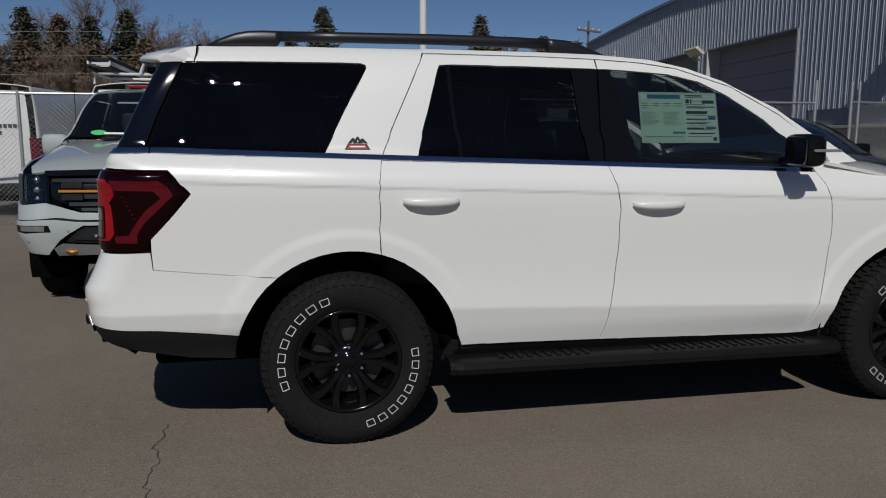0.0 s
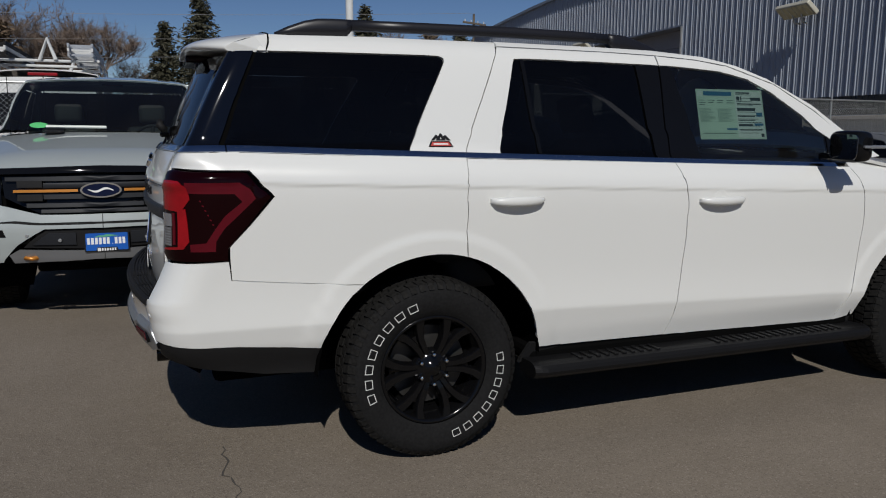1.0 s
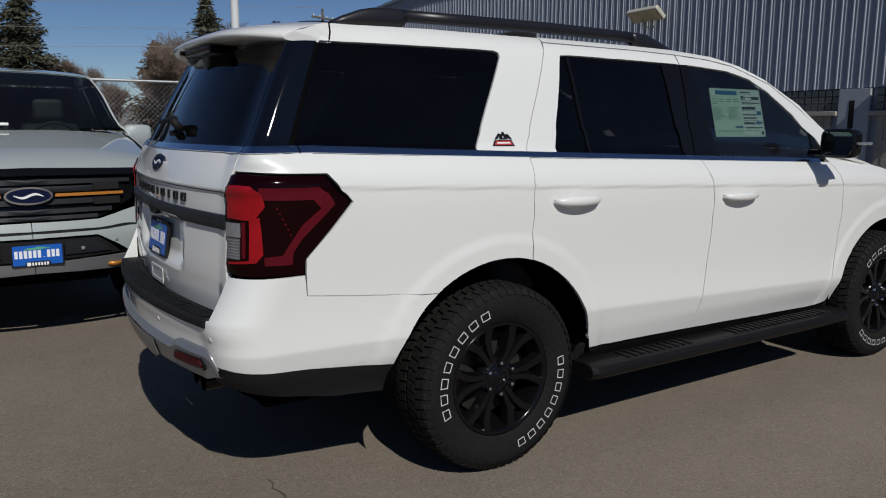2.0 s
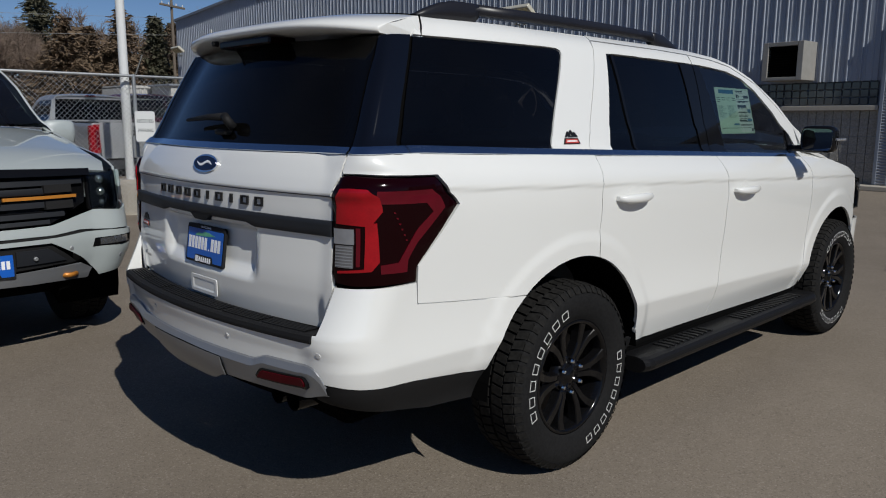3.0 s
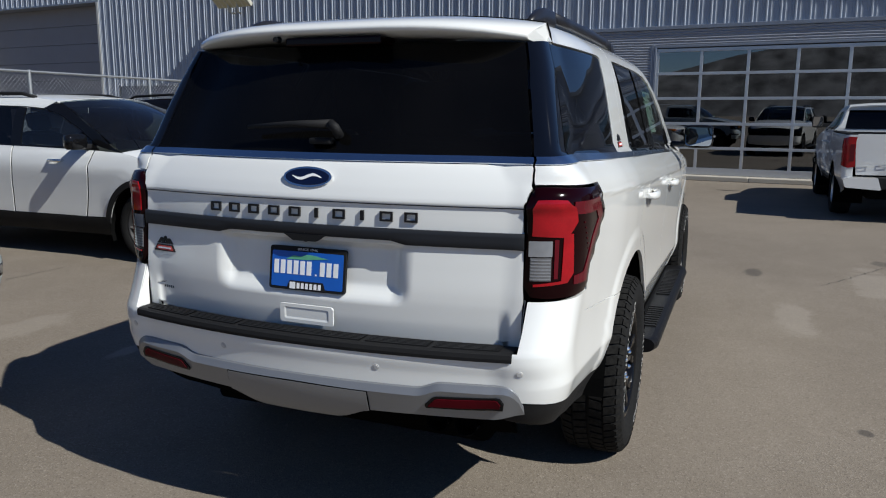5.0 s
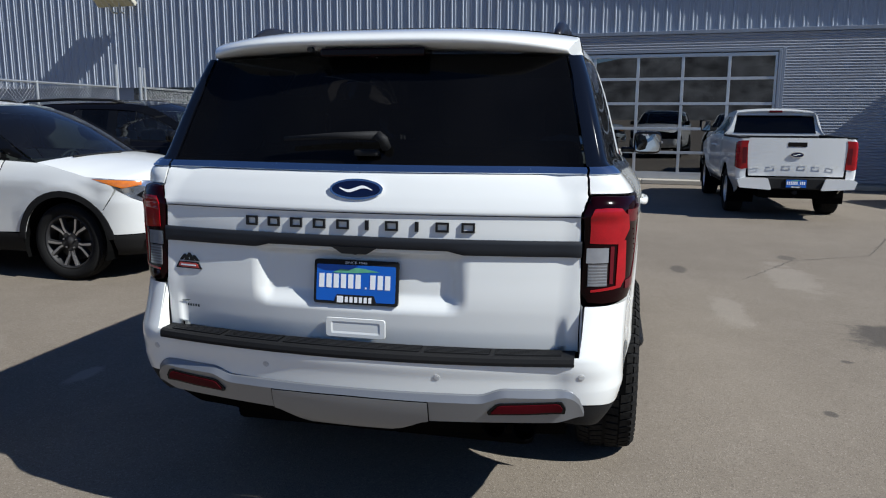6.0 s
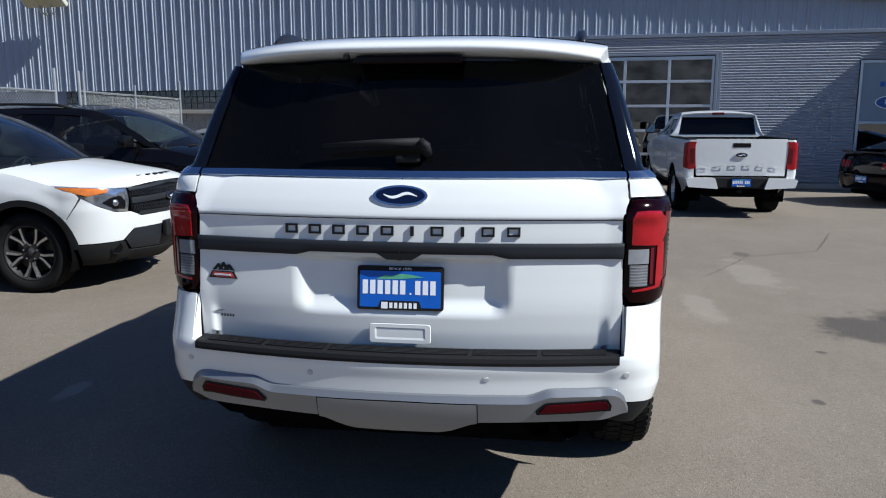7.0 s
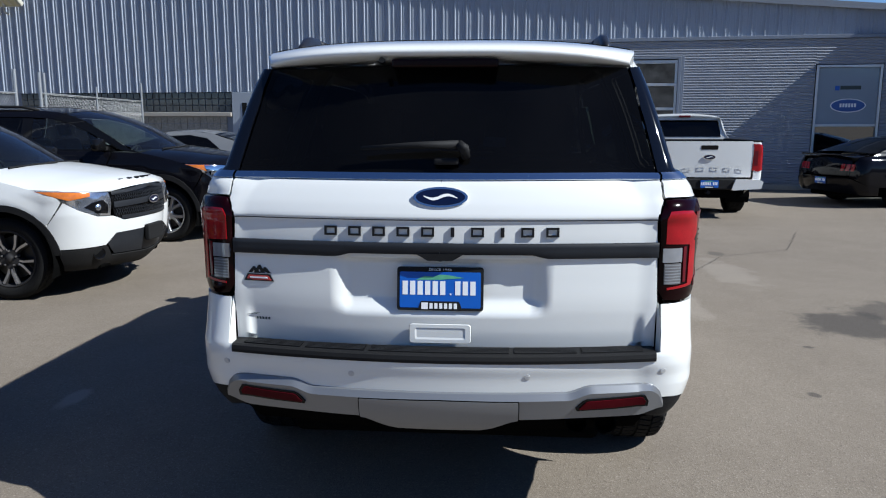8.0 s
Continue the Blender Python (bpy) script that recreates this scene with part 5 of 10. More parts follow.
def suv_side(s):
    w = "right" if s < 0 else "left"
    # rear quarter panel, under the belt and up the pillar to the roof
    arch_pts = arc(0, HUB, ARCH, 74.2, 129, 12)
    patch("quarter_panel", body, [*L1[::1], (-0.6, belt(-0.6)), (-0.88, belt(-0.88)), ("r", 0.845, 1.3985), ("r", 0.795, 1.398), ("r", 0.800, 1.37), ("r", 0.806, 1.336), ("r", 0.84, 1.337), (-0.795, 1.328),
          (-0.700, 1.222), (-0.883, 1.018), (-0.880, 0.880), (-0.70, 0.861), (-0.405, 0.836)] + arc(0, HUB, ARCH, 74.2, 128.4, 12)[::-1], PW, suv, s, du=0.02, dz=0.0125, gap=0.0015)
    patch("pillar_panel", body, [L1T[0], L1T[1], L1T[2], (0.395, 1.900), *[p for p in TOP[::-1] if -0.66 <= p[0] < 0.39], (-0.668, 1.898), (-0.725, 1.822), (0.085, 1.826), (0.108, 1.815), (0.108, 1.80), (-0.105, 1.395)],
          PW, suv, s, du=0.06, dz=0.03, label="white body panel round the rear side window")
    # rear door
    rear_arch = arc(0, HUB, ARCH, 10, 74, 10)
    door = patch("rear_door", body, [*rear_arch[::-1], (0.55, 0.452), *L2[:-1], (1.302, belt(1.302)), (0.160, 1.367)] + L1[::-1][1:-1], PW, suv, s, du=0.02, dz=0.0125)
    patch("door_frame", body, [L1T[0], (0.335, belt(0.335)), (0.40, 1.60), (0.468, 1.828), (0.8, 1.828), (1.295, 1.822), (1.292, 1.873), *[p for p in DITCH[::-1] if p[0] < 1.2], L1T[2], L1T[1]],
          PW, door, s, du=0.06, dz=0.03, label="white window frame of the door")
    fdoor = patch("front_door", body, [*L3[:-1], (2.492, belt(2.49)), (1.302, belt(1.302)), *L2[::-1][1:]], PW, suv, s, du=0.04, dz=0.0125)
    patch("door_frame", body, [(1.298, 1.822), (1.40, 1.820), (1.69, 1.801), (1.86, 1.765), (2.01, 1.698), (2.22, 1.571), (2.42, 1.439), (2.51, 1.345), (2.56, 1.36), (2.52, 1.475), *[p for p in DITCH[::-1] if 1.295 < p[0] < 2.5], (1.298, 1.873)],
          PW, fdoor, s, du=0.06, dz=0.03, label="white window frame of the door")
    patch("roof_rail_panel", body, [(0.40, 1.886), *[(x, z + 0.003) for x, z in DITCH if 0.41 < x < 2.51], (2.53, 1.464), (2.62, 1.335), (2.78, 1.350), *[p for p in TOP[::-1] if 0.40 < p[0] < 2.7], (0.40, 1.910)], PW, suv, s, gap=0.0015, du=0.06, dz=0.03,
          label="white roof edge panel along the pillar")
    # front fender
    farch = arc(3.122, HUB, 0.512, 177, 18, 20)
    patch("front_fender", body, [L3[0], *farch, (3.66, 0.56), (3.50, 1.0), (3.49, 1.13), (3.30, 1.20), (3.0, 1.262), (2.75, 1.312), (2.50, 1.352), *L3[::-1][:-1]], PW, suv, s, du=0.02, dz=0.0125)
    # dark gaps behind the seams
    for line in (L1 + L1T[1:], L2, L3):
        strip("door_seal", body, line, 0.03, M["dark"], suv, s, off=-0.011)
    strip("door_seal", body, [(x, z) for x, z in DITCH], 0.02, M["dark"], suv, s, off=-0.010, z_wise=True)
    strip("door_seal", body, [(1.297, 1.80), (1.295, 1.88)], 0.02, M["dark"], suv, s, off=-0.010)
    patch("sill_panel", body, [(0.45, 0.37), (2.62, 0.35), (2.62, 0.43), (1.28, 0.455), (0.50, 0.47)], M["black_plastic"], suv, s, off=-0.012)
    # chrome belt line
    patch("belt_moulding", body, [(-0.875, belt(-0.875)), (2.40, belt(2.40) - 0.004), (2.40, belt(2.4) + 0.016), (-0.875, belt(-0.875) + 0.024)], M["blue_chrome"], suv, s, th=0.01, off=0.005, gap=0, du=0.2, dz=0.012)
    # glass
    patch("quarter_window", body, [(-0.885, belt(-0.9) + 0.022), (-0.725, 1.816), (0.08, 1.822), (0.104, 1.812), (0.105, 1.798), (-0.105, belt(-0.1) + 0.022)], M["glass_privacy"], suv, s, th=0.006, off=-0.004, gap=0.001, du=0.1, dz=0.06)
    patch("rear_vent_window", body, [(0.34, belt(0.34) + 0.022), (0.472, 1.823), (0.502, 1.823), (0.545, belt(0.545) + 0.022)], M["glass_privacy"], door, s, th=0.006, off=-0.006, gap=0.001)
    patch("rear_door_window", body, [(0.562, belt(0.56) + 0.022), (0.518, 1.823), (1.145, 1.820), (1.205, belt(1.2) + 0.022)], M["glass_privacy"], door, s, th=0.006, off=-0.006, gap=0.001)
    patch("window_divider", body, [(0.545, belt(0.545) + 0.02), (0.500, 1.824), (0.520, 1.824), (0.564, belt(0.56) + 0.02)], M["black_gloss"], door, s, off=0.0, th=0.02, gap=0)
    patch("pillar_cover", body, [(1.215, belt(1.2) + 0.02), (1.152, 1.821), (1.292, 1.819), (1.296, belt(1.3) + 0.02)], M["black_gloss"], door, s, off=-0.001, th=0.02, gap=0.001)
    patch("pillar_cover", body, [(1.302, belt(1.3) + 0.02), (1.300, 1.819), (1.365, 1.817), (1.440, 1.55), (1.495, belt(1.5) + 0.02)], M["black_gloss"], fdoor, s, off=-0.001, th=0.02, gap=0.001)
    patch("front_door_window", body, [(1.495, belt(1.5) + 0.02), (1.440, 1.55), (1.368, 1.815), (1.69, 1.796), (1.86, 1.760), (2.01, 1.693), (2.22, 1.566), (2.37, 1.470), (2.385, belt(2.385) + 0.018)], M["glass_front"], fdoor, s, th=0.006, off=-0.006, gap=0.001)
    patch("mirror_base", body, [(2.388, belt(2.388) + 0.018), (2.374, 1.467), (2.42, 1.434), (2.50, belt(2.50) + 0.02)], M["black_gloss"], fdoor, s, th=0.02, off=-0.001, gap=0)
    # door handles
    for d, x0, x1, z in ((door, 0.25, 0.52, 1.178), (fdoor, 1.41, 1.69, 1.145)):
        y = s * (body.half((x0 + x1) / 2, z))
        bm = bmesh.new()
        n = 12
        rings = []
        for i in range(n + 1):
            f = i / n
            x = x0 + (x1 - x0) * f
            bul = math.sin(math.pi * f) ** 0.45
            cy = y + s * (0.006 + 0.036 * bul)
            hh, dd = 0.010 + 0.012 * bul, 0.014
            zz = z - 0.004 * bul
            rings.append([bm.verts.new((x, cy + s * dd * math.cos(t), zz + hh * math.sin(t))) for t in (2 * math.pi * k / 12 for k in range(12))])
        for A, B in zip(rings, rings[1:]):
            for k in range(12):
                bm.faces.new((A[k], A[(k + 1) % 12], B[(k + 1) % 12], B[k])).smooth = True
        bm.faces.new(rings[0])
        bm.faces.new(rings[-1][::-1])
        bmesh.ops.recalc_face_normals(bm, faces=bm.faces[:])
        part("door_handle", bm, PW, d)
        patch("handle_recess", body, arc((x0 + x1) / 2, z - 0.004, 0.052, 0, 360, 20)[:-1], M["paint_white"], d, s, th=0.004, off=0.0015, gap=0, dim=0.001)
    # tail lamp wrapping the corner
    lamp = patch("tail_lamp", body, [("r", 0.784, 1.27), ("r", 0.794, 1.298), ("r", 0.807, 1.329), ("r", 0.85, 1.332), (-0.805, 1.320), (-0.712, 1.222), (-0.888, 1.015), (-0.890, 0.962), ("r", 0.86, 0.960), ("r", 0.808, 0.966), ("r", 0.784, 1.00)], M["lens_dark_red"], suv, s,
                 th=0.05, off=0.006, gap=0.002, du=0.06, dz=0.03, dim=0.006, label="smoked red wraparound tail lamp")
    patch("light_band", body, [("r", 0.925, 1.282), (-0.836, 1.282), (-0.800, 1.258), (-0.775, 1.216), (-0.935, 1.046), (-0.938, 1.004), ("r", 0.925, 1.004), ("r", 0.925, 1.034), (-0.972, 1.040), (-0.828, 1.204), (-0.858, 1.236), ("r", 0.925, 1.240)], M["lens_deep"], lamp, s, th=0.006, off=0.0085, gap=0, du=0.05, dz=0.02, label="deep red light band")
    patch("light_block", body, [("r", 0.808, 1.172), ("r", 0.808, 1.262), ("r", 0.822, 1.286), ("r", 0.86, 1.288), ("r", 0.905, 1.286), ("r", 0.928, 1.262), ("r", 0.932, 1.215), ("r", 0.915, 1.176), ("r", 0.90, 1.166), ("r", 0.880, 1.168)], M["lens_red"], lamp, s, th=0.006, off=0.009, gap=0, du=0.05, dz=0.03, label="bright red lamp block")
    patch("light_bar", body, [("r", 0.898, 1.172), ("r", 0.922, 1.178), ("r", 0.924, 1.045), ("r", 0.910, 1.014), ("r", 0.815, 1.004), ("r", 0.815, 1.012), ("r", 0.894, 1.022)], M["lens_red"], lamp, s, th=0.006, off=0.0092, gap=0, du=0.05, dz=0.03)
    patch("light_bar", body, [("r", 0.874, 1.160), ("r", 0.886, 1.160), ("r", 0.884, 1.030), ("r", 0.874, 1.030)], M["lens_deep"], lamp, s, th=0.006, off=0.0092, gap=0, du=0.05, dz=0.03)
    for k in range(7):
        x0, z0 = -0.992 + 0.009 * k, 1.213 - 0.019 * k
        patch("light_dot", body, [(x0, z0), (x0 + 0.007, z0 - 0.002), (x0 + 0.007, z0 - 0.007), (x0, z0 - 0.005)], M["lens_deep"], lamp, s, th=0.004, off=0.0082, gap=0, du=0.05, dz=0.02)
    patch("reverse_lens", body, [("r", 0.798, 1.104), ("r", 0.798, 1.156), ("r", 0.868, 1.156), ("r", 0.868, 1.104)], M["lens_clear"], lamp, s, th=0.006, off=0.0095, gap=0, du=0.05, dz=0.02, label="clear reversing lens")
    patch("reverse_lens", body, [("r", 0.804, 1.024), ("r", 0.804, 1.100), ("r", 0.866, 1.100), ("r", 0.866, 1.024)], M["lens_grey"], lamp, s, th=0.006, off=0.0085, gap=0, du=0.05, dz=0.02, label="ribbed grey reversing lens")
    for k in range(7):
        z0 = 1.028 + k * 0.0105
        patch("lens_rib", body, [("r", 0.806, z0), ("r", 0.806, z0 + 0.004), ("r", 0.864, z0 + 0.004), ("r", 0.864, z0)], M["lens_clear"], lamp, s, th=0.004, off=0.0105, gap=0, du=0.2, dz=0.05)
    strip("bumper_flange", body, [(-0.875, 0.878), (-0.70, 0.859), (-0.55, 0.846), (-0.41, 0.8345)], 0.024, PW, suv, s, off=-0.0045, z_wise=True)
    # dark pillar at the rear corner, between the side and rear glass
    patch("rear_pillar_cover", body, [(-0.905, belt(-0.9) + 0.024), ("r", 0.845, 1.424), ("r", 0.787, 1.424), ("r", 0.761, 1.54), ("r", 0.732, 1.67), ("r", 0.699, 1.815), (-0.735, 1.822)], M["pillar_gloss"], suv, s, th=0.02, off=-0.002, gap=0.002, du=0.04, dz=0.03)
    strip("door_seal", body, [(-0.895, 1.43), (-0.73, 1.82)], 0.03, M["dark"], suv, s, off=-0.012)
    # wheel arch liners, near-black for the shade inside the arches
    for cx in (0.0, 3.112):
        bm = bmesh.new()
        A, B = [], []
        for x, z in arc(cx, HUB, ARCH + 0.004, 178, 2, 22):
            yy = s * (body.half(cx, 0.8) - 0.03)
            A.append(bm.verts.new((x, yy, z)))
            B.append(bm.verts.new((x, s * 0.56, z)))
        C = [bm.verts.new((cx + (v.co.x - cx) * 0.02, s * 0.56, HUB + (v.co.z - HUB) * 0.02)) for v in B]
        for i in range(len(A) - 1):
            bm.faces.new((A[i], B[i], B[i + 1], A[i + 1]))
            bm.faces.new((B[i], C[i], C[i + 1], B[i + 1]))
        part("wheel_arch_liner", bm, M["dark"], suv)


both(suv_side)

# roof, windscreen, bonnet
def half_at(x, z):
    return body.half(x, z) - 0.002


rows = []
for x in [-0.66, -0.5, -0.2, 0.1, 0.4, 0.7, 1.0, 1.3, 1.5, 1.62]:
    z = top_z(x) - 0.004
    rows.append((x + (0.06 if x > 1.6 else 0), x, z, half_at(x, z), 0.040))
deck("roof", rows, PW, suv, 24, p=2.2)
rows = [(1.70, 1.635, top_z(1.635) - 0.006, half_at(1.635, 1.875) - 0.01, 0.036), (1.98, 1.88, 1.79, half_at(1.9, 1.80) - 0.03, 0.03), (2.32, 2.15, 1.645, half_at(2.15, 1.66) - 0.03, 0.02), (2.72, 2.48, 1.455, half_at(2.5, 1.47) - 0.03, 0.0), (2.88, 2.62, 1.36, half_at(2.6, 1.38) - 0.03, 0.0)]
deck("windscreen", rows, M["glass_clear"], suv, 20, th=0.006)
rows = [(2.72, 2.56, 1.350, 0.93, 0.05), (2.95, 2.85, 1.295, 0.95, 0.085), (3.3, 3.2, 1.215, 0.935, 0.12), (3.65, 3.5, 1.13, 0.90, 0.13), (3.90, 3.70, 1.06, 0.84, 0.12), (4.0, 3.78, 1.0, 0.80, 0.10)]
deck("bonnet", rows, PW, suv, 20, p=3)
# front end
patch("front_bumper", body, [("f", 0, 0.42), (3.60, 0.46), (3.66, 0.56), (3.60, 0.80), ("f", 0, 0.80)], M["paint_white"], suv, whole=True, du=0.15, dz=0.06)
patch("grille", body, [("f", 0, 0.81), ("f", 0.62, 0.81), ("f", 0.62, 1.02), ("f", 0, 1.02)], M["black_gloss"], suv, whole=True, du=0.15, dz=0.06)
for s in (-1, 1):
    patch("head_lamp", body, [("f", 0.63, 0.84), ("f", 0.63, 1.03), (3.50, 1.12), (3.52, 0.98), (3.60, 0.88)], M["glass_privacy"], suv, s, du=0.1, dz=0.05)
    patch("lamp_housing", body, [("f", 0.63, 0.82), ("f", 0.63, 1.03), (3.50, 1.12), (3.52, 0.98), (3.60, 0.86)], M["black_gloss"], suv, s, off=-0.03, du=0.1, dz=0.05)

# tailgate
patch("tailgate", body, [("r", 0, 0.786), ("r", 0.785, 0.790), ("r", 0.787, 0.95), ("r", 0.781, 1.2), ("r", 0.779, 1.25), ("r", 0.784, 1.278), ("r", 0.790, 1.298), ("r", 0.800, 1.330), ("r", 0.795, 1.37), ("r", 0.790, 1.398), ("r", 0, 1.398)], PW, suv, whole=True, du=0.04, dz=0.012, gap=0.003)
# dark strip on the skin stands in for the shadow line of the crease
patch("tailgate_groove", body, [("r", 0, 1.2575), ("r", 0.783, 1.2575), ("r", 0.783, 1.2605), ("r", 0, 1.2605)], M["grey_plastic"], suv, whole=True, off=0.0010, gap=0, th=0.002, du=0.06, dz=0.05)
patch("tailgate_seal", body, [("r", 0, 0.78), ("r", 0.81, 0.78), ("r", 0.82, 1.40), ("r", 0.785, 1.45), ("r", 0, 1.45)], M["dark"], suv, whole=True, off=-0.030, th=0.004, dz=0.1)
patch("rear_belt_moulding", body, [("r", 0, 1.396), ("r", 0.789, 1.398), ("r", 0.786, 1.420), ("r", 0, 1.420)], M["blue_chrome"], suv, whole=True, off=0.006, gap=0, th=0.02, dz=0.01)
for s in (-1, 1):
    patch("corner_moulding", body, [("r", 0.797, 1.398), ("r", 0.845, 1.3985), (-0.88, belt(-0.88)), (-0.88, belt(-0.88) + 0.024), ("r", 0.845, 1.4225), ("r", 0.794, 1.422)], M["blue_chrome"], suv, s, off=0.005, gap=0, th=0.01, dz=0.01)
patch("rear_window", body, [("r", 0, 1.422), ("r", 0.780, 1.424), ("r", 0.754, 1.54), ("r", 0.725, 1.67), ("r", 0.692, 1.815), ("r", 0, 1.825)], M["glass_rear"], suv, whole=True, off=-0.004, gap=0.002, th=0.006, du=0.08, dz=0.04)
patch("tailgate_bar", body, [("r", 0, 1.135), ("r", 0.33, 1.135), ("r", 0.385, 1.122), ("r", 0.784, 1.122), ("r", 0.784, 1.178), ("r", 0, 1.178)], M["grey_plastic"], suv, whole=True, off=0.016, th=0.04, gap=0.001, dim=0.005, du=0.06, dz=0.014, label="dark grey bar across the tailgate")


def tail_map(z0, off=0.0):
    def f(s, t, d):
        u = body.end_u(abs(s), z0 + t)
        p, n = body.at(u, z0 + t), body.normal(u, z0 + t)
        q = p + n * (d + off)
        return Vector((q.x, q.y if s < 0 else -q.y, q.z))
    return f


M["letter_black"] = material("satin_black_letter", (0.008, 0.0075, 0.008), 0.35, 0.0, 0.1, 20, spec=0.3)
block_letters("raised_letter", suv, 10, M["letter_black"], tail_map(1.200), 0.046, 0.043, 0.034, 0.008, hollow=(0, 1, 2, 3, 4, 6, 8, 9))
emblem(suv, rear_plane(-1.166, 0, 1.337, 20), 0.098, 0.038)
dealer_plate(suv, rear_plane(-1.181, 0, 1.008, 8), 0.314, 0.158)
# opening handle under the plate
bm = bmesh.new()
mh = rear_plane(-1.2035, 0, 0.845, 0)
o = rounded([(-0.112, -0.036), (0.112, -0.036), (0.112, 0.036), (-0.112, 0.036)], 0.012)
i = rounded([(-0.092, -0.022), (0.092, -0.022), (0.092, 0.022), (-0.092, 0.022)], 0.008)
k_o = [bm.verts.new(mh @ Vector((x, y, 0.0))) for x, y in o]
k_r = [bm.verts.new(mh @ Vector((x * 0.985, y * 0.96, 0.0028))) for x, y in o]
k_i = [bm.verts.new(mh @ Vector((x, y, 0.0030))) for x, y in i]
k_b = [bm.verts.new(mh @ Vector((x * 0.93, y * 0.80 + 0.003, 0.0008))) for x, y in i]
for a, b in ((k_o, k_r), (k_r, k_i), (k_i, k_b)):
    for k in range(len(a)):
        j = (k + 1) % len(a)
        bm.faces.new((a[k], a[j], b[j], b[k]))
bm.faces.new(k_b)
bmesh.ops.recalc_face_normals(bm, faces=bm.faces[:])
part("handle_pocket", bm, PW, suv)
bm = bmesh.new()
tube(bm, [(-1.180, 0, 1.130), (-1.200, 0, 1.122)], 0.013, 16)
prism(bm, [(-0.085, 0.012), (-0.045, -0.012), (0.045, -0.012), (0.085, 0.012)], -0.02, 0.012, rear_plane(-1.196, 0, 1.127))
part("rear_camera", bm, M["black_plastic"], suv, smooth=False)

# spoiler over the rear window
bm = bmesh.new()
N = 20
top_rows = []
for xm, xe, z, w, c in ((-0.672, -0.672, 1.893, 0.722, 0.042), (-0.80, -0.728, 1.882, 0.733, 0.040), (-0.90, -0.778, 1.868, 0.727, 0.036), (-0.965, -0.815, 1.855, 0.714, 0.034), (-0.995, -0.842, 1.842, 0.702, 0.030),
                        (-1.000, -0.848, 1.832, 0.700, 0.028), (-0.988, -0.840, 1.821, 0.701, 0.028), (-0.90, -0.790, 1.815, 0.714, 0.024), (-0.82, -0.735, 1.813, 0.730, 0.020), (-0.76, -0.676, 1.816, 0.746, 0.016)):
    line = []
    for k in range(N + 1):
        g = math.sin((-1 + 2 * k / N) * math.pi / 2)
        line.append(bm.verts.new((xm + (xe - xm) * g ** 4, w * g, z + c * (1 - abs(g) ** 3))))
    top_rows.append(line)
for a, b in zip(top_rows, top_rows[1:]):
    for k in range(N):
        bm.faces.new((a[k], a[k + 1], b[k + 1], b[k])).smooth = True
for kk in (0, N):
    bm.faces.new([r[kk] for r in top_rows])
bmesh.ops.recalc_face_normals(bm, faces=bm.faces[:])
spoiler = part("rear_spoiler", bm, PW, suv)
bm = bmesh.new()
seam = [(-0.684, -0.7475, 1.820), (-0.673, -0.737, 1.858)] + [(-0.671, 0.7235 * math.sin(a), 1.8935 + 0.042 * (1 - abs(math.sin(a)) ** 3)) for a in (math.pi / 2 * (k / 12 - 1) for k in range(25))] + [(-0.673, 0.737, 1.858), (-0.684, 0.7475, 1.820)]
tube(bm, seam, 0.0034, 6)
part("spoiler_seam", bm, M["dark"], spoiler, "dark joint between roof and spoiler")
bm = bmesh.new()
box(bm, -0.985, -0.86, -0.20, 0.20, 1.806, 1.838, 0.008)
part("high_brake_lamp", bm, M["lens_dark_red"], spoiler, "dark high-level brake lamp")
bm = bmesh.new()
lathe(bm, [(0.0, -0.006), (0.010, -0.006), (0.012, 0.02)], 12, pose(-0.99, 0.235, 1.833, 0, 0, -90))
part("washer_nozzle", bm, M["black_plastic"], spoiler)

# rear wiper
wp = bmesh.new()
tube(wp, [(-1.095, 0.30, 1.510), (-1.105, 0.1, 1.522), (-1.110, -0.06, 1.524)], 0.007, 8, 0.017)
tube(wp, [(-1.112, -0.06, 1.526), (-1.116, -0.082, 1.512), (-1.09, -0.085, 1.482)], 0.018, 10)
box(wp, -1.115, -1.075, -0.06, 0.03, 1.452, 1.476, 0.008)
part("rear_wiper", wp, M["black_plastic"], suv, smooth=True)

# rear bumper
BP = M["black_plastic"]
patch("rear_bumper", bumper, [("r", 0.0, 0.636), ("r", 0.0, 0.790), ("r", 0.60, 0.790), ("r", 0.790, 0.794), ("r", 0.796, 0.86), ("r", 0.800, 0.953), (-0.888, 0.957), (-0.8815, 0.8785), (-0.70, 0.859), (-0.407, 0.834),
      *arc(0, HUB, ARCH, 128.7, 164.5, 6), (-0.70, 0.574), (-0.88, 0.592), ("r", 0.90, 0.606), ("r", 0.84, 0.618), ("r", 0.775, 0.622), ("r", 0.735, 0.636), ("r", 0.70, 0.636)], PW, suv, whole=True, du=0.05, dz=0.0125, gap=0.001, label="white painted rear bumper skin")
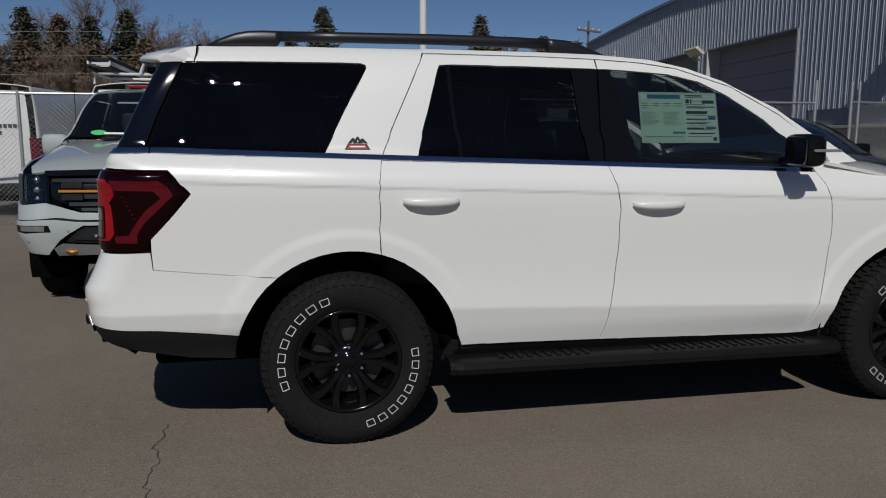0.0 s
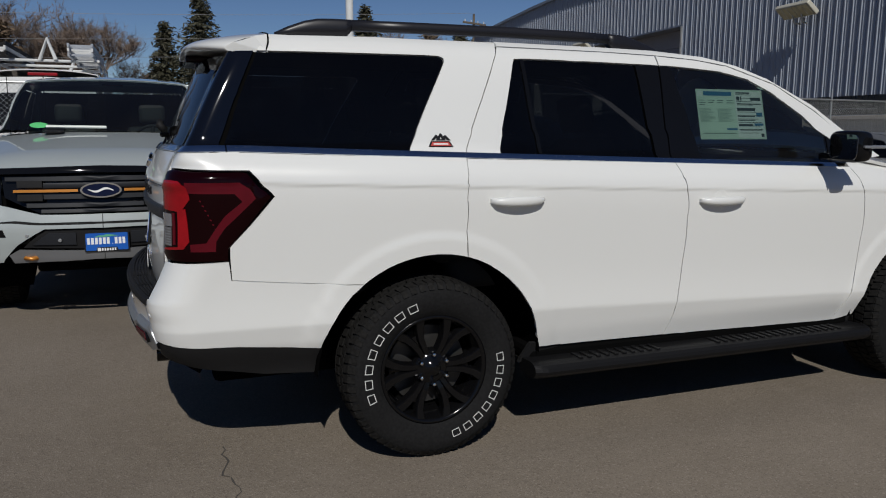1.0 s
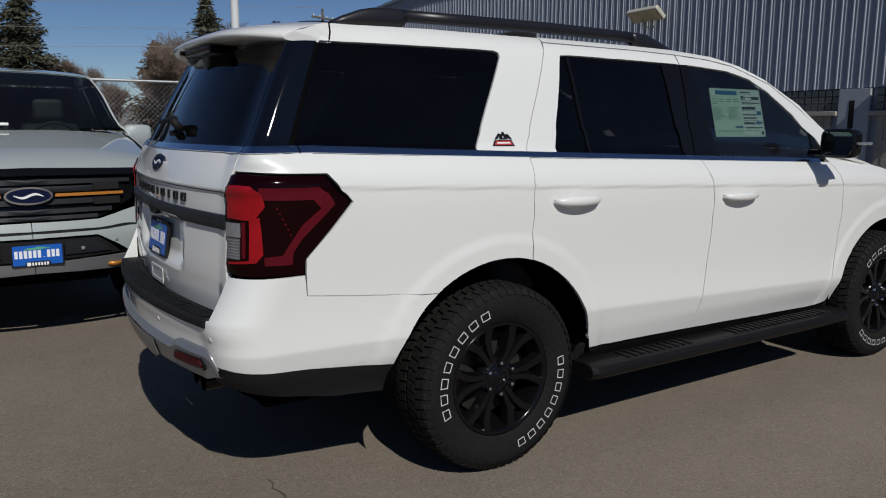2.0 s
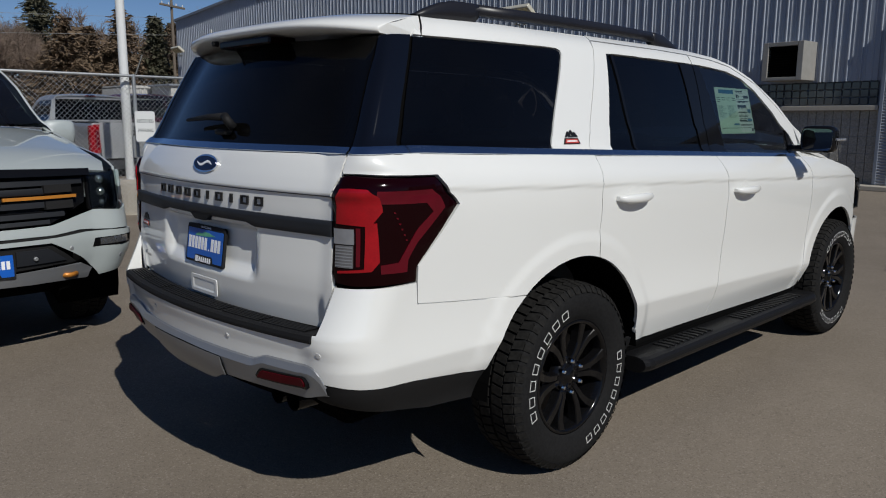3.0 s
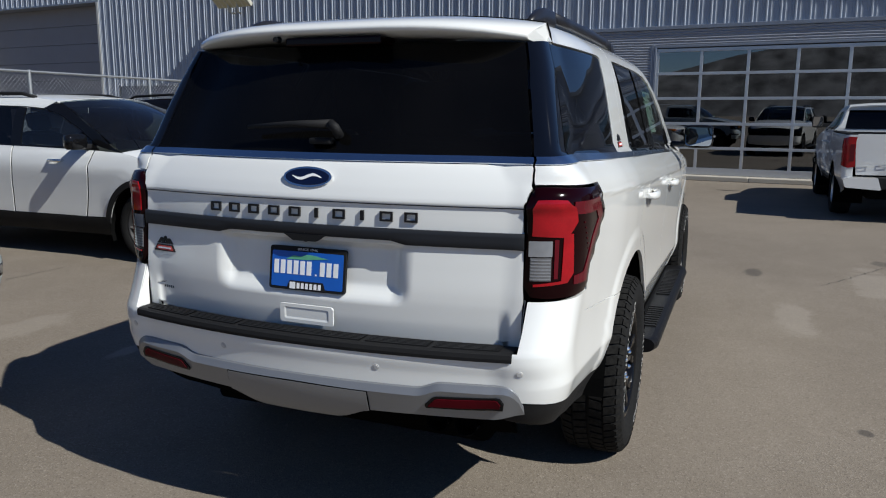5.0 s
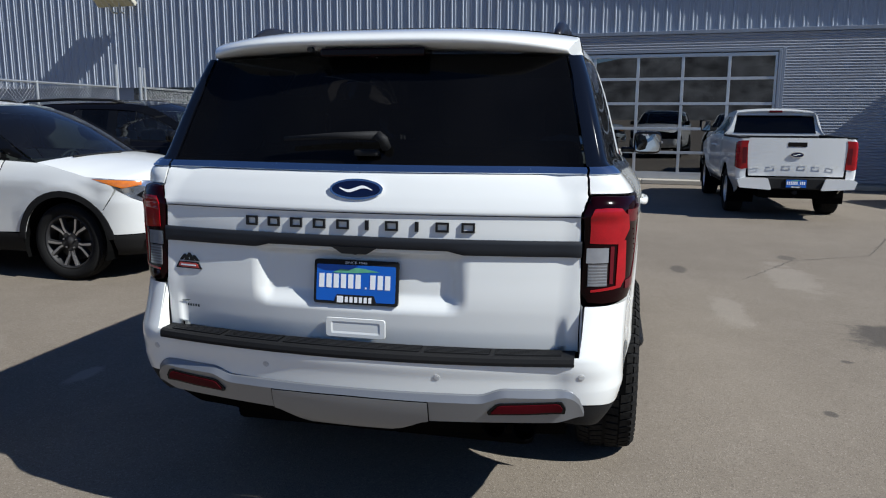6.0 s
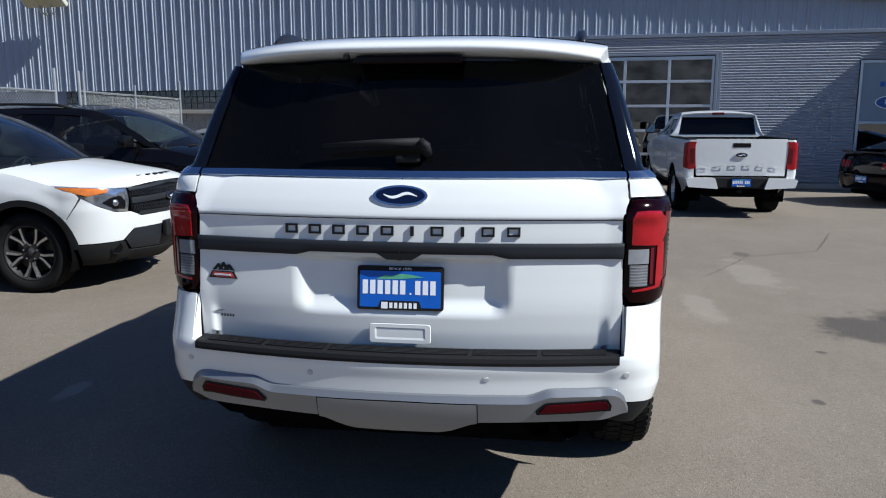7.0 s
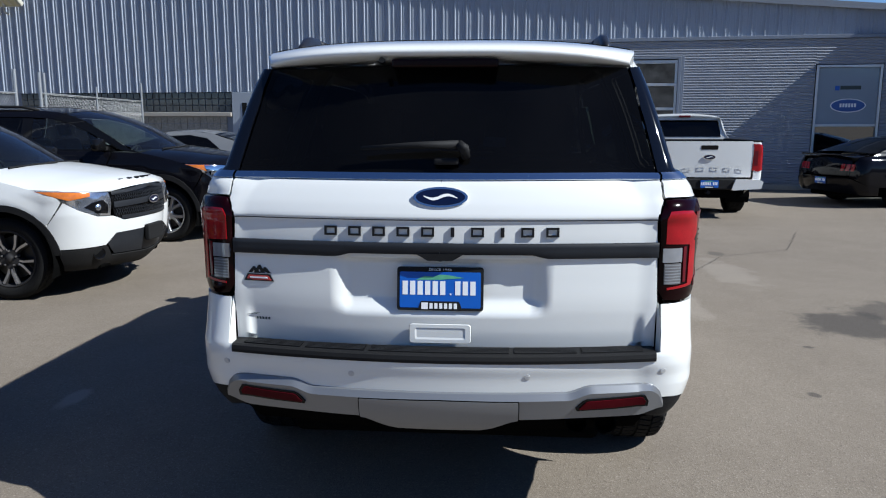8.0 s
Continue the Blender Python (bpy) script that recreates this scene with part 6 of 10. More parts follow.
for s in (-1, 1):
    patch("bumper_valance", bumper, [("r", 0.74, 0.545), ("r", 0.76, 0.622), ("r", 0.84, 0.616), ("r", 0.90, 0.604), (-0.88, 0.590), (-0.70, 0.572), (-0.518, 0.550), (-0.525, 0.43), (-0.75, 0.44), (-0.98, 0.468)], BP, suv, s, du=0.08, dz=0.03, off=-0.003, gap=0, label="black lower bumper edge")
    patch("reflector", bumper, [("r", 0.738, 0.611), ("r", 0.741, 0.622), ("r", 0.732, 0.634), ("r", 0.722, 0.636), ("r", 0.532, 0.628), ("r", 0.520, 0.624), ("r", 0.498, 0.604), ("r", 0.500, 0.600), ("r", 0.62, 0.604)], M["reflector_red"], suv, s, off=0.030, th=0.02, gap=0, du=0.1, dz=0.05)
    patch("reflector_frame", bumper, [("r", 0.748, 0.604), ("r", 0.751, 0.622), ("r", 0.740, 0.641), ("r", 0.726, 0.643), ("r", 0.526, 0.635), ("r", 0.513, 0.630), ("r", 0.486, 0.604), ("r", 0.490, 0.594), ("r", 0.62, 0.597)], M["black_gloss"], suv, s, off=0.0265, th=0.02, gap=0, du=0.1, dz=0.05)
    for yy in (0.315, 0.80):
        u = bumper.end_u(yy, 0.712 if yy < 0.5 else 0.725)
        zz = 0.712 if yy < 0.5 else 0.725
        c, nn = bumper.at(u, zz), bumper.normal(u, zz)
        c.y, nn.y = c.y * s, nn.y * s
        bm = bmesh.new()
        mm = Matrix.Translation(c) @ nn.to_track_quat("Z", "Y").to_matrix().to_4x4()
        for r0, z0 in ((0.0115, 0.0015), (0.0075, 0.0025)):
            prism(bm, [(r0 * math.cos(t), r0 * math.sin(t)) for t in (2 * math.pi * k / 18 for k in range(18))], -0.004, z0, mm)
        part("parking_sensor", bm, M["sensor_white"], suv)
# satin plate along the bottom of the bumper: a sky-facing lip, an upright face and a lip that turns under
def skid_section(y):
    a = abs(y)
    e = 1 - step(0.70, 0.812, a)
    r = 1 - math.sqrt(max(0.0, 1 - (max(0.0, a - 0.745) / 0.067) ** 2))
    zt = 0.652 + 0.024 * step(0.455, 0.545, a) - 0.085 * r
    zb = 0.552 + 0.004 * step(0.2, 0.6, a) + 0.018 * step(0.70, 0.812, a)
    lip = 0.020
    for z, o in ((zt + 0.005, -0.006), (zt, 0.004 + 0.005 * e), (max(zt - lip, zb + 0.008), 0.007 + 0.0185 * e), (zb + 0.007, 0.006 + 0.0165 * e), (zb, -0.004), (zb - 0.004, -0.06)):
        u = bumper.end_u(a, z)
        q = bumper.at(u, z) + bumper.normal(u, z) * o
        yield Vector((q.x, math.copysign(q.y, y), q.z))


bm = bmesh.new()
cols = [[bm.verts.new(v) for v in skid_section(-0.811 + 1.622 * k / 110)] for k in range(111)]
for a, b in zip(cols, cols[1:]):
    for r in range(5):
        bm.faces.new((a[r], a[r + 1], b[r + 1], b[r])).smooth = True
    for r in range(1, 5):
        bm.edges.get((a[r], b[r])).smooth = False
bmesh.ops.recalc_face_normals(bm, faces=bm.faces[:])
part("skid_plate", bm, M["silver_trim"], suv, "satin silver lower bumper plate")
patch("skid_plate_centre", bumper, [("r", 0, 0.520), ("r", 0.15, 0.521), ("r", 0.19, 0.530), ("r", 0.262, 0.556), ("r", 0.283, 0.560), ("r", 0.283, 0.628), ("r", 0, 0.631)], M["silver_trim"], suv, whole=True, off=0.0285, th=0.024, gap=0, du=0.04, dz=0.02)
for s in (-1, 1):
    patch("plate_joint", bumper, [("r", 0.2835, 0.556), ("r", 0.2835, 0.632), ("r", 0.2865, 0.632), ("r", 0.2865, 0.556)], M["dark"], suv, s, off=0.0262, th=0.006, gap=0, du=0.1, dz=0.05)
patch("plate_joint", bumper, [("r", 0, 0.6315), ("r", 0.286, 0.6285), ("r", 0.286, 0.6315), ("r", 0, 0.6345)], M["dark"], suv, whole=True, off=0.0268, th=0.006, gap=0, du=0.04, dz=0.05)
# near-black sheet added below the bumper, shade put into its colour
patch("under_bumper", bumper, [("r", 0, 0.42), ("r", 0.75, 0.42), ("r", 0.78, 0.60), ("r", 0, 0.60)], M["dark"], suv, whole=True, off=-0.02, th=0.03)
for s in (-1, 1):
    bm = bmesh.new()
    n = 10
    prev = None
    for k in range(n + 1):
        z = 0.770 + (0.955 - 0.770) * k / n
        o_ = bumper.at(bumper.end_u(0.792, z), z)
        pair = [bm.verts.new((o_.x + 0.003, s * 0.793, z)), bm.verts.new((max(o_.x + 0.02, -1.135), s * 0.786, z))]
        if prev:
            bm.faces.new((prev[0], prev[1], pair[1], pair[0])).smooth = True
        prev = pair
    part("bumper_wing", bm, PW, suv)
# ribbed step pad
bm = bmesh.new()
def pad_x(y, f):
    g = abs(y) / 0.775
    return (-1.188 + 0.07 * g * g) * (1 - f) + (-1.308 + 0.088 * g * g) * f
for y0, y1 in ((-0.775, 0.775),):
    rows_ = []
    for f, z in ((0.0, 0.790), (0.10, 0.795), (0.85, 0.795), (0.97, 0.790), (1.0, 0.776), (0.98, 0.764)):
        rows_.append([bm.verts.new((pad_x(y0 + (y1 - y0) * k / 30, f), y0 + (y1 - y0) * k / 30, z)) for k in range(31)])
    for a, b in zip(rows_, rows_[1:]):
        for k in range(30):
            bm.faces.new((a[k], a[k + 1], b[k + 1], b[k]))
    for e_ in (0, 30):
        bm.faces.new([r[e_] for r in rows_])
bmesh.ops.recalc_face_normals(bm, faces=bm.faces[:])
pad = part("step_pad", bm, BP, suv, "black ribbed step pad")
for f0 in (0.22, 0.34, 0.46, 0.58, 0.70):
    for y0, y1 in ((-0.73, -0.51), (-0.49, -0.27), (-0.25, 0.25), (0.27, 0.49), (0.51, 0.73)):
        bm = bmesh.new()
        n = 8
        lo, hi = [], []
        for k in range(n + 1):
            y = y0 + (y1 - y0) * k / n
            for lst, df, z in ((lo, 0.0, 0.795), (hi, 0.0, 0.8000)):
                lst.append((bm.verts.new((pad_x(y, f0), y, z)), bm.verts.new((pad_x(y, f0 + 0.07), y, z))))
        for k in range(n):
            bm.faces.new((hi[k][0], hi[k + 1][0], hi[k + 1][1], hi[k][1]))
            bm.faces.new((lo[k][1], hi[k][1], hi[k + 1][1], lo[k + 1][1]))
            bm.faces.new((lo[k][0], lo[k + 1][0], hi[k + 1][0], hi[k][0]))
        part("pad_rib", bm, BP, pad)

# running boards
for s in (-1, 1):
    bm = bmesh.new()
    sec = [(0.90, 0.398), (1.02, 0.404), (1.045, 0.402), (1.066, 0.395), (1.080, 0.382), (1.085, 0.366), (1.080, 0.350), (1.066, 0.336), (1.045, 0.328), (1.02, 0.325), (0.90, 0.335)]
    rings = []
    for x, k in ((0.47, 0.90), (0.50, 0.97), (0.53, 1.0), (2.56, 1.0), (2.60, 0.97), (2.63, 0.90)):
        rings.append([bm.verts.new((x, s * (0.90 + (y - 0.90) * (k if x < 0.53 or x > 2.56 else 1.0)), z - 0.012 * (x - 0.5) / 2)) for y, z in sec])
    for a, b in zip(rings, rings[1:]):
        for k in range(len(sec)):
            bm.faces.new((a[k], a[(k + 1) % len(sec)], b[(k + 1) % len(sec)], b[k]))
    bm.faces.new(rings[0])
    bm.faces.new(rings[-1])
    bmesh.ops.recalc_face_normals(bm, faces=bm.faces[:])
    rb = part("running_board", bm, M["board_black"], suv, "black ribbed running board")
    for a, b in ((0.72, 1.22), (1.55, 2.42)):
        x = a
        while x < b:
            bm = bmesh.new()
            z = 0.405 - 0.012 * (x - 0.5) / 2
            y0, y1 = sorted((s * 0.955, s * 1.045))
            box(bm, x, x + 0.022, y0, y1, z - 0.004, z + 0.006, 0.003, seg=1)
            part("tread_rib", bm, M["board_black"], rb)
            x += 0.050
    for x in (0.75, 1.5, 2.3):
        bm = bmesh.new()
        box(bm, x - 0.03, x + 0.03, min(s * 0.6, s * 0.95), max(s * 0.6, s * 0.95), 0.33, 0.37)
        part("board_bracket", bm, M["dark"], rb)

# roof rails: a slim bar between two long feet, with daylight under the bar
def sweep(bm, rows, s):
    """rows of (x, y, z low, z high, half width): a rounded bar along the roof edge."""
    rings = []
    for x, y, z0, z1, w in rows:
        h = z1 - z0
        r = min(0.012, h * 0.4)
        rings.append([bm.verts.new((x, s * (y + a), z)) for a, z in ((-w, z0), (w, z0), (w * 1.05, z0 + h * 0.5), (w * 0.95, z1 - r), (w * 0.5, z1), (-w * 0.5, z1), (-w * 0.95, z1 - r), (-w * 1.05, z0 + h * 0.5))])
    for a, b in zip(rings, rings[1:]):
        for k in range(8):
            bm.faces.new((a[k], a[(k + 1) % 8], b[(k + 1) % 8], b[k])).smooth = k > 0
    bm.faces.new(rings[0])
    bm.faces.new(rings[-1])


for s in (-1, 1):
    bm = bmesh.new()
    sweep(bm, [(-0.31, 0.646, 1.933, 1.980, 0.021), (0.0, 0.648, 1.936, 1.984, 0.021), (0.5, 0.648, 1.938, 1.988, 0.021), (0.9, 0.647, 1.935, 1.985, 0.021), (1.09, 0.645, 1.930, 1.980, 0.021)], s)
    bmesh.ops.recalc_face_normals(bm, faces=bm.faces[:])
    rail = part("roof_rail", bm, M["rail_black"], suv, "charcoal roof rail")
    for rows in ([(-0.63, 0.640, 1.900, 1.912, 0.010), (-0.57, 0.642, 1.900, 1.940, 0.018), (-0.50, 0.644, 1.900, 1.966, 0.021), (-0.44, 0.645, 1.900, 1.978, 0.022), (-0.37, 0.646, 1.900, 1.981, 0.022), (-0.315, 0.646, 1.902, 1.981, 0.022), (-0.285, 0.646, 1.935, 1.981, 0.021)],
                 [(1.06, 0.645, 1.935, 1.981, 0.021), (1.10, 0.645, 1.895, 1.981, 0.022), (1.17, 0.644, 1.890, 1.976, 0.022), (1.26, 0.642, 1.885, 1.952, 0.020), (1.35, 0.640, 1.882, 1.922, 0.016), (1.41, 0.638, 1.880, 1.900, 0.010)]):
        bm = bmesh.new()
        sweep(bm, rows, s)
        bmesh.ops.recalc_face_normals(bm, faces=bm.faces[:])
        part("rail_foot", bm, M["rail_black"], rail)

# door mirrors
for s in (-1, 1):
    bm = bmesh.new()
    r = bmesh.ops.create_icosphere(bm, subdivisions=3, radius=1.0)
    for v in bm.verts:
        c = v.co
        q = Vector((math.copysign(abs(c.x) ** 0.55, c.x), math.copysign(abs(c.y) ** 0.42, c.y), math.copysign(abs(c.z) ** 0.42, c.z)))
        v.co = Vector((2.265 + q.x * (0.080 if c.x > 0 else 0.045), s * (1.122 + q.y * 0.102), 1.412 + q.z * 0.083))
    for f in bm.faces:
        f.smooth = True
    mir = part("door_mirror", bm, M["black_gloss"], suv, "gloss black door mirror")
    bm = bmesh.new()
    prism(bm, rounded([(-0.090, -0.066), (0.090, -0.066), (0.094, 0.062), (-0.086, 0.066)], 0.03), 0.0, 0.006, Matrix.Translation((2.226, s * 1.124, 1.412)) @ Euler((0, 0, radians(4 * s))).to_matrix().to_4x4() @ REAR_UP)
    part("mirror_glass", bm, M["mirror"], mir)
    bm = bmesh.new()
    y0, y1 = sorted((s * 0.93, s * 1.06))
    box(bm, 2.26, 2.34, y0, y1, 1.335, 1.375, 0.012)
    part("mirror_arm", bm, M["black_gloss"], mir)
    bm = bmesh.new()
    y0, y1 = sorted((s * 1.10, s * 1.236))
    box(bm, 2.25, 2.40, y0, y1, 1.405, 1.420, 0.004)
    part("turn_lamp", bm, M["lens_clear"], mir)

# exhaust tips, underbody, axle; bores and underside near-black for their shade
for y in (-0.503, -0.608):
    bm = bmesh.new()
    tube(bm, [(-0.60, y, 0.49), (-0.95, y, 0.512), (-1.185, y, 0.512)], 0.042, 18, cap=False)
    tip = part("exhaust_tip", bm, M["black_gloss"], suv, smooth=True)
    bm = bmesh.new()
    lathe(bm, [(0.0, -0.06), (0.036, -0.06), (0.038, 0.0), (0.042, 0.0)], 18, Matrix.Translation((-1.184, y, 0.512)) @ Euler((0, 0, radians(90))).to_matrix().to_4x4())
    part("bore", bm, M["dark"], tip)
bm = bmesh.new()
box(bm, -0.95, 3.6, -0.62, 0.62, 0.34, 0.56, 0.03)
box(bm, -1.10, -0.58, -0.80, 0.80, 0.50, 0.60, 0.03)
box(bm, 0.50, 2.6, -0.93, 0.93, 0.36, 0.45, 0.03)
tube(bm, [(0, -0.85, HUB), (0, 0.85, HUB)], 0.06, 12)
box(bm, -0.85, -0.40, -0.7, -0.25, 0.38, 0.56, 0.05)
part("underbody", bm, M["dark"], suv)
# cabin
bm = bmesh.new()
box(bm, -1.02, 2.5, -0.54, 0.54, 0.565, 0.60)
part("cabin_floor", bm, M["interior"], suv)
for s in (-1, 1):
    patch("door_lining", body, [(-0.85, 1.02), (2.5, 1.00), (2.5, 1.29), (-0.85, 1.40)], M["interior"], suv, s, off=-0.07, th=0.004, du=0.4, dz=0.2)
for x, ys in ((1.45, (-0.42, 0.42)), (0.45, (-0.42, 0.0, 0.42)), (-0.45, (-0.36, 0.36))):
    for y in ys:
        seat(suv, x, y, 0.82)
bm = bmesh.new()
box(bm, 2.05, 2.62, -0.80, 0.80, 1.08, 1.33, 0.08)
part("dashboard", bm, M["interior"], suv, smooth=True)
steering(suv, 1.98, 0.40, 1.20)
bm = bmesh.new()
box(bm, -0.7, 1.6, -0.66, 0.66, 1.858, 1.868)
part("headliner", bm, M["interior"], suv)

# window price sheet
def glass_map(z0, x0):
    def f(sx, tz, d):
        o, a, b = (body.at(body.side_u(x0 + p, z0 + q), z0 + q) for p, q in ((0, 0), (0.445, 0), (0, 0.262)))
        n = body.normal(body.side_u(x0 + 0.22, z0 + 0.13), z0 + 0.13)
        p = o + (a - o) * (sx / 0.445) + (b - o) * (tz / 0.262) - n * (0.020 - d)
        return Vector((p.x, -p.y, p.z))
    return f


def sheet(parent, name, mapper, a, b, c, d, depth, mat):
    bm = bmesh.new()
    vs = [bm.verts.new(mapper(p, q, depth)) for p, q in ((a, c), (b, c), (b, d), (a, d))]
    lo = [bm.verts.new(mapper(p, q, depth - 0.0004)) for p, q in ((a, c), (b, c), (b, d), (a, d))]
    bm.faces.new(vs)
    bm.faces.new(lo[::-1])
    for k in range(4):
        bm.faces.new((lo[k], lo[(k + 1) % 4], vs[(k + 1) % 4], vs[k]))
    return part(name, bm, mat, parent)


ps = thing("price_sheet", "printed price sheet stuck inside the side window", "paper sheet")
gm = glass_map(1.452, 1.520)
sheet(ps, "paper", gm, 0.0, 0.445, 0.0, 0.262, 0.001, M["paper"])
sheet(ps, "paper_panel", gm, 0.255, 0.437, 0.008, 0.252, 0.0016, M["paper_white"])
sheet(ps, "print_header", gm, 0.048, 0.235, 0.228, 0.250, 0.0016, M["ink_blue"])
sheet(ps, "print_mark", gm, 0.008, 0.040, 0.226, 0.252, 0.0016, M["paper_white"])
rng = random.Random(3)
for k in range(9):
    sheet(ps, "print_line", gm, 0.012 + 0.062 * (k % 4), 0.012 + 0.062 * (k % 4) + rng.uniform(0.035, 0.052), 0.208 - 0.012 * (k // 4) - 0.006, 0.208 - 0.012 * (k // 4) - 0.003, 0.0016, M["ink_dark"])
for x0, x1, z0, z1, mt in ((0.262, 0.36, 0.242, 0.249, "ink_dark"), (0.265, 0.285, 0.205, 0.226, "ink_dark"), (0.292, 0.300, 0.205, 0.226, "ink_dark"), (0.36, 0.43, 0.205, 0.222, "ink_dark"), (0.265, 0.43, 0.184, 0.190, "ink_dark"),
                           (0.262, 0.385, 0.150, 0.166, "ink_dark"), (0.39, 0.432, 0.120, 0.142, "ink_blue"), (0.262, 0.38, 0.118, 0.123, "ink_dark"), (0.262, 0.38, 0.098, 0.103, "ink_dark"), (0.262, 0.36, 0.070, 0.080, "ink_dark"),
                           (0.37, 0.432, 0.072, 0.084, "ink_blue"), (0.18, 0.25, 0.048, 0.058, "ink_blue"), (0.27, 0.42, 0.046, 0.051, "ink_dark"), (0.02, 0.24, 0.03, 0.033, "ink_dark"), (0.41, 0.43, 0.012, 0.03, "ink_dark")):
    sheet(ps, "print_line", gm, x0, x1, z0, z1, 0.0020, M[mt])


for k in range(34):
    z0 = 0.165 - 0.0042 * (k // 2) - 0.006
    x0 = 0.012 + 0.118 * (k % 2)
    sheet(ps, "print_line", gm, x0, x0 + rng.uniform(0.05, 0.105), z0, z0 + 0.0016, 0.0016, M["ink_grey"])
for k in range(12):
    z0 = 0.235 - 0.0185 * k
    sheet(ps, "print_line", gm, 0.262, 0.262 + rng.uniform(0.08, 0.165), z0, z0 + 0.0026, 0.0021, M["ink_dark"])


def trim_badge(parent, mapper, name="trim_badge"):
    """A small mountain badge: dark peaks over a red bar."""
    def poly(nm, pts, d0, d1, mt):
        bm = bmesh.new()
        lo = [bm.verts.new(mapper(p, q, d0)) for p, q in pts]
        hi = [bm.verts.new(mapper(p, q, d1)) for p, q in pts]
        bm.faces.new(hi)
        for k in range(len(pts)):
            bm.faces.new((lo[k], lo[(k + 1) % len(pts)], hi[(k + 1) % len(pts)], hi[k]))
        bmesh.ops.recalc_face_normals(bm, faces=bm.faces[:])
        return part(nm, bm, mt, parent)
    poly(name, [(-0.060, 0.0), (0.060, 0.0), (0.044, 0.026), (-0.046, 0.026)], 0, 0.004, M["letter_black"])
    poly(name + "_bar", [(-0.050, 0.004), (0.050, 0.004), (0.038, 0.022), (-0.040, 0.022)], 0.002, 0.0052, M["sticker_red"])
    poly(name + "_print", [(-0.036, 0.010), (0.036, 0.010), (0.034, 0.016), (-0.034, 0.016)], 0.002, 0.0058, M["plate_white"])
    for cx, h in ((-0.020, 0.054), (0.002, 0.060), (0.024, 0.052)):
        poly(name + "_peak", [(cx - 0.024, 0.030), (cx - 0.010, 0.030), (cx, h - 0.014), (cx + 0.010, 0.030), (cx + 0.024, 0.030), (cx + 0.003, h), (cx - 0.003, h)], 0, 0.004, M["letter_black"])


def side_map(x0, z0):
    def f(sx, tz, d):
        x, z = x0 + sx, z0 + tz
        u = body.side_u(x, z)
        p = body.at(u, z) + body.normal(u, z) * d
        return Vector((p.x, -p.y, p.z))
    return f


trim_badge(suv, side_map(0.052, 1.416))
tm = tail_map(1.018)
trim_badge(suv, lambda s_, t_, d_: tm(s_ - 0.685, t_, d_))
tm2 = tail_map(0.86)
bm = bmesh.new()
for k in range(6):
    a, b = -0.715 + k * 0.012, -0.707 + k * 0.012
    bm.faces.new([bm.verts.new(tm2(p, q, 0.0012)) for p, q in ((a, 0.010), (b, 0.010), (b, 0.020), (a, 0.020))])
bm.faces.new([bm.verts.new(tm2(p, q, 0.0012)) for p, q in ((-0.74, 0.028), (-0.70, 0.030), (-0.685, 0.036), (-0.71, 0.034))])
part("dealer_decal", bm, M["ink_dark"], suv)

for x in (0.0, 3.112):
    for s in (-1, 1):
        wheel("wheel", suv, x - (0.012 if x == 0 else 0), s * 0.884, TR, 0.265, 0.250, "black", "block", s, letters=[(203, 104, 8), (12, -78, 8)] if s < 0 else [(77, -23, 8), (168, 258, 8)], spin=0 if x == 0 else 64)

# ---- the other vehicles ----
def liner(parent, shell, cx, r, hub, s, depth=0.42):
    bm = bmesh.new()
    A, B = [], []
    w = shell.half(cx, hub + r * 0.9)
    for x, z in arc(cx, hub, r + 0.004, 200, -20, 18):
        A.append(bm.verts.new((x, s * (w - 0.012), z)))
        B.append(bm.verts.new((x, s * (w - depth), z)))
    c = bm.verts.new((cx, s * (w - depth), hub))
    for i in range(len(A) - 1):
        bm.faces.new((A[i], B[i], B[i + 1], A[i + 1]))
        bm.faces.new((B[i], c, B[i + 1]))
    part("wheel_arch_liner", bm, M["dark"], parent)


def underside(parent, x0, x1, w, z0, z1):
    bm = bmesh.new()
    box(bm, x0, x1, -w, w, z0, z1, 0.03)
    part("underbody", bm, M["dark"], parent)


def mirror(parent, x, y, z, s, mat, w=0.20, h=0.15, d=0.10):
    bm = bmesh.new()
    bmesh.ops.create_icosphere(bm, subdivisions=2, radius=1.0)
    for v in bm.verts:
        c = v.co
        q = [math.copysign(abs(k) ** 0.42, k) for k in c]
        v.co = Vector((x + q[0] * d / 2, s * (y + w / 2 + q[1] * w / 2), z + q[2] * h / 2))
    for f in bm.faces:
        f.smooth = True
    ob = part("door_mirror", bm, mat, parent)
    bm = bmesh.new()
    y0, y1 = sorted((s * (y - 0.12), s * (y + 0.04)))
    box(bm, x - 0.03, x + 0.04, y0, y1, z - h * 0.45, z - h * 0.15, 0.01)
    part("mirror_arm", bm, M["black_plastic"], ob)
    bm = bmesh.new()
    prism(bm, rounded([(-w * 0.42, -h * 0.38), (w * 0.42, -h * 0.38), (w * 0.42, h * 0.38), (-w * 0.42, h * 0.38)], 0.02), 0, 0.004, Matrix.Translation((x - d * 0.47, s * (y + w / 2), z)) @ REAR_UP)
    part("mirror_glass", bm, M["mirror"], ob)


FRONT_UP = Euler((radians(90), 0, radians(90))).to_matrix().to_4x4()


def front_plane(x, y, z, tilt=0.0):
    return Matrix.Translation((x, y, z)) @ Euler((0, radians(tilt), 0)).to_matrix().to_4x4() @ FRONT_UP


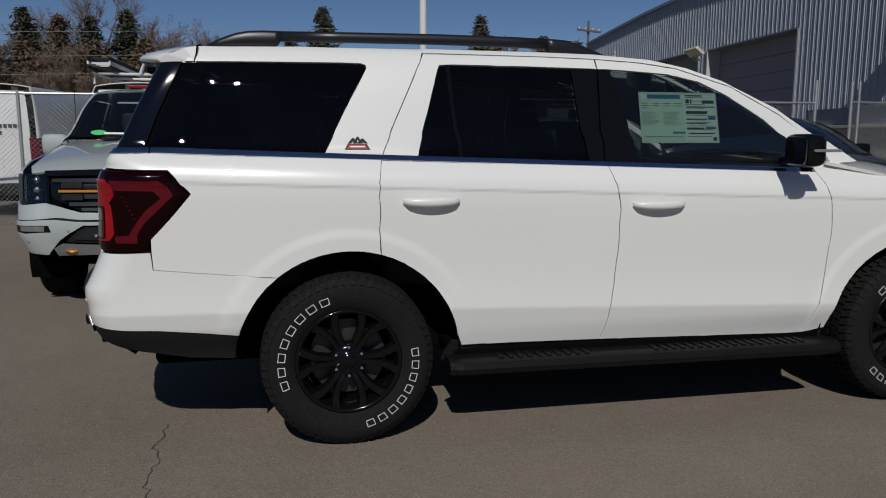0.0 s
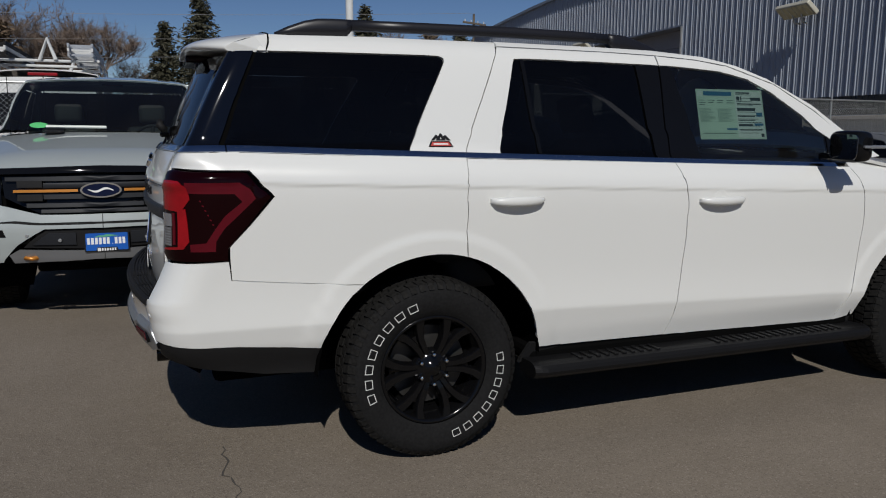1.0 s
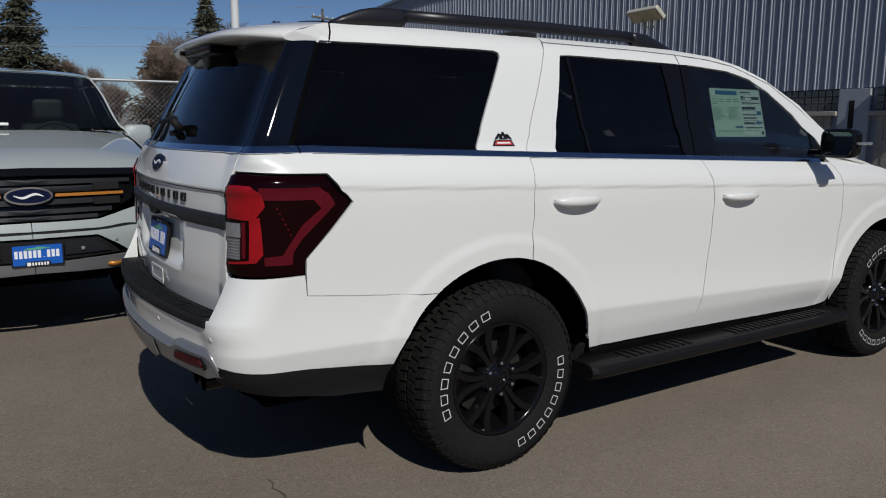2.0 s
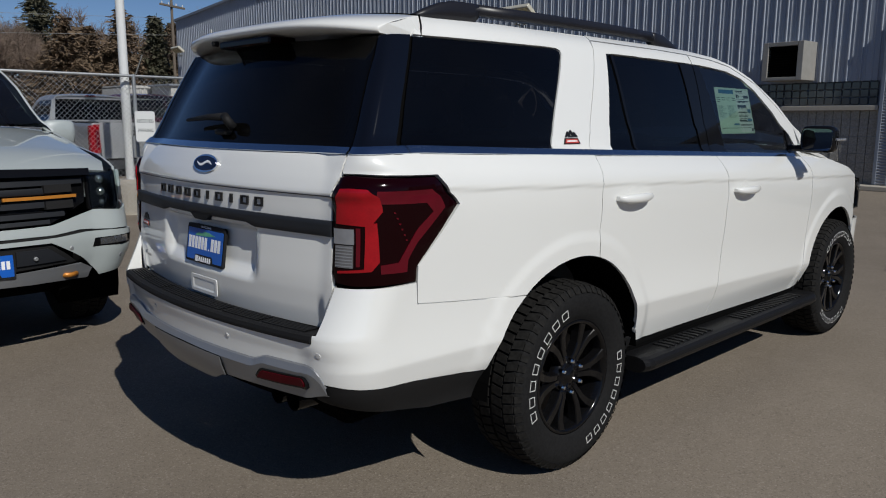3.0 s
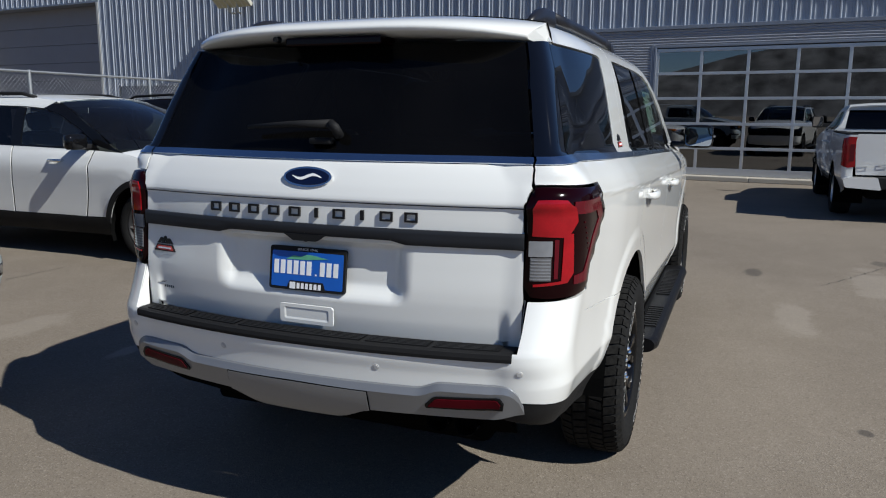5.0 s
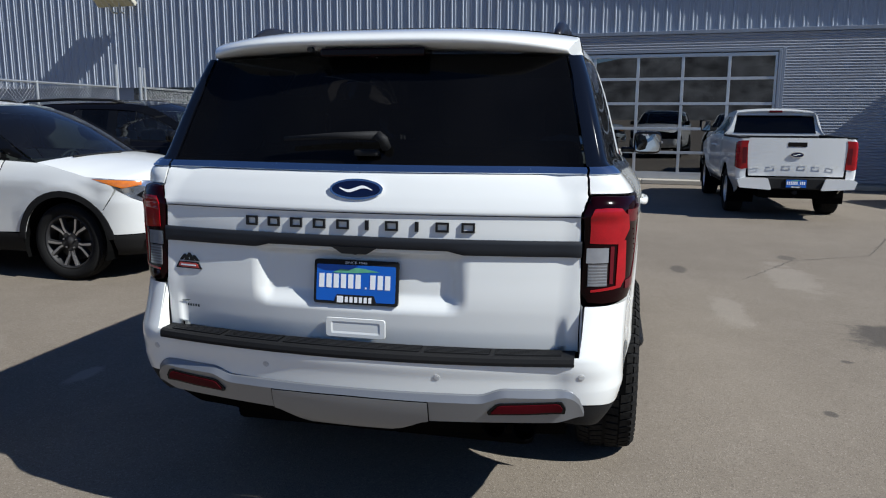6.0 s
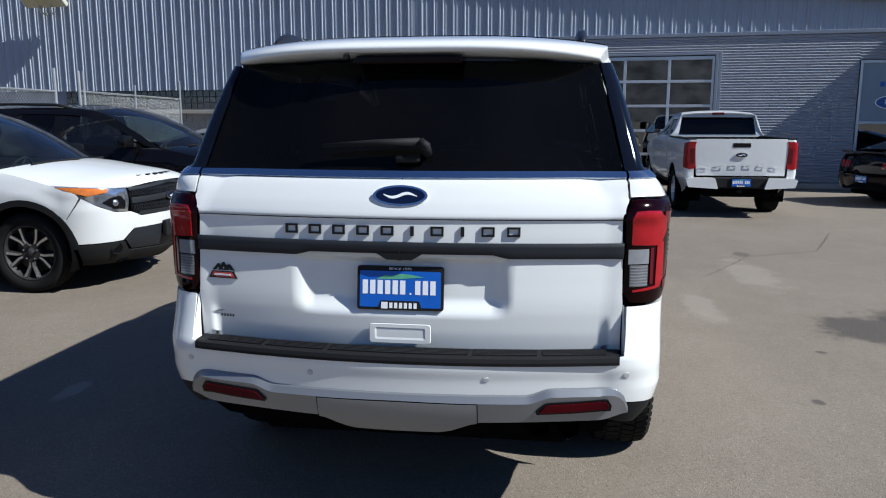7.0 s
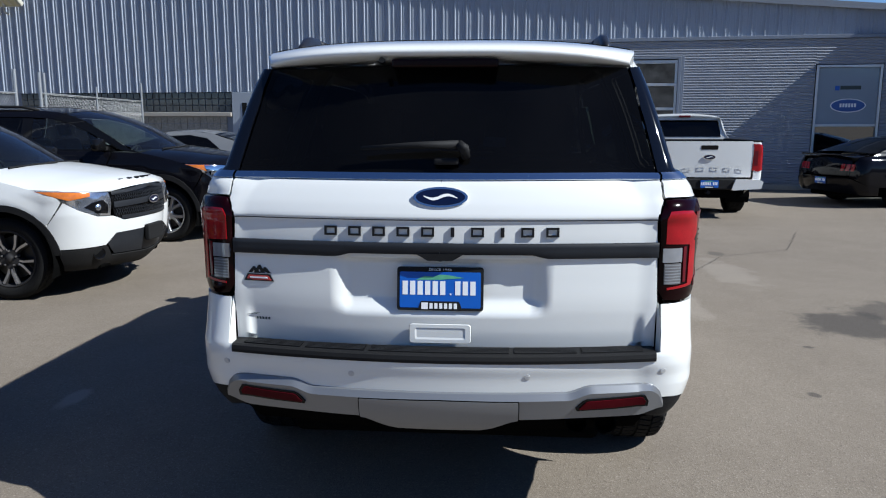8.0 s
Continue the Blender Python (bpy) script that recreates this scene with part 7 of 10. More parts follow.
def crossover(name, label, at, paint, k=1.0, lamps="amber", style="machined", letters=True, up=0.0):
    """A mid-size family SUV; k stretches its length."""
    t = thing(name, label, "car", at=at)
    hub, R, AR = 0.375, 0.382, 0.455
    wb = 2.86 * k
    sh = Shell(width=[(0.22, 0.86), (0.32, 0.92), (0.45, 0.955), (0.60, 0.962), (0.80, 0.975), (0.95, 0.985), (1.03, 0.982), (1.10, 0.962), (1.17, 0.932), (1.20, 0.905), (1.30, 0.875), (1.45, 0.820), (1.58, 0.762), (1.66, 0.705), (1.72, 0.63)],
               rear=[(0.25, -1.10), (0.45, -1.19), (0.75, -1.20), (1.0, -1.16), (1.2, -1.10), (1.5, -0.95), (1.7, -0.85)],
               front=[(0.20, wb + 0.74), (0.32, wb + 0.86), (0.50, wb + 0.925), (0.75, wb + 0.945), (0.90, wb + 0.940), (0.98, wb + 0.92), (1.05, wb + 0.87), (1.2, wb + 0.7)],
               rear_corner=(0.30, 0.25), front_corner=(0.60, 0.42), power=2.3, front_bow=0.13, slope=0.02, slope_band=(0.9, 1.0, 1.3, 1.5),
               taper=[(-1.2, 0.07), (-0.6, 0.03), (0, 0.0), (wb - 0.2, 0.0), (wb + 0.4, 0.035), (wb + 1, 0.08)], bulges=[(0, hub, 0.52, 0.62, 0.015), (wb, hub, 0.52, 0.62, 0.015)])
    sh.wrap = True
    TOPL = [(-0.88, 1.60), (-0.5, 1.668), (0.0, 1.700), (0.6 * k, 1.718), (1.1 * k, 1.712), (1.4 * k, 1.684), (1.65 * k, 1.625), (1.9 * k, 1.51), (2.2 * k, 1.335), (2.46 * k, 1.18), (2.58 * k, 1.14)]
    tz = spline(TOPL)
    bl = lambda x: 1.19 + 0.02 * (1.0 - x)
    d1, d2, d3 = 0.06, 1.02 * k, 2.12 * k
    for s in (-1, 1):
        full = s < 0
        patch("quarter_panel", sh, [(d1 + 0.30, 0.72), (d1 + 0.18, 0.95), (d1 + 0.02, bl(0)), (-0.75, bl(-0.75)), ("r", 0.80, 1.22), ("r", 0.72, 1.2), ("r", 0.72, 0.55), (-0.62, 0.42), *arc(0, hub, AR, 172, 52, 12)], paint, t, s, du=0.12, dz=0.06)
        rd = patch("rear_door", sh, [*arc(0, hub, AR, 51, 14, 5), (AR + 0.06, 0.46), (d2 - 0.02, 0.46), (d2, 0.8), (d2 - 0.02, bl(d2)), (d1 + 0.025, bl(0)), (d1 + 0.185, 0.95), (d1 + 0.305, 0.72)], paint, t, s, du=0.12, dz=0.06)
        fd = patch("front_door", sh, [(d2, 0.46), (d3 - 0.06, 0.46), (d3, 0.75), (d3 + 0.02, 1.0), (d3 + 0.06, bl(d3) - 0.01), (d2, bl(d2)), (d2 + 0.02, 0.8)], paint, t, s, du=0.12, dz=0.06)
        patch("front_fender", sh, [(d3 - 0.04, 0.46), *arc(wb, hub, AR, 168, 28, 16), (wb + 0.41, 0.70), ("f", 0.925, 0.90), ("f", 0.935, 0.94), (wb + 0.30, 1.008), (wb + 0.15, 1.045), (2.8 * k, 1.095), (2.58 * k, 1.14), (d3 + 0.08, bl(d3) - 0.012), (d3 + 0.04, 1.0), (d3 + 0.02, 0.75)], paint, t, s, du=0.12, dz=0.05, gap=0.001)
        patch("pillar_panel", sh, [(-0.97, 1.23), (-0.90, 1.235), (-0.63, 1.545), (-0.45, 1.578), (0.0, 1.606), (0.62 * k, 1.622), (1.02 * k, 1.615), (1.35 * k, 1.594), (1.48 * k, 1.665), *[p for p in TOPL[::-1] if p[0] < 1.45 * k]], paint, t, s, du=0.12, dz=0.05)
        patch("pillar_panel", sh, [(-0.30, 1.212), (0.22, 1.205), (0.42, 1.618), (0.0, 1.609)], paint, t, s, du=0.12, dz=0.05)
        patch("roof_rail_panel", sh, [(1.35 * k, 1.594), (1.62 * k, 1.525), (1.92 * k, 1.385), (2.24 * k, 1.20), (2.40 * k, 1.165), (2.58 * k, 1.14), *[p for p in TOPL[::-1] if 1.5 * k < p[0] < 2.5 * k], (1.48 * k, 1.664)], M["black_gloss"], t, s, du=0.12, dz=0.05)
        patch("quarter_window", sh, [(-0.90, 1.238), (-0.31, 1.225), (-0.01, 1.604), (-0.45, 1.576), (-0.62, 1.543)], M["glass_privacy"], t, s, off=-0.004, th=0.006, gap=0, du=0.2, dz=0.08)
        patch("rear_door_window", sh, [(0.23, bl(0.2) + 0.012), (d2 - 0.05, bl(d2) + 0.012), (d2 - 0.08, 1.612), (0.43, 1.616)], M["glass_privacy"], rd, s, off=-0.006, th=0.006, gap=0, du=0.2, dz=0.08)
        patch("pillar_cover", sh, [(d2 - 0.05, bl(d2) + 0.01), (d2 - 0.08, 1.602), (d2 + 0.06, 1.60), (d2 + 0.10, bl(d2) + 0.01)], M["black_gloss"], rd, s, gap=0, du=0.2, dz=0.08)
        patch("front_door_window", sh, [(d2 + 0.10, bl(d2) + 0.012), (d2 + 0.06, 1.598), (1.35 * k, 1.586), (1.60 * k, 1.522), (1.90 * k, 1.382), (2.20 * k, 1.212), (2.22 * k, bl(d3) + 0.012)], M["glass_front"], fd, s, off=-0.006, th=0.006, gap=0, du=0.2, dz=0.08)
        patch("window_moulding", sh, [(-0.80, 1.228), (0.0, bl(0) - 0.008), (2.24 * k, bl(d3) - 0.006), (2.24 * k, bl(d3) + 0.012), (0, bl(0) + 0.012), (-0.8, 1.246)], M["black_gloss"], t, s, off=0.003, th=0.01, gap=0, du=0.3, dz=0.05)
        for line in ([(d1 + 0.30, 0.72), (d1 + 0.18, 0.95), (d1 + 0.02, bl(0))], [(d2 - 0.01, 0.46), (d2 + 0.01, 0.8), (d2 - 0.01, bl(d2))], [(d3 - 0.05, 0.46), (d3 + 0.01, 0.75), (d3 + 0.03, 1.0), (d3 + 0.07, bl(d3) - 0.012)]):
            strip("door_seal", sh, line, 0.03, M["dark"], t, s, off=-0.011)
        patch("sill_cladding", sh, [(AR + 0.03, 0.27), (wb - AR - 0.03, 0.27), (wb - AR - 0.02, 0.455), (AR + 0.02, 0.455)], M["black_plastic"], t, s, off=0.006, du=0.2, dz=0.06)
        for cx in (0, wb):
            patch("arch_moulding", sh, arc(cx, hub, AR + 0.055, 176, 6, 18) + arc(cx, hub, AR - 0.004, 6, 176, 18), M["black_plastic"], t, s, off=0.012, gap=0, du=0.2, dz=0.1)
            liner(t, sh, cx, AR, hub, s)
            wheel("wheel", t, cx, s * 0.82, R, 0.24, 0.262, style, "road", s, spin=20 + 31 * cx, seg=48)
        patch("front_bumper_cladding", sh, [(wb + AR + 0.01, 0.26), ("f", 0, 0.22), ("f", 0, 0.34), ("f", 0.50, 0.36), ("f", 0.62, 0.47), (wb + AR + 0.02, 0.46)], M["black_plastic"], t, s, off=0.004, du=0.15, dz=0.05)
        patch("front_bumper", sh, [(wb + AR + 0.005, 0.47), ("f", 0.64, 0.48), ("f", 0.50, 0.575), ("f", 0, 0.585), ("f", 0, 0.700), ("f", 0.42, 0.690), ("f", 0.54, 0.742), ("f", 0.74, 0.757), ("f", 0.86, 0.822), ("f", 0.92, 0.895), (wb + 0.415, 0.695), *arc(wb, hub, AR, 27, 14, 3)], paint, t, s, du=0.12, dz=0.04, gap=0.0005)
        patch("bumper_intake", sh, [("f", 0, 0.35), ("f", 0.48, 0.37), ("f", 0.60, 0.48), ("f", 0.49, 0.575), ("f", 0, 0.59)], M["grey_plastic"], t, s, off=-0.006, du=0.15, dz=0.05, gap=0)
        lm = patch("head_lamp", sh, [(wb + 0.31, 1.004), ("f", 0.932, 0.935), ("f", 0.925, 0.905), ("f", 0.865, 0.828), ("f", 0.745, 0.762), ("f", 0.575, 0.748), ("f", 0.545, 0.85), ("f", 0.555, 0.965), ("f", 0.75, 0.985), ("f", 0.90, 0.996)], M["lamp_chrome"] if lamps == "amber" else M["chrome"], t, s, off=-0.004, du=0.10, dz=0.03, label="clear headlamp with amber corner")
        patch("turn_lamp", sh, [(wb + 0.32, 0.998), ("f", 0.930, 0.938), ("f", 0.90, 0.915), ("f", 0.78, 0.945), ("f", 0.77, 0.978), ("f", 0.90, 0.990)], M["lens_amber"], lm, s, off=0.001, th=0.006, gap=0, du=0.10, dz=0.03)
        if lamps == "chrome":
            patch("lamp_reflector", sh, [("f", 0.90, 0.908), ("f", 0.905, 0.985), ("f", 0.77, 0.982), ("f", 0.77, 0.920)], M["chrome"], lm, s, off=0.004, th=0.006, gap=0, du=0.10, dz=0.03)
        patch("lamp_core", sh, [("f", 0.83, 0.848), ("f", 0.74, 0.788), ("f", 0.62, 0.775), ("f", 0.605, 0.85), ("f", 0.67, 0.905), ("f", 0.77, 0.888)], M["black_gloss"], lm, s, off=0.001, th=0.006, gap=0, du=0.10, dz=0.03)
        pj = sh.at(sh.end_u(0.72, 0.84, True), 0.84)
        bm = bmesh.new()
        bmesh.ops.create_icosphere(bm, subdivisions=2, radius=0.045, matrix=Matrix.Translation((pj.x - 0.028, s * (pj.y - 0.01), pj.z)))
        part("projector", bm, M["lamp_chrome"], lm, smooth=True)
        fg = sh.at(sh.end_u(0.70, 0.41, True), 0.41)
        bm = bmesh.new()
        lathe(bm, [(0.0, -0.004), (0.045, -0.004), (0.055, -0.012), (0.062, 0.0), (0.062, 0.03)], 20, Matrix.Translation((fg.x, s * fg.y, fg.z)) @ Euler((0, 0, radians(90 + s * 35))).to_matrix().to_4x4())
        part("fog_lamp", bm, M["black_gloss"], t)
        patch("tail_lamp", sh, [(-0.78, 1.19), (-0.70, 1.10), (-0.82, 1.0), ("r", 0.80, 0.98), ("r", 0.66, 1.02), ("r", 0.66, 1.18)], M["lens_deep"], t, s, off=0.006, du=0.15, dz=0.06)
        mirror(t, 2.10 * k, 0.93, 1.25, s, M["black_gloss"], 0.25, 0.17, 0.11)
        for d, x in ((rd, d2 - 0.28), (fd, d3 - 0.42)):
            bm = bmesh.new()
            y = sh.half(x, 1.04)
            tube(bm, [(x - 0.10, s * (y - 0.01), 1.045), (x - 0.06, s * (y + 0.035), 1.045), (x + 0.08, s * (y + 0.035), 1.045), (x + 0.10, s * (y - 0.01), 1.045)], 0.017, 8)
            part("door_handle", bm, M["chrome"] if paint is not M["paint_black"] else paint, d, smooth=True)
        bm = bmesh.new()
        tube(bm, [(-0.62, s * 0.62, 1.690), (-0.5, s * 0.63, 1.735), (0.2, s * 0.645, 1.765), (0.9 * k, s * 0.64, 1.755), (1.1 * k, s * 0.63, 1.715)], 0.020, 8)
        part("roof_rail", bm, M["black_plastic"], t, smooth=True)
    hw = lambda x: sh.half(x, tz(x)) - 0.004
    deck("roof", [(x + (0.13 * k if x > 1.4 else 0.0), x, tz(x) - 0.003, hw(x), 0.045) for x in (-0.86, -0.5, 0.0, 0.5, 0.9 * k, 1.2 * k, 1.48 * k)], paint, t, 14, p=2.2)
    deck("windscreen", [(1.63 * k, 1.50 * k, 1.662, hw(1.5 * k) - 0.02, 0.045), (1.95 * k, 1.75 * k, 1.578, hw(1.75 * k) - 0.02, 0.035), (2.3 * k, 2.0 * k, 1.447, hw(2.0 * k) - 0.02, 0.015), (2.62 * k, 2.28 * k, 1.285, hw(2.28 * k) - 0.02, -0.01), (2.82 * k, 2.50 * k, 1.162, hw(2.5 * k) - 0.02, -0.01)], M["glass_front"], t, 14, th=0.006)
    rows = []
    for u, z, xm, cr in ((sh.side_u(2.56 * k, 1.143), 1.143, 2.78 * k, 0.062), (sh.side_u(2.8 * k, 1.096), 1.096, 2.99 * k, 0.090), (sh.side_u(wb + 0.15, 1.046), 1.046, wb + 0.40, 0.102), (sh.side_u(wb + 0.26, 1.016), 1.016, wb + 0.60, 0.105),
                         (sh.end_u(0.91, 1.0, True), 1.0, wb + 0.72, 0.098), (sh.end_u(0.78, 0.99, True), 0.99, wb + 0.82, 0.080), (sh.end_u(0.60, 0.975, True), 0.975, wb + 0.90, 0.062), (sh.end_u(0.52, 0.968, True), 0.968, wb + 0.925, 0.045)):
        q = sh.at(u, z)
        rows.append((xm, q.x, z, q.y - 0.003, cr))
    deck("bonnet", rows, paint, t, 18, p=2.6)
    bm = bmesh.new()
    tube(bm, [(2.74 * k, -0.62, 1.190), (2.84 * k, 0.0, 1.215)], 0.011, 6)
    tube(bm, [(2.72 * k, 0.05, 1.205), (2.66 * k, 0.70, 1.190)], 0.011, 6)
    part("windscreen_wiper", bm, M["black_plastic"], t)
    g = patch("grille", sh, [("f", 0, 0.690), ("f", 0.42, 0.685), ("f", 0.525, 0.75), ("f", 0.53, 0.85), ("f", 0.54, 0.962), ("f", 0, 1.012)], M["black_gloss"], t, whole=True, off=-0.006, du=0.12, dz=0.04)
    for z0, z1, w0, up_ in ((0.935, 0.965, 0.53, 0.045), (0.815, 0.870, 0.52, 0.02), (0.70, 0.735, 0.45, 0.0)):
        patch("grille_bar", sh, [("f", 0, z0 + up_), ("f", w0, z0), ("f", w0, z1), ("f", 0, z1 + up_)], M["grey_plastic"], g, whole=True, off=0.012, th=0.02, gap=0, dim=0.006, du=0.2, dz=0.05)
    mesh_ = bmesh.new()
    for z0, z1 in ((0.885, 0.955), (0.745, 0.808)):
        for i in range(-19, 20):
            for sl in (-1, 1):
                y = i * 0.026
                pts = []
                for zz, yy in ((z0, y - sl * 0.013), (z1, y + sl * 0.013)):
                    q = sh.at(sh.end_u(abs(yy), zz, True), zz)
                    pts.append(Vector((q.x + 0.001, math.copysign(q.y, yy), zz)))
                tube(mesh_, pts, 0.0035, 4, cap=False)
    tagged(part("grille_mesh", mesh_, M["grey_plastic"], g), kind="stuff")
    nose = sh.at(Shell.LONG + 2, 0.85).x
    emblem(t, front_plane(nose + 0.016, 0, 0.855, 0), 0.10, 0.042)
    bm = bmesh.new()
    box(bm, nose - 0.02, nose + 0.03, -0.16, 0.16, 0.45, 0.61, 0.012)
    part("plate_bracket", bm, M["black_plastic"], t)
    if letters:
        for i in range(8):
            y = 0.40 - i * 0.115
            bm = bmesh.new()
            x = wb + 0.83 - 0.30 * (y / 0.7) ** 2
            box(bm, x - 0.012, x + 0.012, y - 0.035, y + 0.035, 1.049 - 0.050 * (y / 0.7) ** 2, 1.082 - 0.050 * (y / 0.7) ** 2, 0.003, seg=1)
            part("raised_letter", bm, M["letter_black"], t)
    patch("tailgate", sh, [("r", 0, 0.45), ("r", 0.70, 0.5), ("r", 0.70, 1.2), ("r", 0, 1.2)], paint, t, whole=True, du=0.2, dz=0.1)
    patch("rear_window", sh, [("r", 0, 1.22), ("r", 0.72, 1.22), ("r", 0.58, 1.60), ("r", 0, 1.62)], M["glass_privacy"], t, whole=True, du=0.2, dz=0.1, th=0.006)
    underside(t, -1.0, wb + 0.7, 0.60, 0.24, 0.45)
    for x in (1.25 * k, 0.3 * k):
        for y in (-0.38, 0.38):
            seat(t, x, y, 0.68)
    bm = bmesh.new()
    box(bm, 1.95 * k, 2.55 * k, -0.75, 0.75, 0.85, 1.14, 0.08)
    box(bm, -1.0, 2.4 * k, -0.8, 0.8, 0.44, 0.47)
    part("dashboard", bm, M["interior"], t)
    steering(t, 1.86 * k, 0.38, 1.03)
    if up > 0:
        for ob in t.children_recursive:
            if ob.type == "MESH" and not ob.parent.name.startswith(("wheel", "tyre")):
                for v in ob.data.vertices:
                    v.co.z += up * step(0.55, 1.10, v.co.z)
    return t


def pickup(name, label, at, paint, bed_r=-1.22, cab_r=1.32, roof_f=2.35, ws_base=3.05, nose=4.62, wb=3.68, half=0.985, bed_z=1.36, hood_z=1.26, roof_z=1.93, R=0.415, rim=0.24, sill=0.55, style="black", cladding=True, tread="block"):
    t = thing(name, label, "pickup truck", at=at)
    hub, AR = R - 0.005, R + 0.095
    bz = bed_z - 0.02
    sh = Shell(width=[(sill - 0.12, half - 0.10), (sill, half - 0.045), (sill + 0.10, half - 0.005), (sill + 0.2, half), (bed_z - 0.30, half), (bed_z - 0.12, half - 0.004), (bed_z - 0.05, half - 0.02), (bed_z + 0.02, half - 0.055), (bed_z + 0.08, half - 0.11), (roof_z - 0.25, half - 0.17), (roof_z - 0.10, half - 0.215), (roof_z - 0.03, half - 0.26), (roof_z, half - 0.30)],
               rear=[(sill - 0.2, bed_r), (bed_z, bed_r - 0.01), (roof_z, bed_r)], front=[(sill - 0.25, nose - 0.12), (sill - 0.05, nose - 0.02), (sill + 0.15, nose), (hood_z - 0.35, nose - 0.05), (hood_z - 0.10, nose - 0.10), (hood_z, nose - 0.22), (roof_z, nose - 0.3)],
               rear_corner=(0.09, 0.08), front_corner=(0.34, 0.26), power=2.6, rear_bow=0.02, front_bow=0.11,
               taper=[(bed_r, 0.012), (0, 0.0), (wb, 0.0), (nose - 0.4, 0.015), (nose, 0.05)], bulges=[(0, hub, AR + 0.06, AR + 0.16, 0.012), (wb, hub, AR + 0.06, AR + 0.16, 0.012)])
    cab_m = (cab_r + 0.05 + ws_base) / 2 - 0.15
    TOPL = [(cab_r + 0.03, roof_z - 0.05), (cab_r + 0.25, roof_z - 0.012), (roof_f - 0.45, roof_z - 0.004), (roof_f, roof_z - 0.045), (roof_f + (ws_base - roof_f) * 0.5, (roof_z + bed_z) / 2 + 0.045), (ws_base, bed_z + 0.035)]
    tz = spline(TOPL)
    for s in (-1, 1):
        patch("bed_side", sh, [(bed_r + 0.10, sill), *arc(0, hub, AR, 180, 0, 18), (cab_r - 0.02, sill), (cab_r - 0.02, bz), (bed_r + 0.10, bz), ("r", half - 0.10, bz), ("r", half - 0.195, bz), ("r", half - 0.195, sill + 0.02), ("r", half - 0.10, sill)], paint, t, s, du=0.2, dz=0.08)
        rd = patch("rear_door", sh, [(cab_r + 0.02, sill - 0.04), (cab_m, sill - 0.06), (cab_m, bed_z + 0.01), (cab_r + 0.02, bed_z + 0.01)], paint, t, s, du=0.2, dz=0.08)
        fd = patch("front_door", sh, [(cab_m + 0.01, sill - 0.06), (wb - AR - 0.06, sill - 0.06), (ws_base + 0.02, 0.9), (ws_base + 0.02, bed_z - 0.02), (cab_m + 0.01, bed_z + 0.01)], paint, t, s, du=0.2, dz=0.08)
        patch("front_fender", sh, [(wb - AR - 0.05, sill - 0.04), *arc(wb, hub, AR, 178, 20, 16), (nose - 0.40, sill + 0.16), (nose - 0.36, hood_z - 0.50), (nose - 0.36, hood_z - 0.10), (nose - 0.7, hood_z - 0.03), (wb - 0.1, hood_z + 0.02), (ws_base + 0.03, bed_z - 0.03), (ws_base + 0.035, 0.9)], paint, t, s, du=0.15, dz=0.06)
        patch("pillar_panel", sh, [(cab_r + 0.02, bed_z + 0.015), (cab_r + 0.12, bed_z + 0.015), (cab_r + 0.15, roof_z - 0.13), (roof_f - 0.2, roof_z - 0.125), (roof_f + 0.02, roof_z - 0.16), (ws_base - 0.14, bed_z + 0.03), (ws_base + 0.02, bed_z - 0.015), (ws_base, bed_z + 0.035), *TOPL[::-1][1:]], paint, t, s, du=0.2, dz=0.06)
        patch("rear_door_window", sh, [(cab_r + 0.12, bed_z + 0.02), (cab_r + 0.155, roof_z - 0.135), (cab_m - 0.03, roof_z - 0.135), (cab_m - 0.03, bed_z + 0.02)], M["glass_privacy"], rd, s, off=-0.006, th=0.006, gap=0, du=0.3, dz=0.1)
        patch("pillar_cover", sh, [(cab_m - 0.03, bed_z + 0.02), (cab_m - 0.03, roof_z - 0.134), (cab_m + 0.06, roof_z - 0.134), (cab_m + 0.06, bed_z + 0.02)], M["black_gloss"], rd, s, gap=0, du=0.3, dz=0.1)
        patch("front_door_window", sh, [(cab_m + 0.06, bed_z + 0.02), (cab_m + 0.06, roof_z - 0.135), (roof_f - 0.2, roof_z - 0.13), (roof_f + 0.01, roof_z - 0.17), (ws_base - 0.15, bed_z + 0.035), (ws_base - 0.15, bed_z + 0.02)], M["glass_front"], fd, s, off=-0.006, th=0.006, gap=0, du=0.3, dz=0.1)
        for x in (cab_r, cab_m, ):
            strip("door_seal", sh, [(x, sill - 0.05), (x, bed_z)], 0.03, M["dark"], t, s, off=-0.011)
        patch("sill_panel", sh, [(cab_r, sill - 0.14), (wb - AR, sill - 0.14), (wb - AR, sill - 0.05), (cab_r, sill - 0.05)], M["black_plastic"], t, s, off=-0.01, du=0.3)
        for cx in (0, wb):
            if cladding:
                patch("arch_moulding", sh, arc(cx, hub, AR + 0.05, 176, 4, 18) + arc(cx, hub, AR - 0.004, 4, 176, 18), M["black_plastic"], t, s, off=0.014, gap=0, du=0.2, dz=0.1)
            liner(t, sh, cx, AR, hub, s)
            wheel("wheel", t, cx, s * (half - 0.15), R, 0.27, rim, style, tread, s, spin=15 + 20 * cx, seg=48)
        for d, x in ((rd, cab_m - 0.16), (fd, ws_base - 0.62)):
            bm = bmesh.new()
            y = sh.half(x, bed_z - 0.20)
            tube(bm, [(x - 0.1, s * (y - 0.01), bed_z - 0.2), (x - 0.06, s * (y + 0.035), bed_z - 0.2), (x + 0.08, s * (y + 0.035), bed_z - 0.2), (x + 0.1, s * (y - 0.01), bed_z - 0.2)], 0.018, 8)
            part("door_handle", bm, paint, d, smooth=True)
    hw = lambda x: sh.half(x, tz(x)) - 0.004
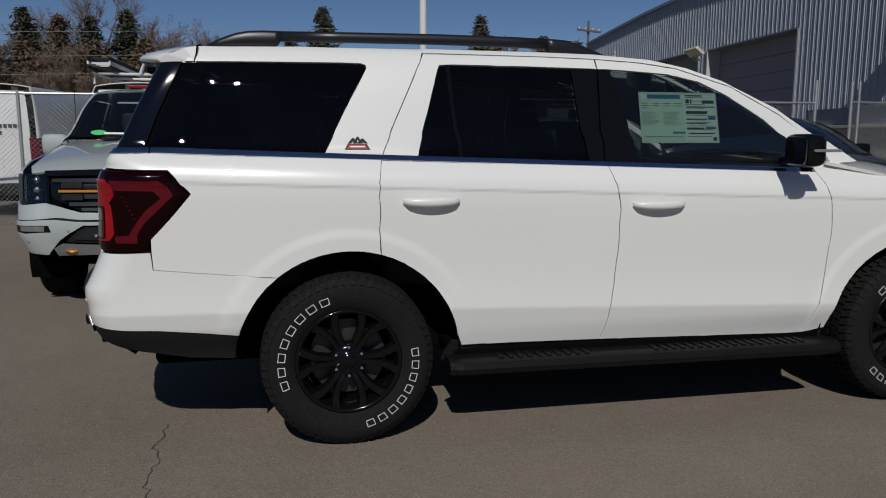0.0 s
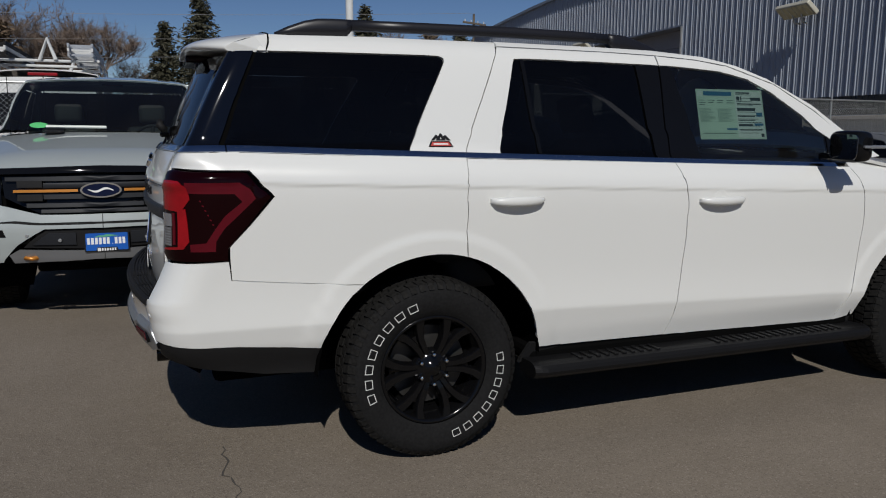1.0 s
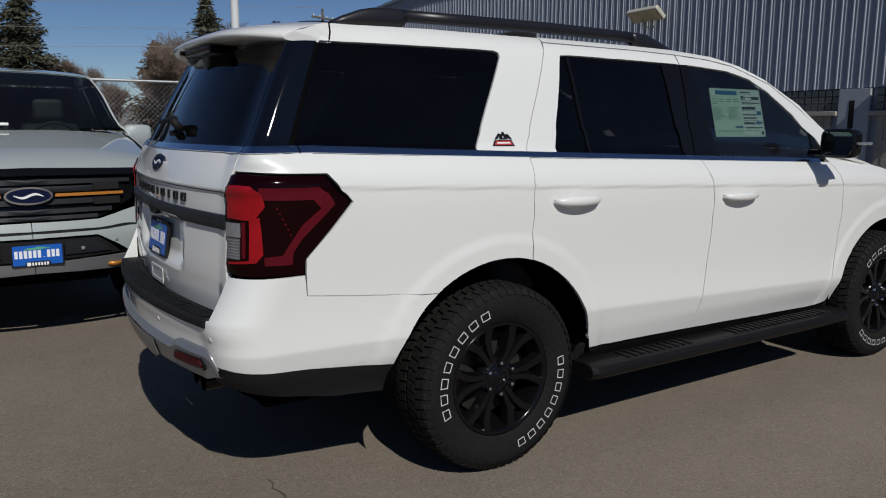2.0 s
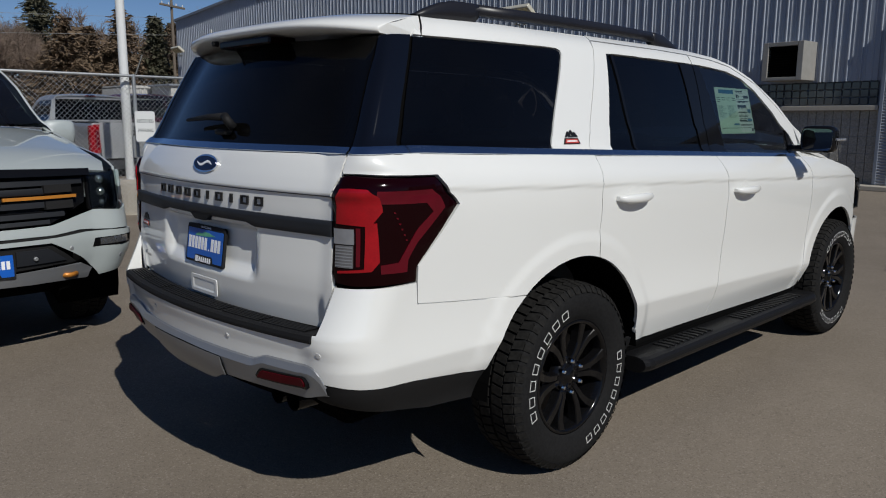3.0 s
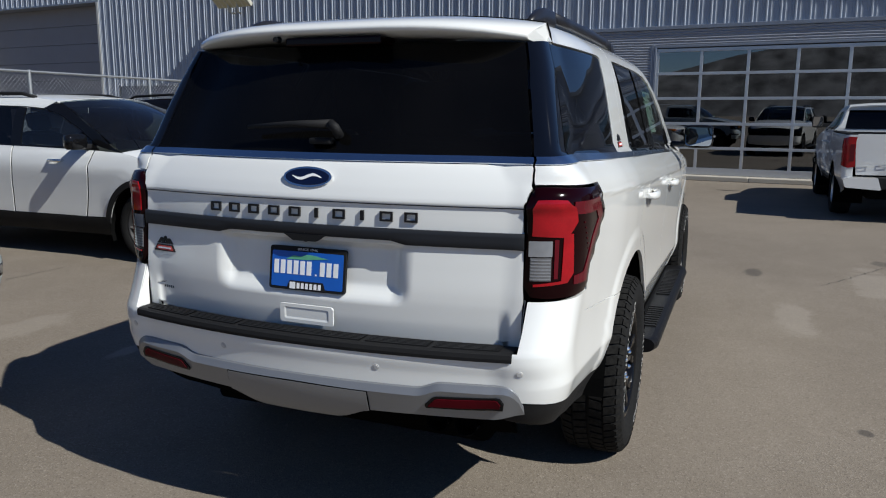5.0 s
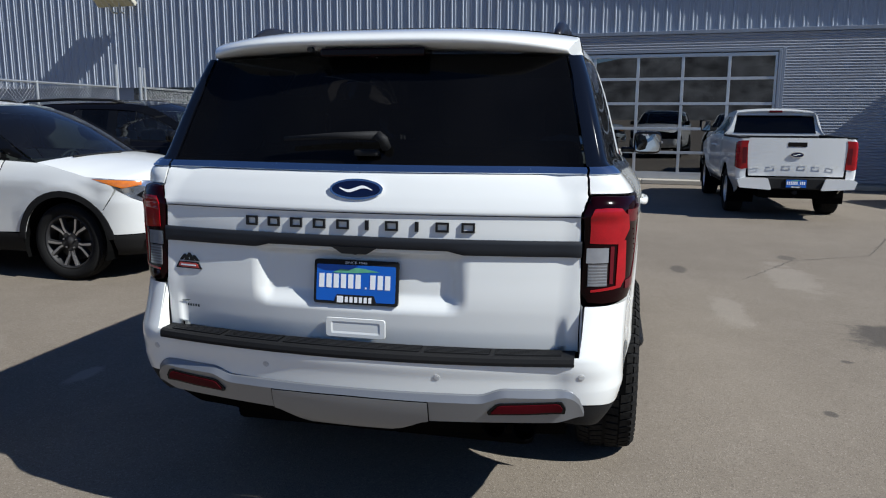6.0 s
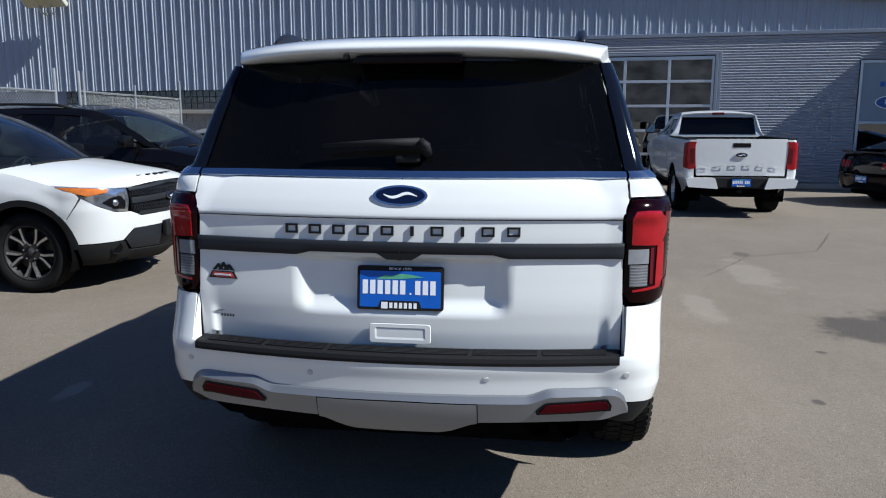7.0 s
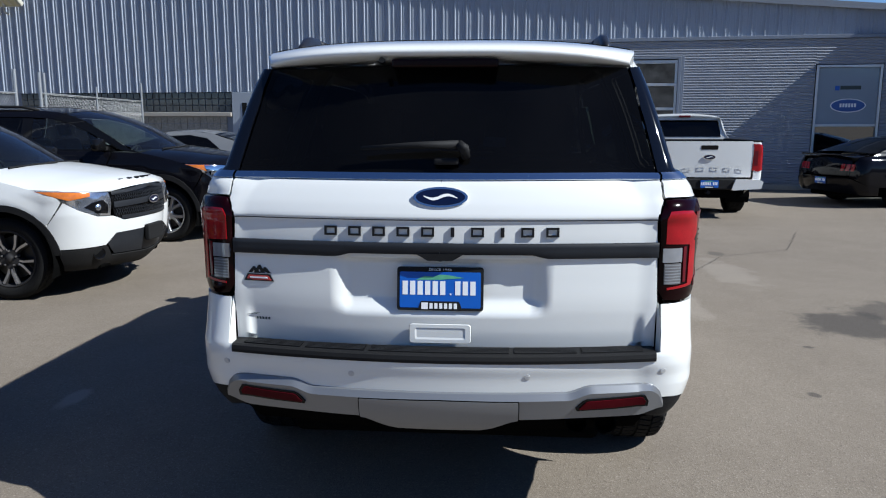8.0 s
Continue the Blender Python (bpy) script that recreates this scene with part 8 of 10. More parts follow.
    deck("roof", [(x - 0.02, x, tz(x) - 0.003, hw(x), 0.035) for x in (cab_r + 0.06, cab_r + 0.25, (cab_r + roof_f) / 2, roof_f - 0.3, roof_f + 0.02)], paint, t, 14, p=2.3)
    L = ws_base - roof_f
    deck("windscreen", [(roof_f + 0.10, roof_f + 0.04, tz(roof_f + 0.04) - 0.004, hw(roof_f) - 0.02, 0.03), (roof_f + 0.15 + L * 0.45, roof_f + L * 0.42, tz(roof_f + L * 0.42) - 0.004, hw(roof_f + L * 0.42) - 0.02, 0.0), (ws_base + 0.20, ws_base - 0.03, bed_z + 0.045, hw(ws_base) - 0.02, -0.01)], M["glass_front"], t, 14, th=0.006)
    deck("bonnet", [(ws_base + 0.20, ws_base + 0.02, bed_z - 0.02, half - 0.09, 0.045), (ws_base + 0.5, ws_base + 0.4, (bed_z + hood_z) / 2, half - 0.085, 0.06), (nose - 0.6, nose - 0.66, hood_z - 0.02, half - 0.10, 0.07), (nose - 0.24, nose - 0.34, hood_z - 0.06, half - 0.13, 0.055), (nose - 0.10, nose - 0.24, hood_z - 0.115, half - 0.16, 0.035)], paint, t, 18, p=3)
    # cab back with window
    bm = bmesh.new()
    for z0, z1, w0, w1 in ((sill, bed_z + 0.05, half - 0.03, half - 0.09),):
        vs = [bm.verts.new((cab_r + 0.03, y, z)) for y, z in ((-w0, z0), (w0, z0), (w1, z1), (-w1, z1))]
        bm.faces.new(vs[::-1])
    a, b, c, d = bed_z + 0.035, roof_z - 0.10, roof_z - 0.03, half - 0.09
    wi = half - 0.235
    for y0, y1, z0, z1, y2, y3 in ((-d, -wi - 0.03, a, b, -(half - 0.195), -wi + 0.02), (wi + 0.03, d, a, b, wi - 0.02, half - 0.195)):
        bm.faces.new([bm.verts.new((cab_r + 0.03 + (0.05 if z > a else 0), y, z)) for y, z in ((y0, z0), (y1, z0), (y3, z1), (y2, z1))][::-1])
    bm.faces.new([bm.verts.new((cab_r + 0.08, y, z)) for y, z in ((-(half - 0.195), b), (half - 0.22, b), (half - 0.30, c), (-(half - 0.30), c))][::-1])
    part("cab_back", bm, paint, t)
    bm = bmesh.new()
    prism(bm, [(-wi - 0.03, 0), (wi + 0.03, 0), (wi - 0.02, b - a), (-wi + 0.02, b - a)], 0, 0.006, Matrix.Translation((cab_r + 0.03, 0, a)) @ Euler((0, radians(20), 0)).to_matrix().to_4x4() @ REAR_UP)
    part("rear_window", bm, M["glass_privacy"], t)
    bm = bmesh.new()
    box(bm, cab_r + 0.02, cab_r + 0.06, -0.11, 0.11, roof_z - 0.05, roof_z - 0.012, 0.006)
    part("high_brake_lamp", bm, M["lens_deep"], t)
    # bed
    bm = bmesh.new()
    box(bm, bed_r + 0.05, cab_r, -half + 0.12, half - 0.12, sill + 0.22, sill + 0.26)
    for s in (-1, 1):
        y0, y1 = sorted((s * (half - 0.16), s * (half - 0.08)))
        box(bm, bed_r + 0.05, cab_r, y0, y1, sill + 0.22, bed_z - 0.01)
    box(bm, cab_r - 0.06, cab_r - 0.01, -half + 0.1, half - 0.1, sill + 0.2, bed_z - 0.01)
    part("bed_liner", bm, M["black_plastic"], t)
    for s in (-1, 1):
        bm = bmesh.new()
        y0, y1 = sorted((s * (half - 0.17), s * (half - 0.03)))
        box(bm, bed_r + 0.02, cab_r - 0.02, y0, y1, bed_z - 0.022, bed_z + 0.006, 0.008)
        part("bed_rail", bm, M["black_plastic"], t)
    gate = patch("tailgate", sh, [("r", 0, sill + 0.14), ("r", half - 0.20, sill + 0.14), ("r", half - 0.19, bed_z - 0.006), ("r", 0, bed_z - 0.006)], paint, t, whole=True, th=0.05, du=0.15, dz=0.06)
    bm = bmesh.new()
    prism(bm, rounded([(-0.14, -0.035), (0.14, -0.035), (0.14, 0.035), (-0.14, 0.035)], 0.012), 0, 0.012, rear_plane(bed_r - 0.002, 0, bed_z - 0.11))
    part("tailgate_handle", bm, M["black_gloss"], gate)
    for s in (-1, 1):
        patch("tail_lamp", sh, [("r", half - 0.185, sill + 0.26), ("r", half - 0.09, sill + 0.24), (bed_r + 0.14, sill + 0.28), (bed_r + 0.14, bed_z - 0.08), ("r", half - 0.09, bed_z - 0.05), ("r", half - 0.185, bed_z - 0.05)], M["lens_red"], t, s, off=0.008, du=0.2, dz=0.06)
        patch("lamp_core", sh, [("r", half - 0.16, sill + 0.34), ("r", half - 0.10, sill + 0.34), ("r", half - 0.10, bed_z - 0.16), ("r", half - 0.16, bed_z - 0.16)], M["lens_deep"], t, s, off=0.011, th=0.006, gap=0, du=0.2, dz=0.1)
        bm = bmesh.new()
        prism(bm, rounded([(s * 0.36, -0.09), (s * (half - 0.06), -0.06), (s * (half - 0.02), 0.06), (s * (half - 0.1), 0.09), (s * 0.42, 0.09)][::s], 0.02), -0.14, 0.13, Matrix.Translation((bed_r, 0, sill + 0.02)) @ REAR_UP)
        part("rear_bumper", bm, paint if paint is not M["paint_silver"] else M["chrome"], t)
    bm = bmesh.new()
    box(bm, bed_r - 0.10, bed_r + 0.1, -0.44, 0.44, sill - 0.06, sill + 0.12, 0.02)
    tube(bm, [(bed_r + 0.1, 0, sill - 0.11), (bed_r - 0.08, 0, sill - 0.11)], 0.035, 8)
    part("bumper_centre", bm, M["black_plastic"], t)
    underside(t, bed_r + 0.1, nose - 0.4, 0.52, sill - 0.22, sill + 0.1)
    bm = bmesh.new()
    for cx in (0, wb):
        tube(bm, [(cx, -half + 0.2, hub), (cx, half - 0.2, hub)], 0.06, 10)
    part("axle", bm, M["dark"], t)
    for x in (cab_m + 0.55, cab_r + 0.85):
        for y in (-0.4, 0.4):
            seat(t, x, y, sill + 0.30)
    bm = bmesh.new()
    box(bm, ws_base - 0.42, ws_base + 0.12, -half + 0.18, half - 0.18, bed_z - 0.30, bed_z - 0.02, 0.06)
    box(bm, cab_r + 0.1, ws_base, -half + 0.12, half - 0.12, sill + 0.06, sill + 0.1)
    part("dashboard", bm, M["interior"], t)
    steering(t, ws_base - 0.52, 0.40, bed_z - 0.08)
    return t, sh


def plain_front(t, sh, nose, hood_z, sill, half, paint):
    """Grille, lamps and bumper of a pickup seen only from afar."""
    patch("grille", sh, [("f", 0, sill + 0.22), ("f", half - 0.34, sill + 0.22), ("f", half - 0.34, hood_z - 0.14), ("f", 0, hood_z - 0.14)], M["black_gloss"], t, whole=True, du=0.2, dz=0.08)
    patch("front_bumper", sh, [("f", 0, sill - 0.18), (nose - 0.4, sill - 0.15), (nose - 0.4, sill + 0.14), ("f", half - 0.3, sill + 0.20), ("f", 0, sill + 0.20)], M["grey_plastic"], t, whole=True, off=0.03, du=0.2, dz=0.08)
    for s in (-1, 1):
        patch("head_lamp", sh, [("f", half - 0.33, sill + 0.30), ("f", half - 0.33, hood_z - 0.15), (nose - 0.36, hood_z - 0.14), (nose - 0.36, sill + 0.30)], M["lamp_chrome"], t, s, du=0.15, dz=0.08)
        mirror(t, 2.75, half - 0.04, 1.45, s, M["black_plastic"], 0.2, 0.24, 0.09)


# pale grey off-road pickup facing the lot
PAINT = M["paint_grey"]
tk, tsh = pickup("pickup_truck", "pale grey off-road pickup with black grille and orange accents", pose(-1.53, 6.87, 0, 0, 0, -90), PAINT, sill=0.58, R=0.415, nose=4.72, hood_z=1.285, bed_z=1.43, roof_z=1.995, roof_f=2.45, ws_base=3.12)
NX = 4.72
half_t = 0.985
g = patch("grille", tsh, [("f", 0, 0.86), ("f", 0.42, 0.86), ("f", 0.56, 0.92), ("f", 0.68, 0.98), ("f", 0.70, 1.17), ("f", 0, 1.185)], M["black_gloss"], tk, whole=True, off=-0.03, du=0.15, dz=0.05, label="black grille")
patch("grille_surround", tsh, [("f", 0, 1.155), ("f", 0.70, 1.145), ("f", 0.70, 1.185), ("f", 0, 1.195)], M["black_gloss"], g, whole=True, off=0.03, th=0.05, gap=0, du=0.15, dz=0.05)
for z0, z1, w, o in ((1.10, 1.135, 0.66, 0.012), (1.045, 1.085, 0.52, 0.016), (0.965, 1.00, 0.52, 0.016), (0.905, 0.935, 0.52, 0.012), (0.865, 0.89, 0.42, 0.012)):
    patch("grille_bar", tsh, [("f", 0, z0), ("f", w, z0), ("f", w, z1), ("f", 0, z1)], M["grey_plastic"], g, whole=True, off=o - 0.01, th=0.03, gap=0, dim=0.006, du=0.2, dz=0.05)
patch("accent_bar", tsh, [("f", 0.16, 1.016), ("f", 0.60, 1.014), ("f", 0.60, 1.034), ("f", 0.16, 1.036)], M["orange"], g, -1, off=0.014, th=0.02, gap=0, du=0.2, dz=0.05, label="orange accent bar")
patch("accent_bar", tsh, [("f", 0.16, 1.016), ("f", 0.60, 1.014), ("f", 0.60, 1.034), ("f", 0.16, 1.036)], M["orange"], g, 1, off=0.014, th=0.02, gap=0, du=0.2, dz=0.05, label="orange accent bar")
emblem(tk, front_plane(NX - 0.045, 0, 1.03, 0), 0.145, 0.060)
for s in (-1, 1):
    for z0, z1 in ((1.05, 1.10), (0.95, 1.0)):
        patch("grille_slats", tsh, [("f", 0.40, z0), ("f", 0.57, z0), ("f", 0.57, z1), ("f", 0.40, z1)], M["black_plastic"], g, s, off=0.022, th=0.04, gap=0, du=0.1, dz=0.02)
    hl = patch("head_lamp", tsh, [("f", 0.70, 0.93), ("f", 0.70, 1.175), (NX - 0.36, 1.17), (NX - 0.33, 0.95), ("f", 0.90, 0.915)], M["black_gloss"], tk, s, off=-0.03, du=0.12, dz=0.05, label="dark stacked headlamp")
    patch("lamp_cover", tsh, [("f", 0.705, 0.93), ("f", 0.705, 1.17), (NX - 0.365, 1.165), (NX - 0.335, 0.955), ("f", 0.90, 0.92)], M["glass_clear"], hl, s, off=0.0, th=0.005, gap=0, du=0.12, dz=0.05)
    for z in (1.115, 1.035, 0.965):
        c = tsh.at(tsh.end_u(0.785, z, True), z)
        bm = bmesh.new()
        bmesh.ops.create_icosphere(bm, subdivisions=2, radius=0.030 if z > 1.0 else 0.02, matrix=Matrix.Translation((c.x - 0.035, s * c.y, z)))
        part("projector", bm, M["lamp_chrome"], hl, smooth=True)
    patch("day_lamp", tsh, [("f", 0.885, 0.935), ("f", 0.885, 1.15), ("f", 0.91, 1.15), ("f", 0.91, 0.935)], M["lamp_chrome"], hl, s, off=-0.022, th=0.004, gap=0, du=0.1, dz=0.06)
    patch("front_bumper", tsh, [("f", 0, 0.745), ("f", 0.40, 0.745), ("f", 0.60, 0.62), ("f", 0.70, 0.50), (NX - 0.30, 0.53), (NX - 0.33, 0.74), (NX - 0.34, 0.775), ("f", 0.62, 0.79), ("f", 0.44, 0.775), ("f", 0, 0.775)], PAINT, tk, s, off=0.02, du=0.1, dz=0.04, label="painted bumper skin")
    patch("bumper_upper", tsh, [("f", 0, 0.79), ("f", 0.42, 0.79), ("f", 0.60, 0.805), ("f", 0.80, 0.79), (NX - 0.33, 0.78), (NX - 0.33, 0.945), ("f", 0.90, 0.91), ("f", 0.70, 0.925), ("f", 0.55, 0.885), ("f", 0.42, 0.85), ("f", 0, 0.85)], PAINT, tk, s, off=0.008, du=0.1, dz=0.04)
    patch("bumper_seam", tsh, [("f", 0, 0.765), ("f", 0.62, 0.78), (NX - 0.33, 0.765), (NX - 0.33, 0.80), ("f", 0.6, 0.815), ("f", 0, 0.80)], M["black_plastic"], tk, s, off=0.0, du=0.1, dz=0.04)
    fl = patch("fog_lamp", tsh, [("f", 0.66, 0.690), ("f", 0.68, 0.745), (NX - 0.345, 0.75), (NX - 0.36, 0.70), ("f", 0.86, 0.680)], M["black_gloss"], tk, s, off=0.022, du=0.12, dz=0.05)
    patch("fog_lens", tsh, [("f", 0.72, 0.698), ("f", 0.72, 0.738), ("f", 0.90, 0.742), ("f", 0.90, 0.700)], M["lamp_chrome"], fl, s, off=0.026, th=0.006, gap=0, du=0.1, dz=0.05)
    patch("bumper_insert", tsh, [("f", 0, 0.585), ("f", 0.56, 0.605), ("f", 0.40, 0.74), ("f", 0, 0.74)], M["black_plastic"], tk, s, off=0.0, du=0.15, dz=0.05)
    patch("insert_panel", tsh, [("f", 0.19, 0.625), ("f", 0.49, 0.630), ("f", 0.38, 0.715), ("f", 0.19, 0.715)], M["grey_plastic"], tk, s, off=0.012, th=0.02, gap=0, du=0.15, dz=0.05)
    patch("skid_plate", tsh, [("f", 0, 0.515), ("f", 0.62, 0.50), ("f", 0.66, 0.555), ("f", 0.58, 0.60), ("f", 0, 0.580)], M["silver_trim"], tk, s, off=0.03, du=0.15, dz=0.03)
    bm = bmesh.new()
    tube(bm, [(NX - 0.25, s * 0.50, 0.535), (NX - 0.06, s * 0.545, 0.530), (NX - 0.03, s * 0.50, 0.530), (NX - 0.06, s * 0.455, 0.530), (NX - 0.25, s * 0.48, 0.535)], 0.016, 8)
    part("tow_hook", bm, M["orange"], tk, "orange tow hook", smooth=True)
    c = tsh.at(tsh.end_u(0.88, 0.61, True), 0.61)
    for yy, zz in ((0.30, 0.66), (0.85, 0.61), (0.52, 0.70)):
        c = tsh.at(tsh.end_u(yy, zz, True), zz)
        n_ = tsh.normal(tsh.end_u(yy, zz, True), zz)
        bm = bmesh.new()
        lathe(bm, [(0, -0.003), (0.010, -0.003), (0.013, 0.0), (0.013, 0.01)], 14, Matrix.Translation((c.x + n_.x * 0.022, s * (c.y + n_.y * 0.022), zz)) @ Vector((-n_.x, -n_.y * s, -n_.z)).to_track_quat("Y", "Z").to_matrix().to_4x4())
        part("parking_sensor", bm, M["paint_silver"], tk)
    mirror(tk, 2.92, half_t - 0.06, 1.40, s, PAINT, 0.25, 0.21, 0.13)
dealer_plate(tk, front_plane(NX + 0.012, 0.02, 0.645, 0), 0.315, 0.16, small=True)
bm = bmesh.new()
tube(bm, [(3.02, -0.82, 1.40), (3.0, -0.82, 1.95)], 0.004, 5)
part("aerial", bm, M["black_plastic"], tk)
bm = bmesh.new()
prism(bm, rounded([(-0.16, -0.08), (0.16, -0.09), (0.14, 0.07), (-0.14, 0.07)], 0.03), 0, 0.012, Matrix.Translation((3.30, -0.42, 1.462)) @ Euler((0, radians(6), 0)).to_matrix().to_4x4())
part("bonnet_vent", bm, M["black_plastic"], tk)
M["green_tape"] = material("green_label", (0.05, 0.42, 0.12), 0.5, 0.0, 0.1, 10)
bm = bmesh.new()
prism(bm, [(0.075 * math.cos(a), 0.03 * math.sin(a)) for a in (2 * math.pi * k / 20 for k in range(20))], 0, 0.003, Matrix.Translation((3.235, -0.56, 1.515)) @ Euler((0, radians(-35), 0)).to_matrix().to_4x4() @ FRONT_UP)
part("windscreen_label", bm, M["green_tape"], tk)
bm = bmesh.new()
tube(bm, [(3.26, -0.50, 1.505), (3.30, 0.0, 1.500)], 0.014, 6)
part("windscreen_wiper", bm, M["paper_white"], tk)

# white and black crossovers nose out beside it
crossover("suv", "white crossover with machined wheels and dusty black cladding", pose(3.48, 7.10, 0, 0, 0, -90), M["paint_white2"], 1.0)
crossover("suv", "glossy black crossover with bright wheels, parked beside the white one", pose(6.92, 7.34, 0, 0, 0, -90), M["paint_black"], 1.055, "chrome", "silver", letters=False, up=0.065)

# white pickup, tail out
rg, rsh = pickup("pickup_truck", "white mid-size pickup parked tail out by the workshop door", pose(10.30, -3.70, 0, 0, 0, 0), M["paint_white2"], bed_r=-1.12, cab_r=0.72, roof_f=1.55, ws_base=2.35, nose=4.08, wb=3.22, half=0.90, bed_z=1.31, hood_z=1.15, roof_z=1.76, R=0.385, rim=0.23, sill=0.56, style="silver", cladding=False)
plain_front(rg, rsh, 4.08, 1.15, 0.56, 0.90, M["paint_white2"])
emblem(rg, rear_plane(-1.137, 0, 1.04), 0.10, 0.043)
dealer_plate(rg, rear_plane(-1.225, 0, 0.60), 0.315, 0.15, small=True)
block_letters("raised_letter", rg, 6, M["paint_white2"], lambda a, b, d: Vector((-1.135 - d, -a, 0.83 + b)), 0.12, 0.10, 0.065, 0.003, hollow=(0, 1, 2, 3, 4, 5))

# black coupe by the shop window
def coupe(at, label, P):
    t = thing("coupe", label, "car", at=at)
    hub, R, AR, wb = 0.34, 0.345, 0.405, 2.72
    sh = Shell(width=[(0.18, 0.80), (0.30, 0.88), (0.45, 0.92), (0.65, 0.935), (0.80, 0.925), (0.92, 0.885), (0.97, 0.83), (1.10, 0.75), (1.25, 0.64), (1.34, 0.55)],
               rear=[(0.2, -0.98), (0.35, -1.08), (0.6, -1.12), (0.85, -1.08), (0.98, -1.02), (1.3, -0.6)], front=[(0.2, wb + 0.75), (0.5, wb + 0.92), (0.75, wb + 0.8), (0.95, wb + 0.3)],
               rear_corner=(0.32, 0.28), front_corner=(0.6, 0.4), power=2.4, rear_bow=0.1, taper=[(-1.1, 0.05), (-0.5, 0.0), (wb, 0.0), (wb + 0.9, 0.08)], bulges=[(0, hub, 0.46, 0.56, 0.02), (wb, hub, 0.46, 0.56, 0.02)])
    TOPL = [(-0.72, 0.99), (-0.30, 1.12), (0.20, 1.275), (0.60, 1.325), (1.05, 1.30), (1.5, 1.18), (2.05, 0.98)]
    tz = spline(TOPL)
    for s in (-1, 1):
        patch("quarter_panel", sh, [(0.62, 0.30), (0.66, 0.6), (0.60, 0.93), (-0.30, 0.945), (-0.72, 0.985), ("r", 0.70, 0.96), ("r", 0.62, 0.80), ("r", 0.62, 0.58), (-0.62, 0.40), *arc(0, hub, AR, 172, 8, 16), (0.45, 0.30)], P, t, s, du=0.15, dz=0.06)
        patch("door", sh, [(0.64, 0.26), (1.85, 0.26), (1.93, 0.6), (1.88, 0.93), (0.62, 0.93), (0.68, 0.6)], P, t, s, du=0.15, dz=0.06)
        patch("front_fender", sh, [(1.87, 0.26), (wb - AR, 0.30), *arc(wb, hub, AR, 170, 20, 14), (wb + 0.45, 0.62), (wb + 0.2, 0.88), (2.05, 0.95), (1.9, 0.93), (1.95, 0.6)], P, t, s, du=0.15, dz=0.06)
        patch("pillar_panel", sh, [(-0.72, 0.99), (-0.30, 0.955), (0.0, 0.955), (0.30, 1.20), (0.62, 1.255), (1.05, 1.235), (1.5, 1.11), (1.92, 0.945), (2.05, 0.98), *TOPL[::-1][1:-1]], P, t, s, du=0.15, dz=0.05)
        patch("side_window", sh, [(0.0, 0.955), (0.30, 1.195), (0.62, 1.25), (1.05, 1.23), (1.5, 1.105), (1.88, 0.95)], M["glass_privacy"], t, s, off=-0.004, th=0.006, gap=0)
        strip("door_seal", sh, [(0.63, 0.26), (0.67, 0.6), (0.61, 0.93)], 0.03, M["dark"], t, s)
        for k in range(3):
            y = 0.42 + 0.105 * k
            patch("tail_lamp", sh, [("r", y, 0.70), ("r", y + 0.075, 0.70), ("r", y + 0.085, 0.83), ("r", y + 0.010, 0.83)], M["lens_red"], t, s, off=0.004, gap=0, du=0.1, dz=0.05)
        for cx in (0, wb):
            liner(t, sh, cx, AR, hub, s)
            wheel("wheel", t, cx, s * 0.79, R, 0.25, 0.245, "silver", "road", s, spin=10, seg=48)
        mirror(t, 1.72, 0.88, 1.0, s, P, 0.18, 0.13, 0.1)
    hw = lambda x: sh.half(x, tz(x)) - 0.004
    deck("roof", [(x, x, tz(x) - 0.002, hw(x), 0.03) for x in (0.20, 0.4, 0.6, 0.85, 1.05)], P, t, 12)
    deck("rear_window", [(x, x - 0.02, tz(x) - 0.004, hw(x) - 0.02, 0.03) for x in (-0.60, -0.3, 0.0, 0.18)], M["glass_privacy"], t, 12, th=0.006)
    deck("windscreen", [(1.12, 1.07, 1.29, hw(1.07) - 0.02, 0.03), (1.6, 1.5, 1.175, hw(1.5) - 0.02, 0.02), (2.2, 2.0, 0.985, hw(2.0) - 0.02, 0.0)], M["glass_front"], t, 12, th=0.006)
    deck("bonnet", [(2.2, 2.05, 0.965, 0.80, 0.03), (wb + 0.2, wb + 0.1, 0.87, 0.80, 0.06), (wb + 0.8, wb + 0.5, 0.74, 0.70, 0.05)], P, t, 12)
    deck("boot_lid", [(-0.62, -0.66, 0.985, 0.70, 0.02), (-0.85, -0.86, 0.975, 0.72, 0.02), (-1.04, -0.98, 0.955, 0.70, 0.015)], P, t, 12)
    patch("rear_panel", sh, [("r", 0, 0.60), ("r", 0.61, 0.60), ("r", 0.61, 0.90), ("r", 0.5, 0.96), ("r", 0, 0.965)], P, t, whole=True, du=0.15, dz=0.06)
    patch("rear_bumper", sh, [("r", 0, 0.30), (-0.55, 0.25), (-0.60, 0.40), ("r", 0.61, 0.575), ("r", 0, 0.59)], P, t, whole=True, off=0.02, du=0.12, dz=0.05)
    patch("front_bumper", sh, [("f", 0, 0.22), (wb + 0.42, 0.25), (wb + 0.45, 0.62), ("f", 0.6, 0.72), ("f", 0, 0.74)], P, t, whole=True, du=0.15, dz=0.06)
    bm = bmesh.new()
    box(bm, -1.08, -0.93, -0.66, 0.66, 0.985, 1.015, 0.012)
    part("boot_spoiler", bm, P, t)
    dealer_plate(t, rear_plane(-1.125, 0, 0.50), 0.315, 0.15, small=True)
    underside(t, -0.9, wb + 0.6, 0.55, 0.18, 0.4)
    for y in (-0.36, 0.36):
        seat(t, 0.95, y, 0.45)
    return t


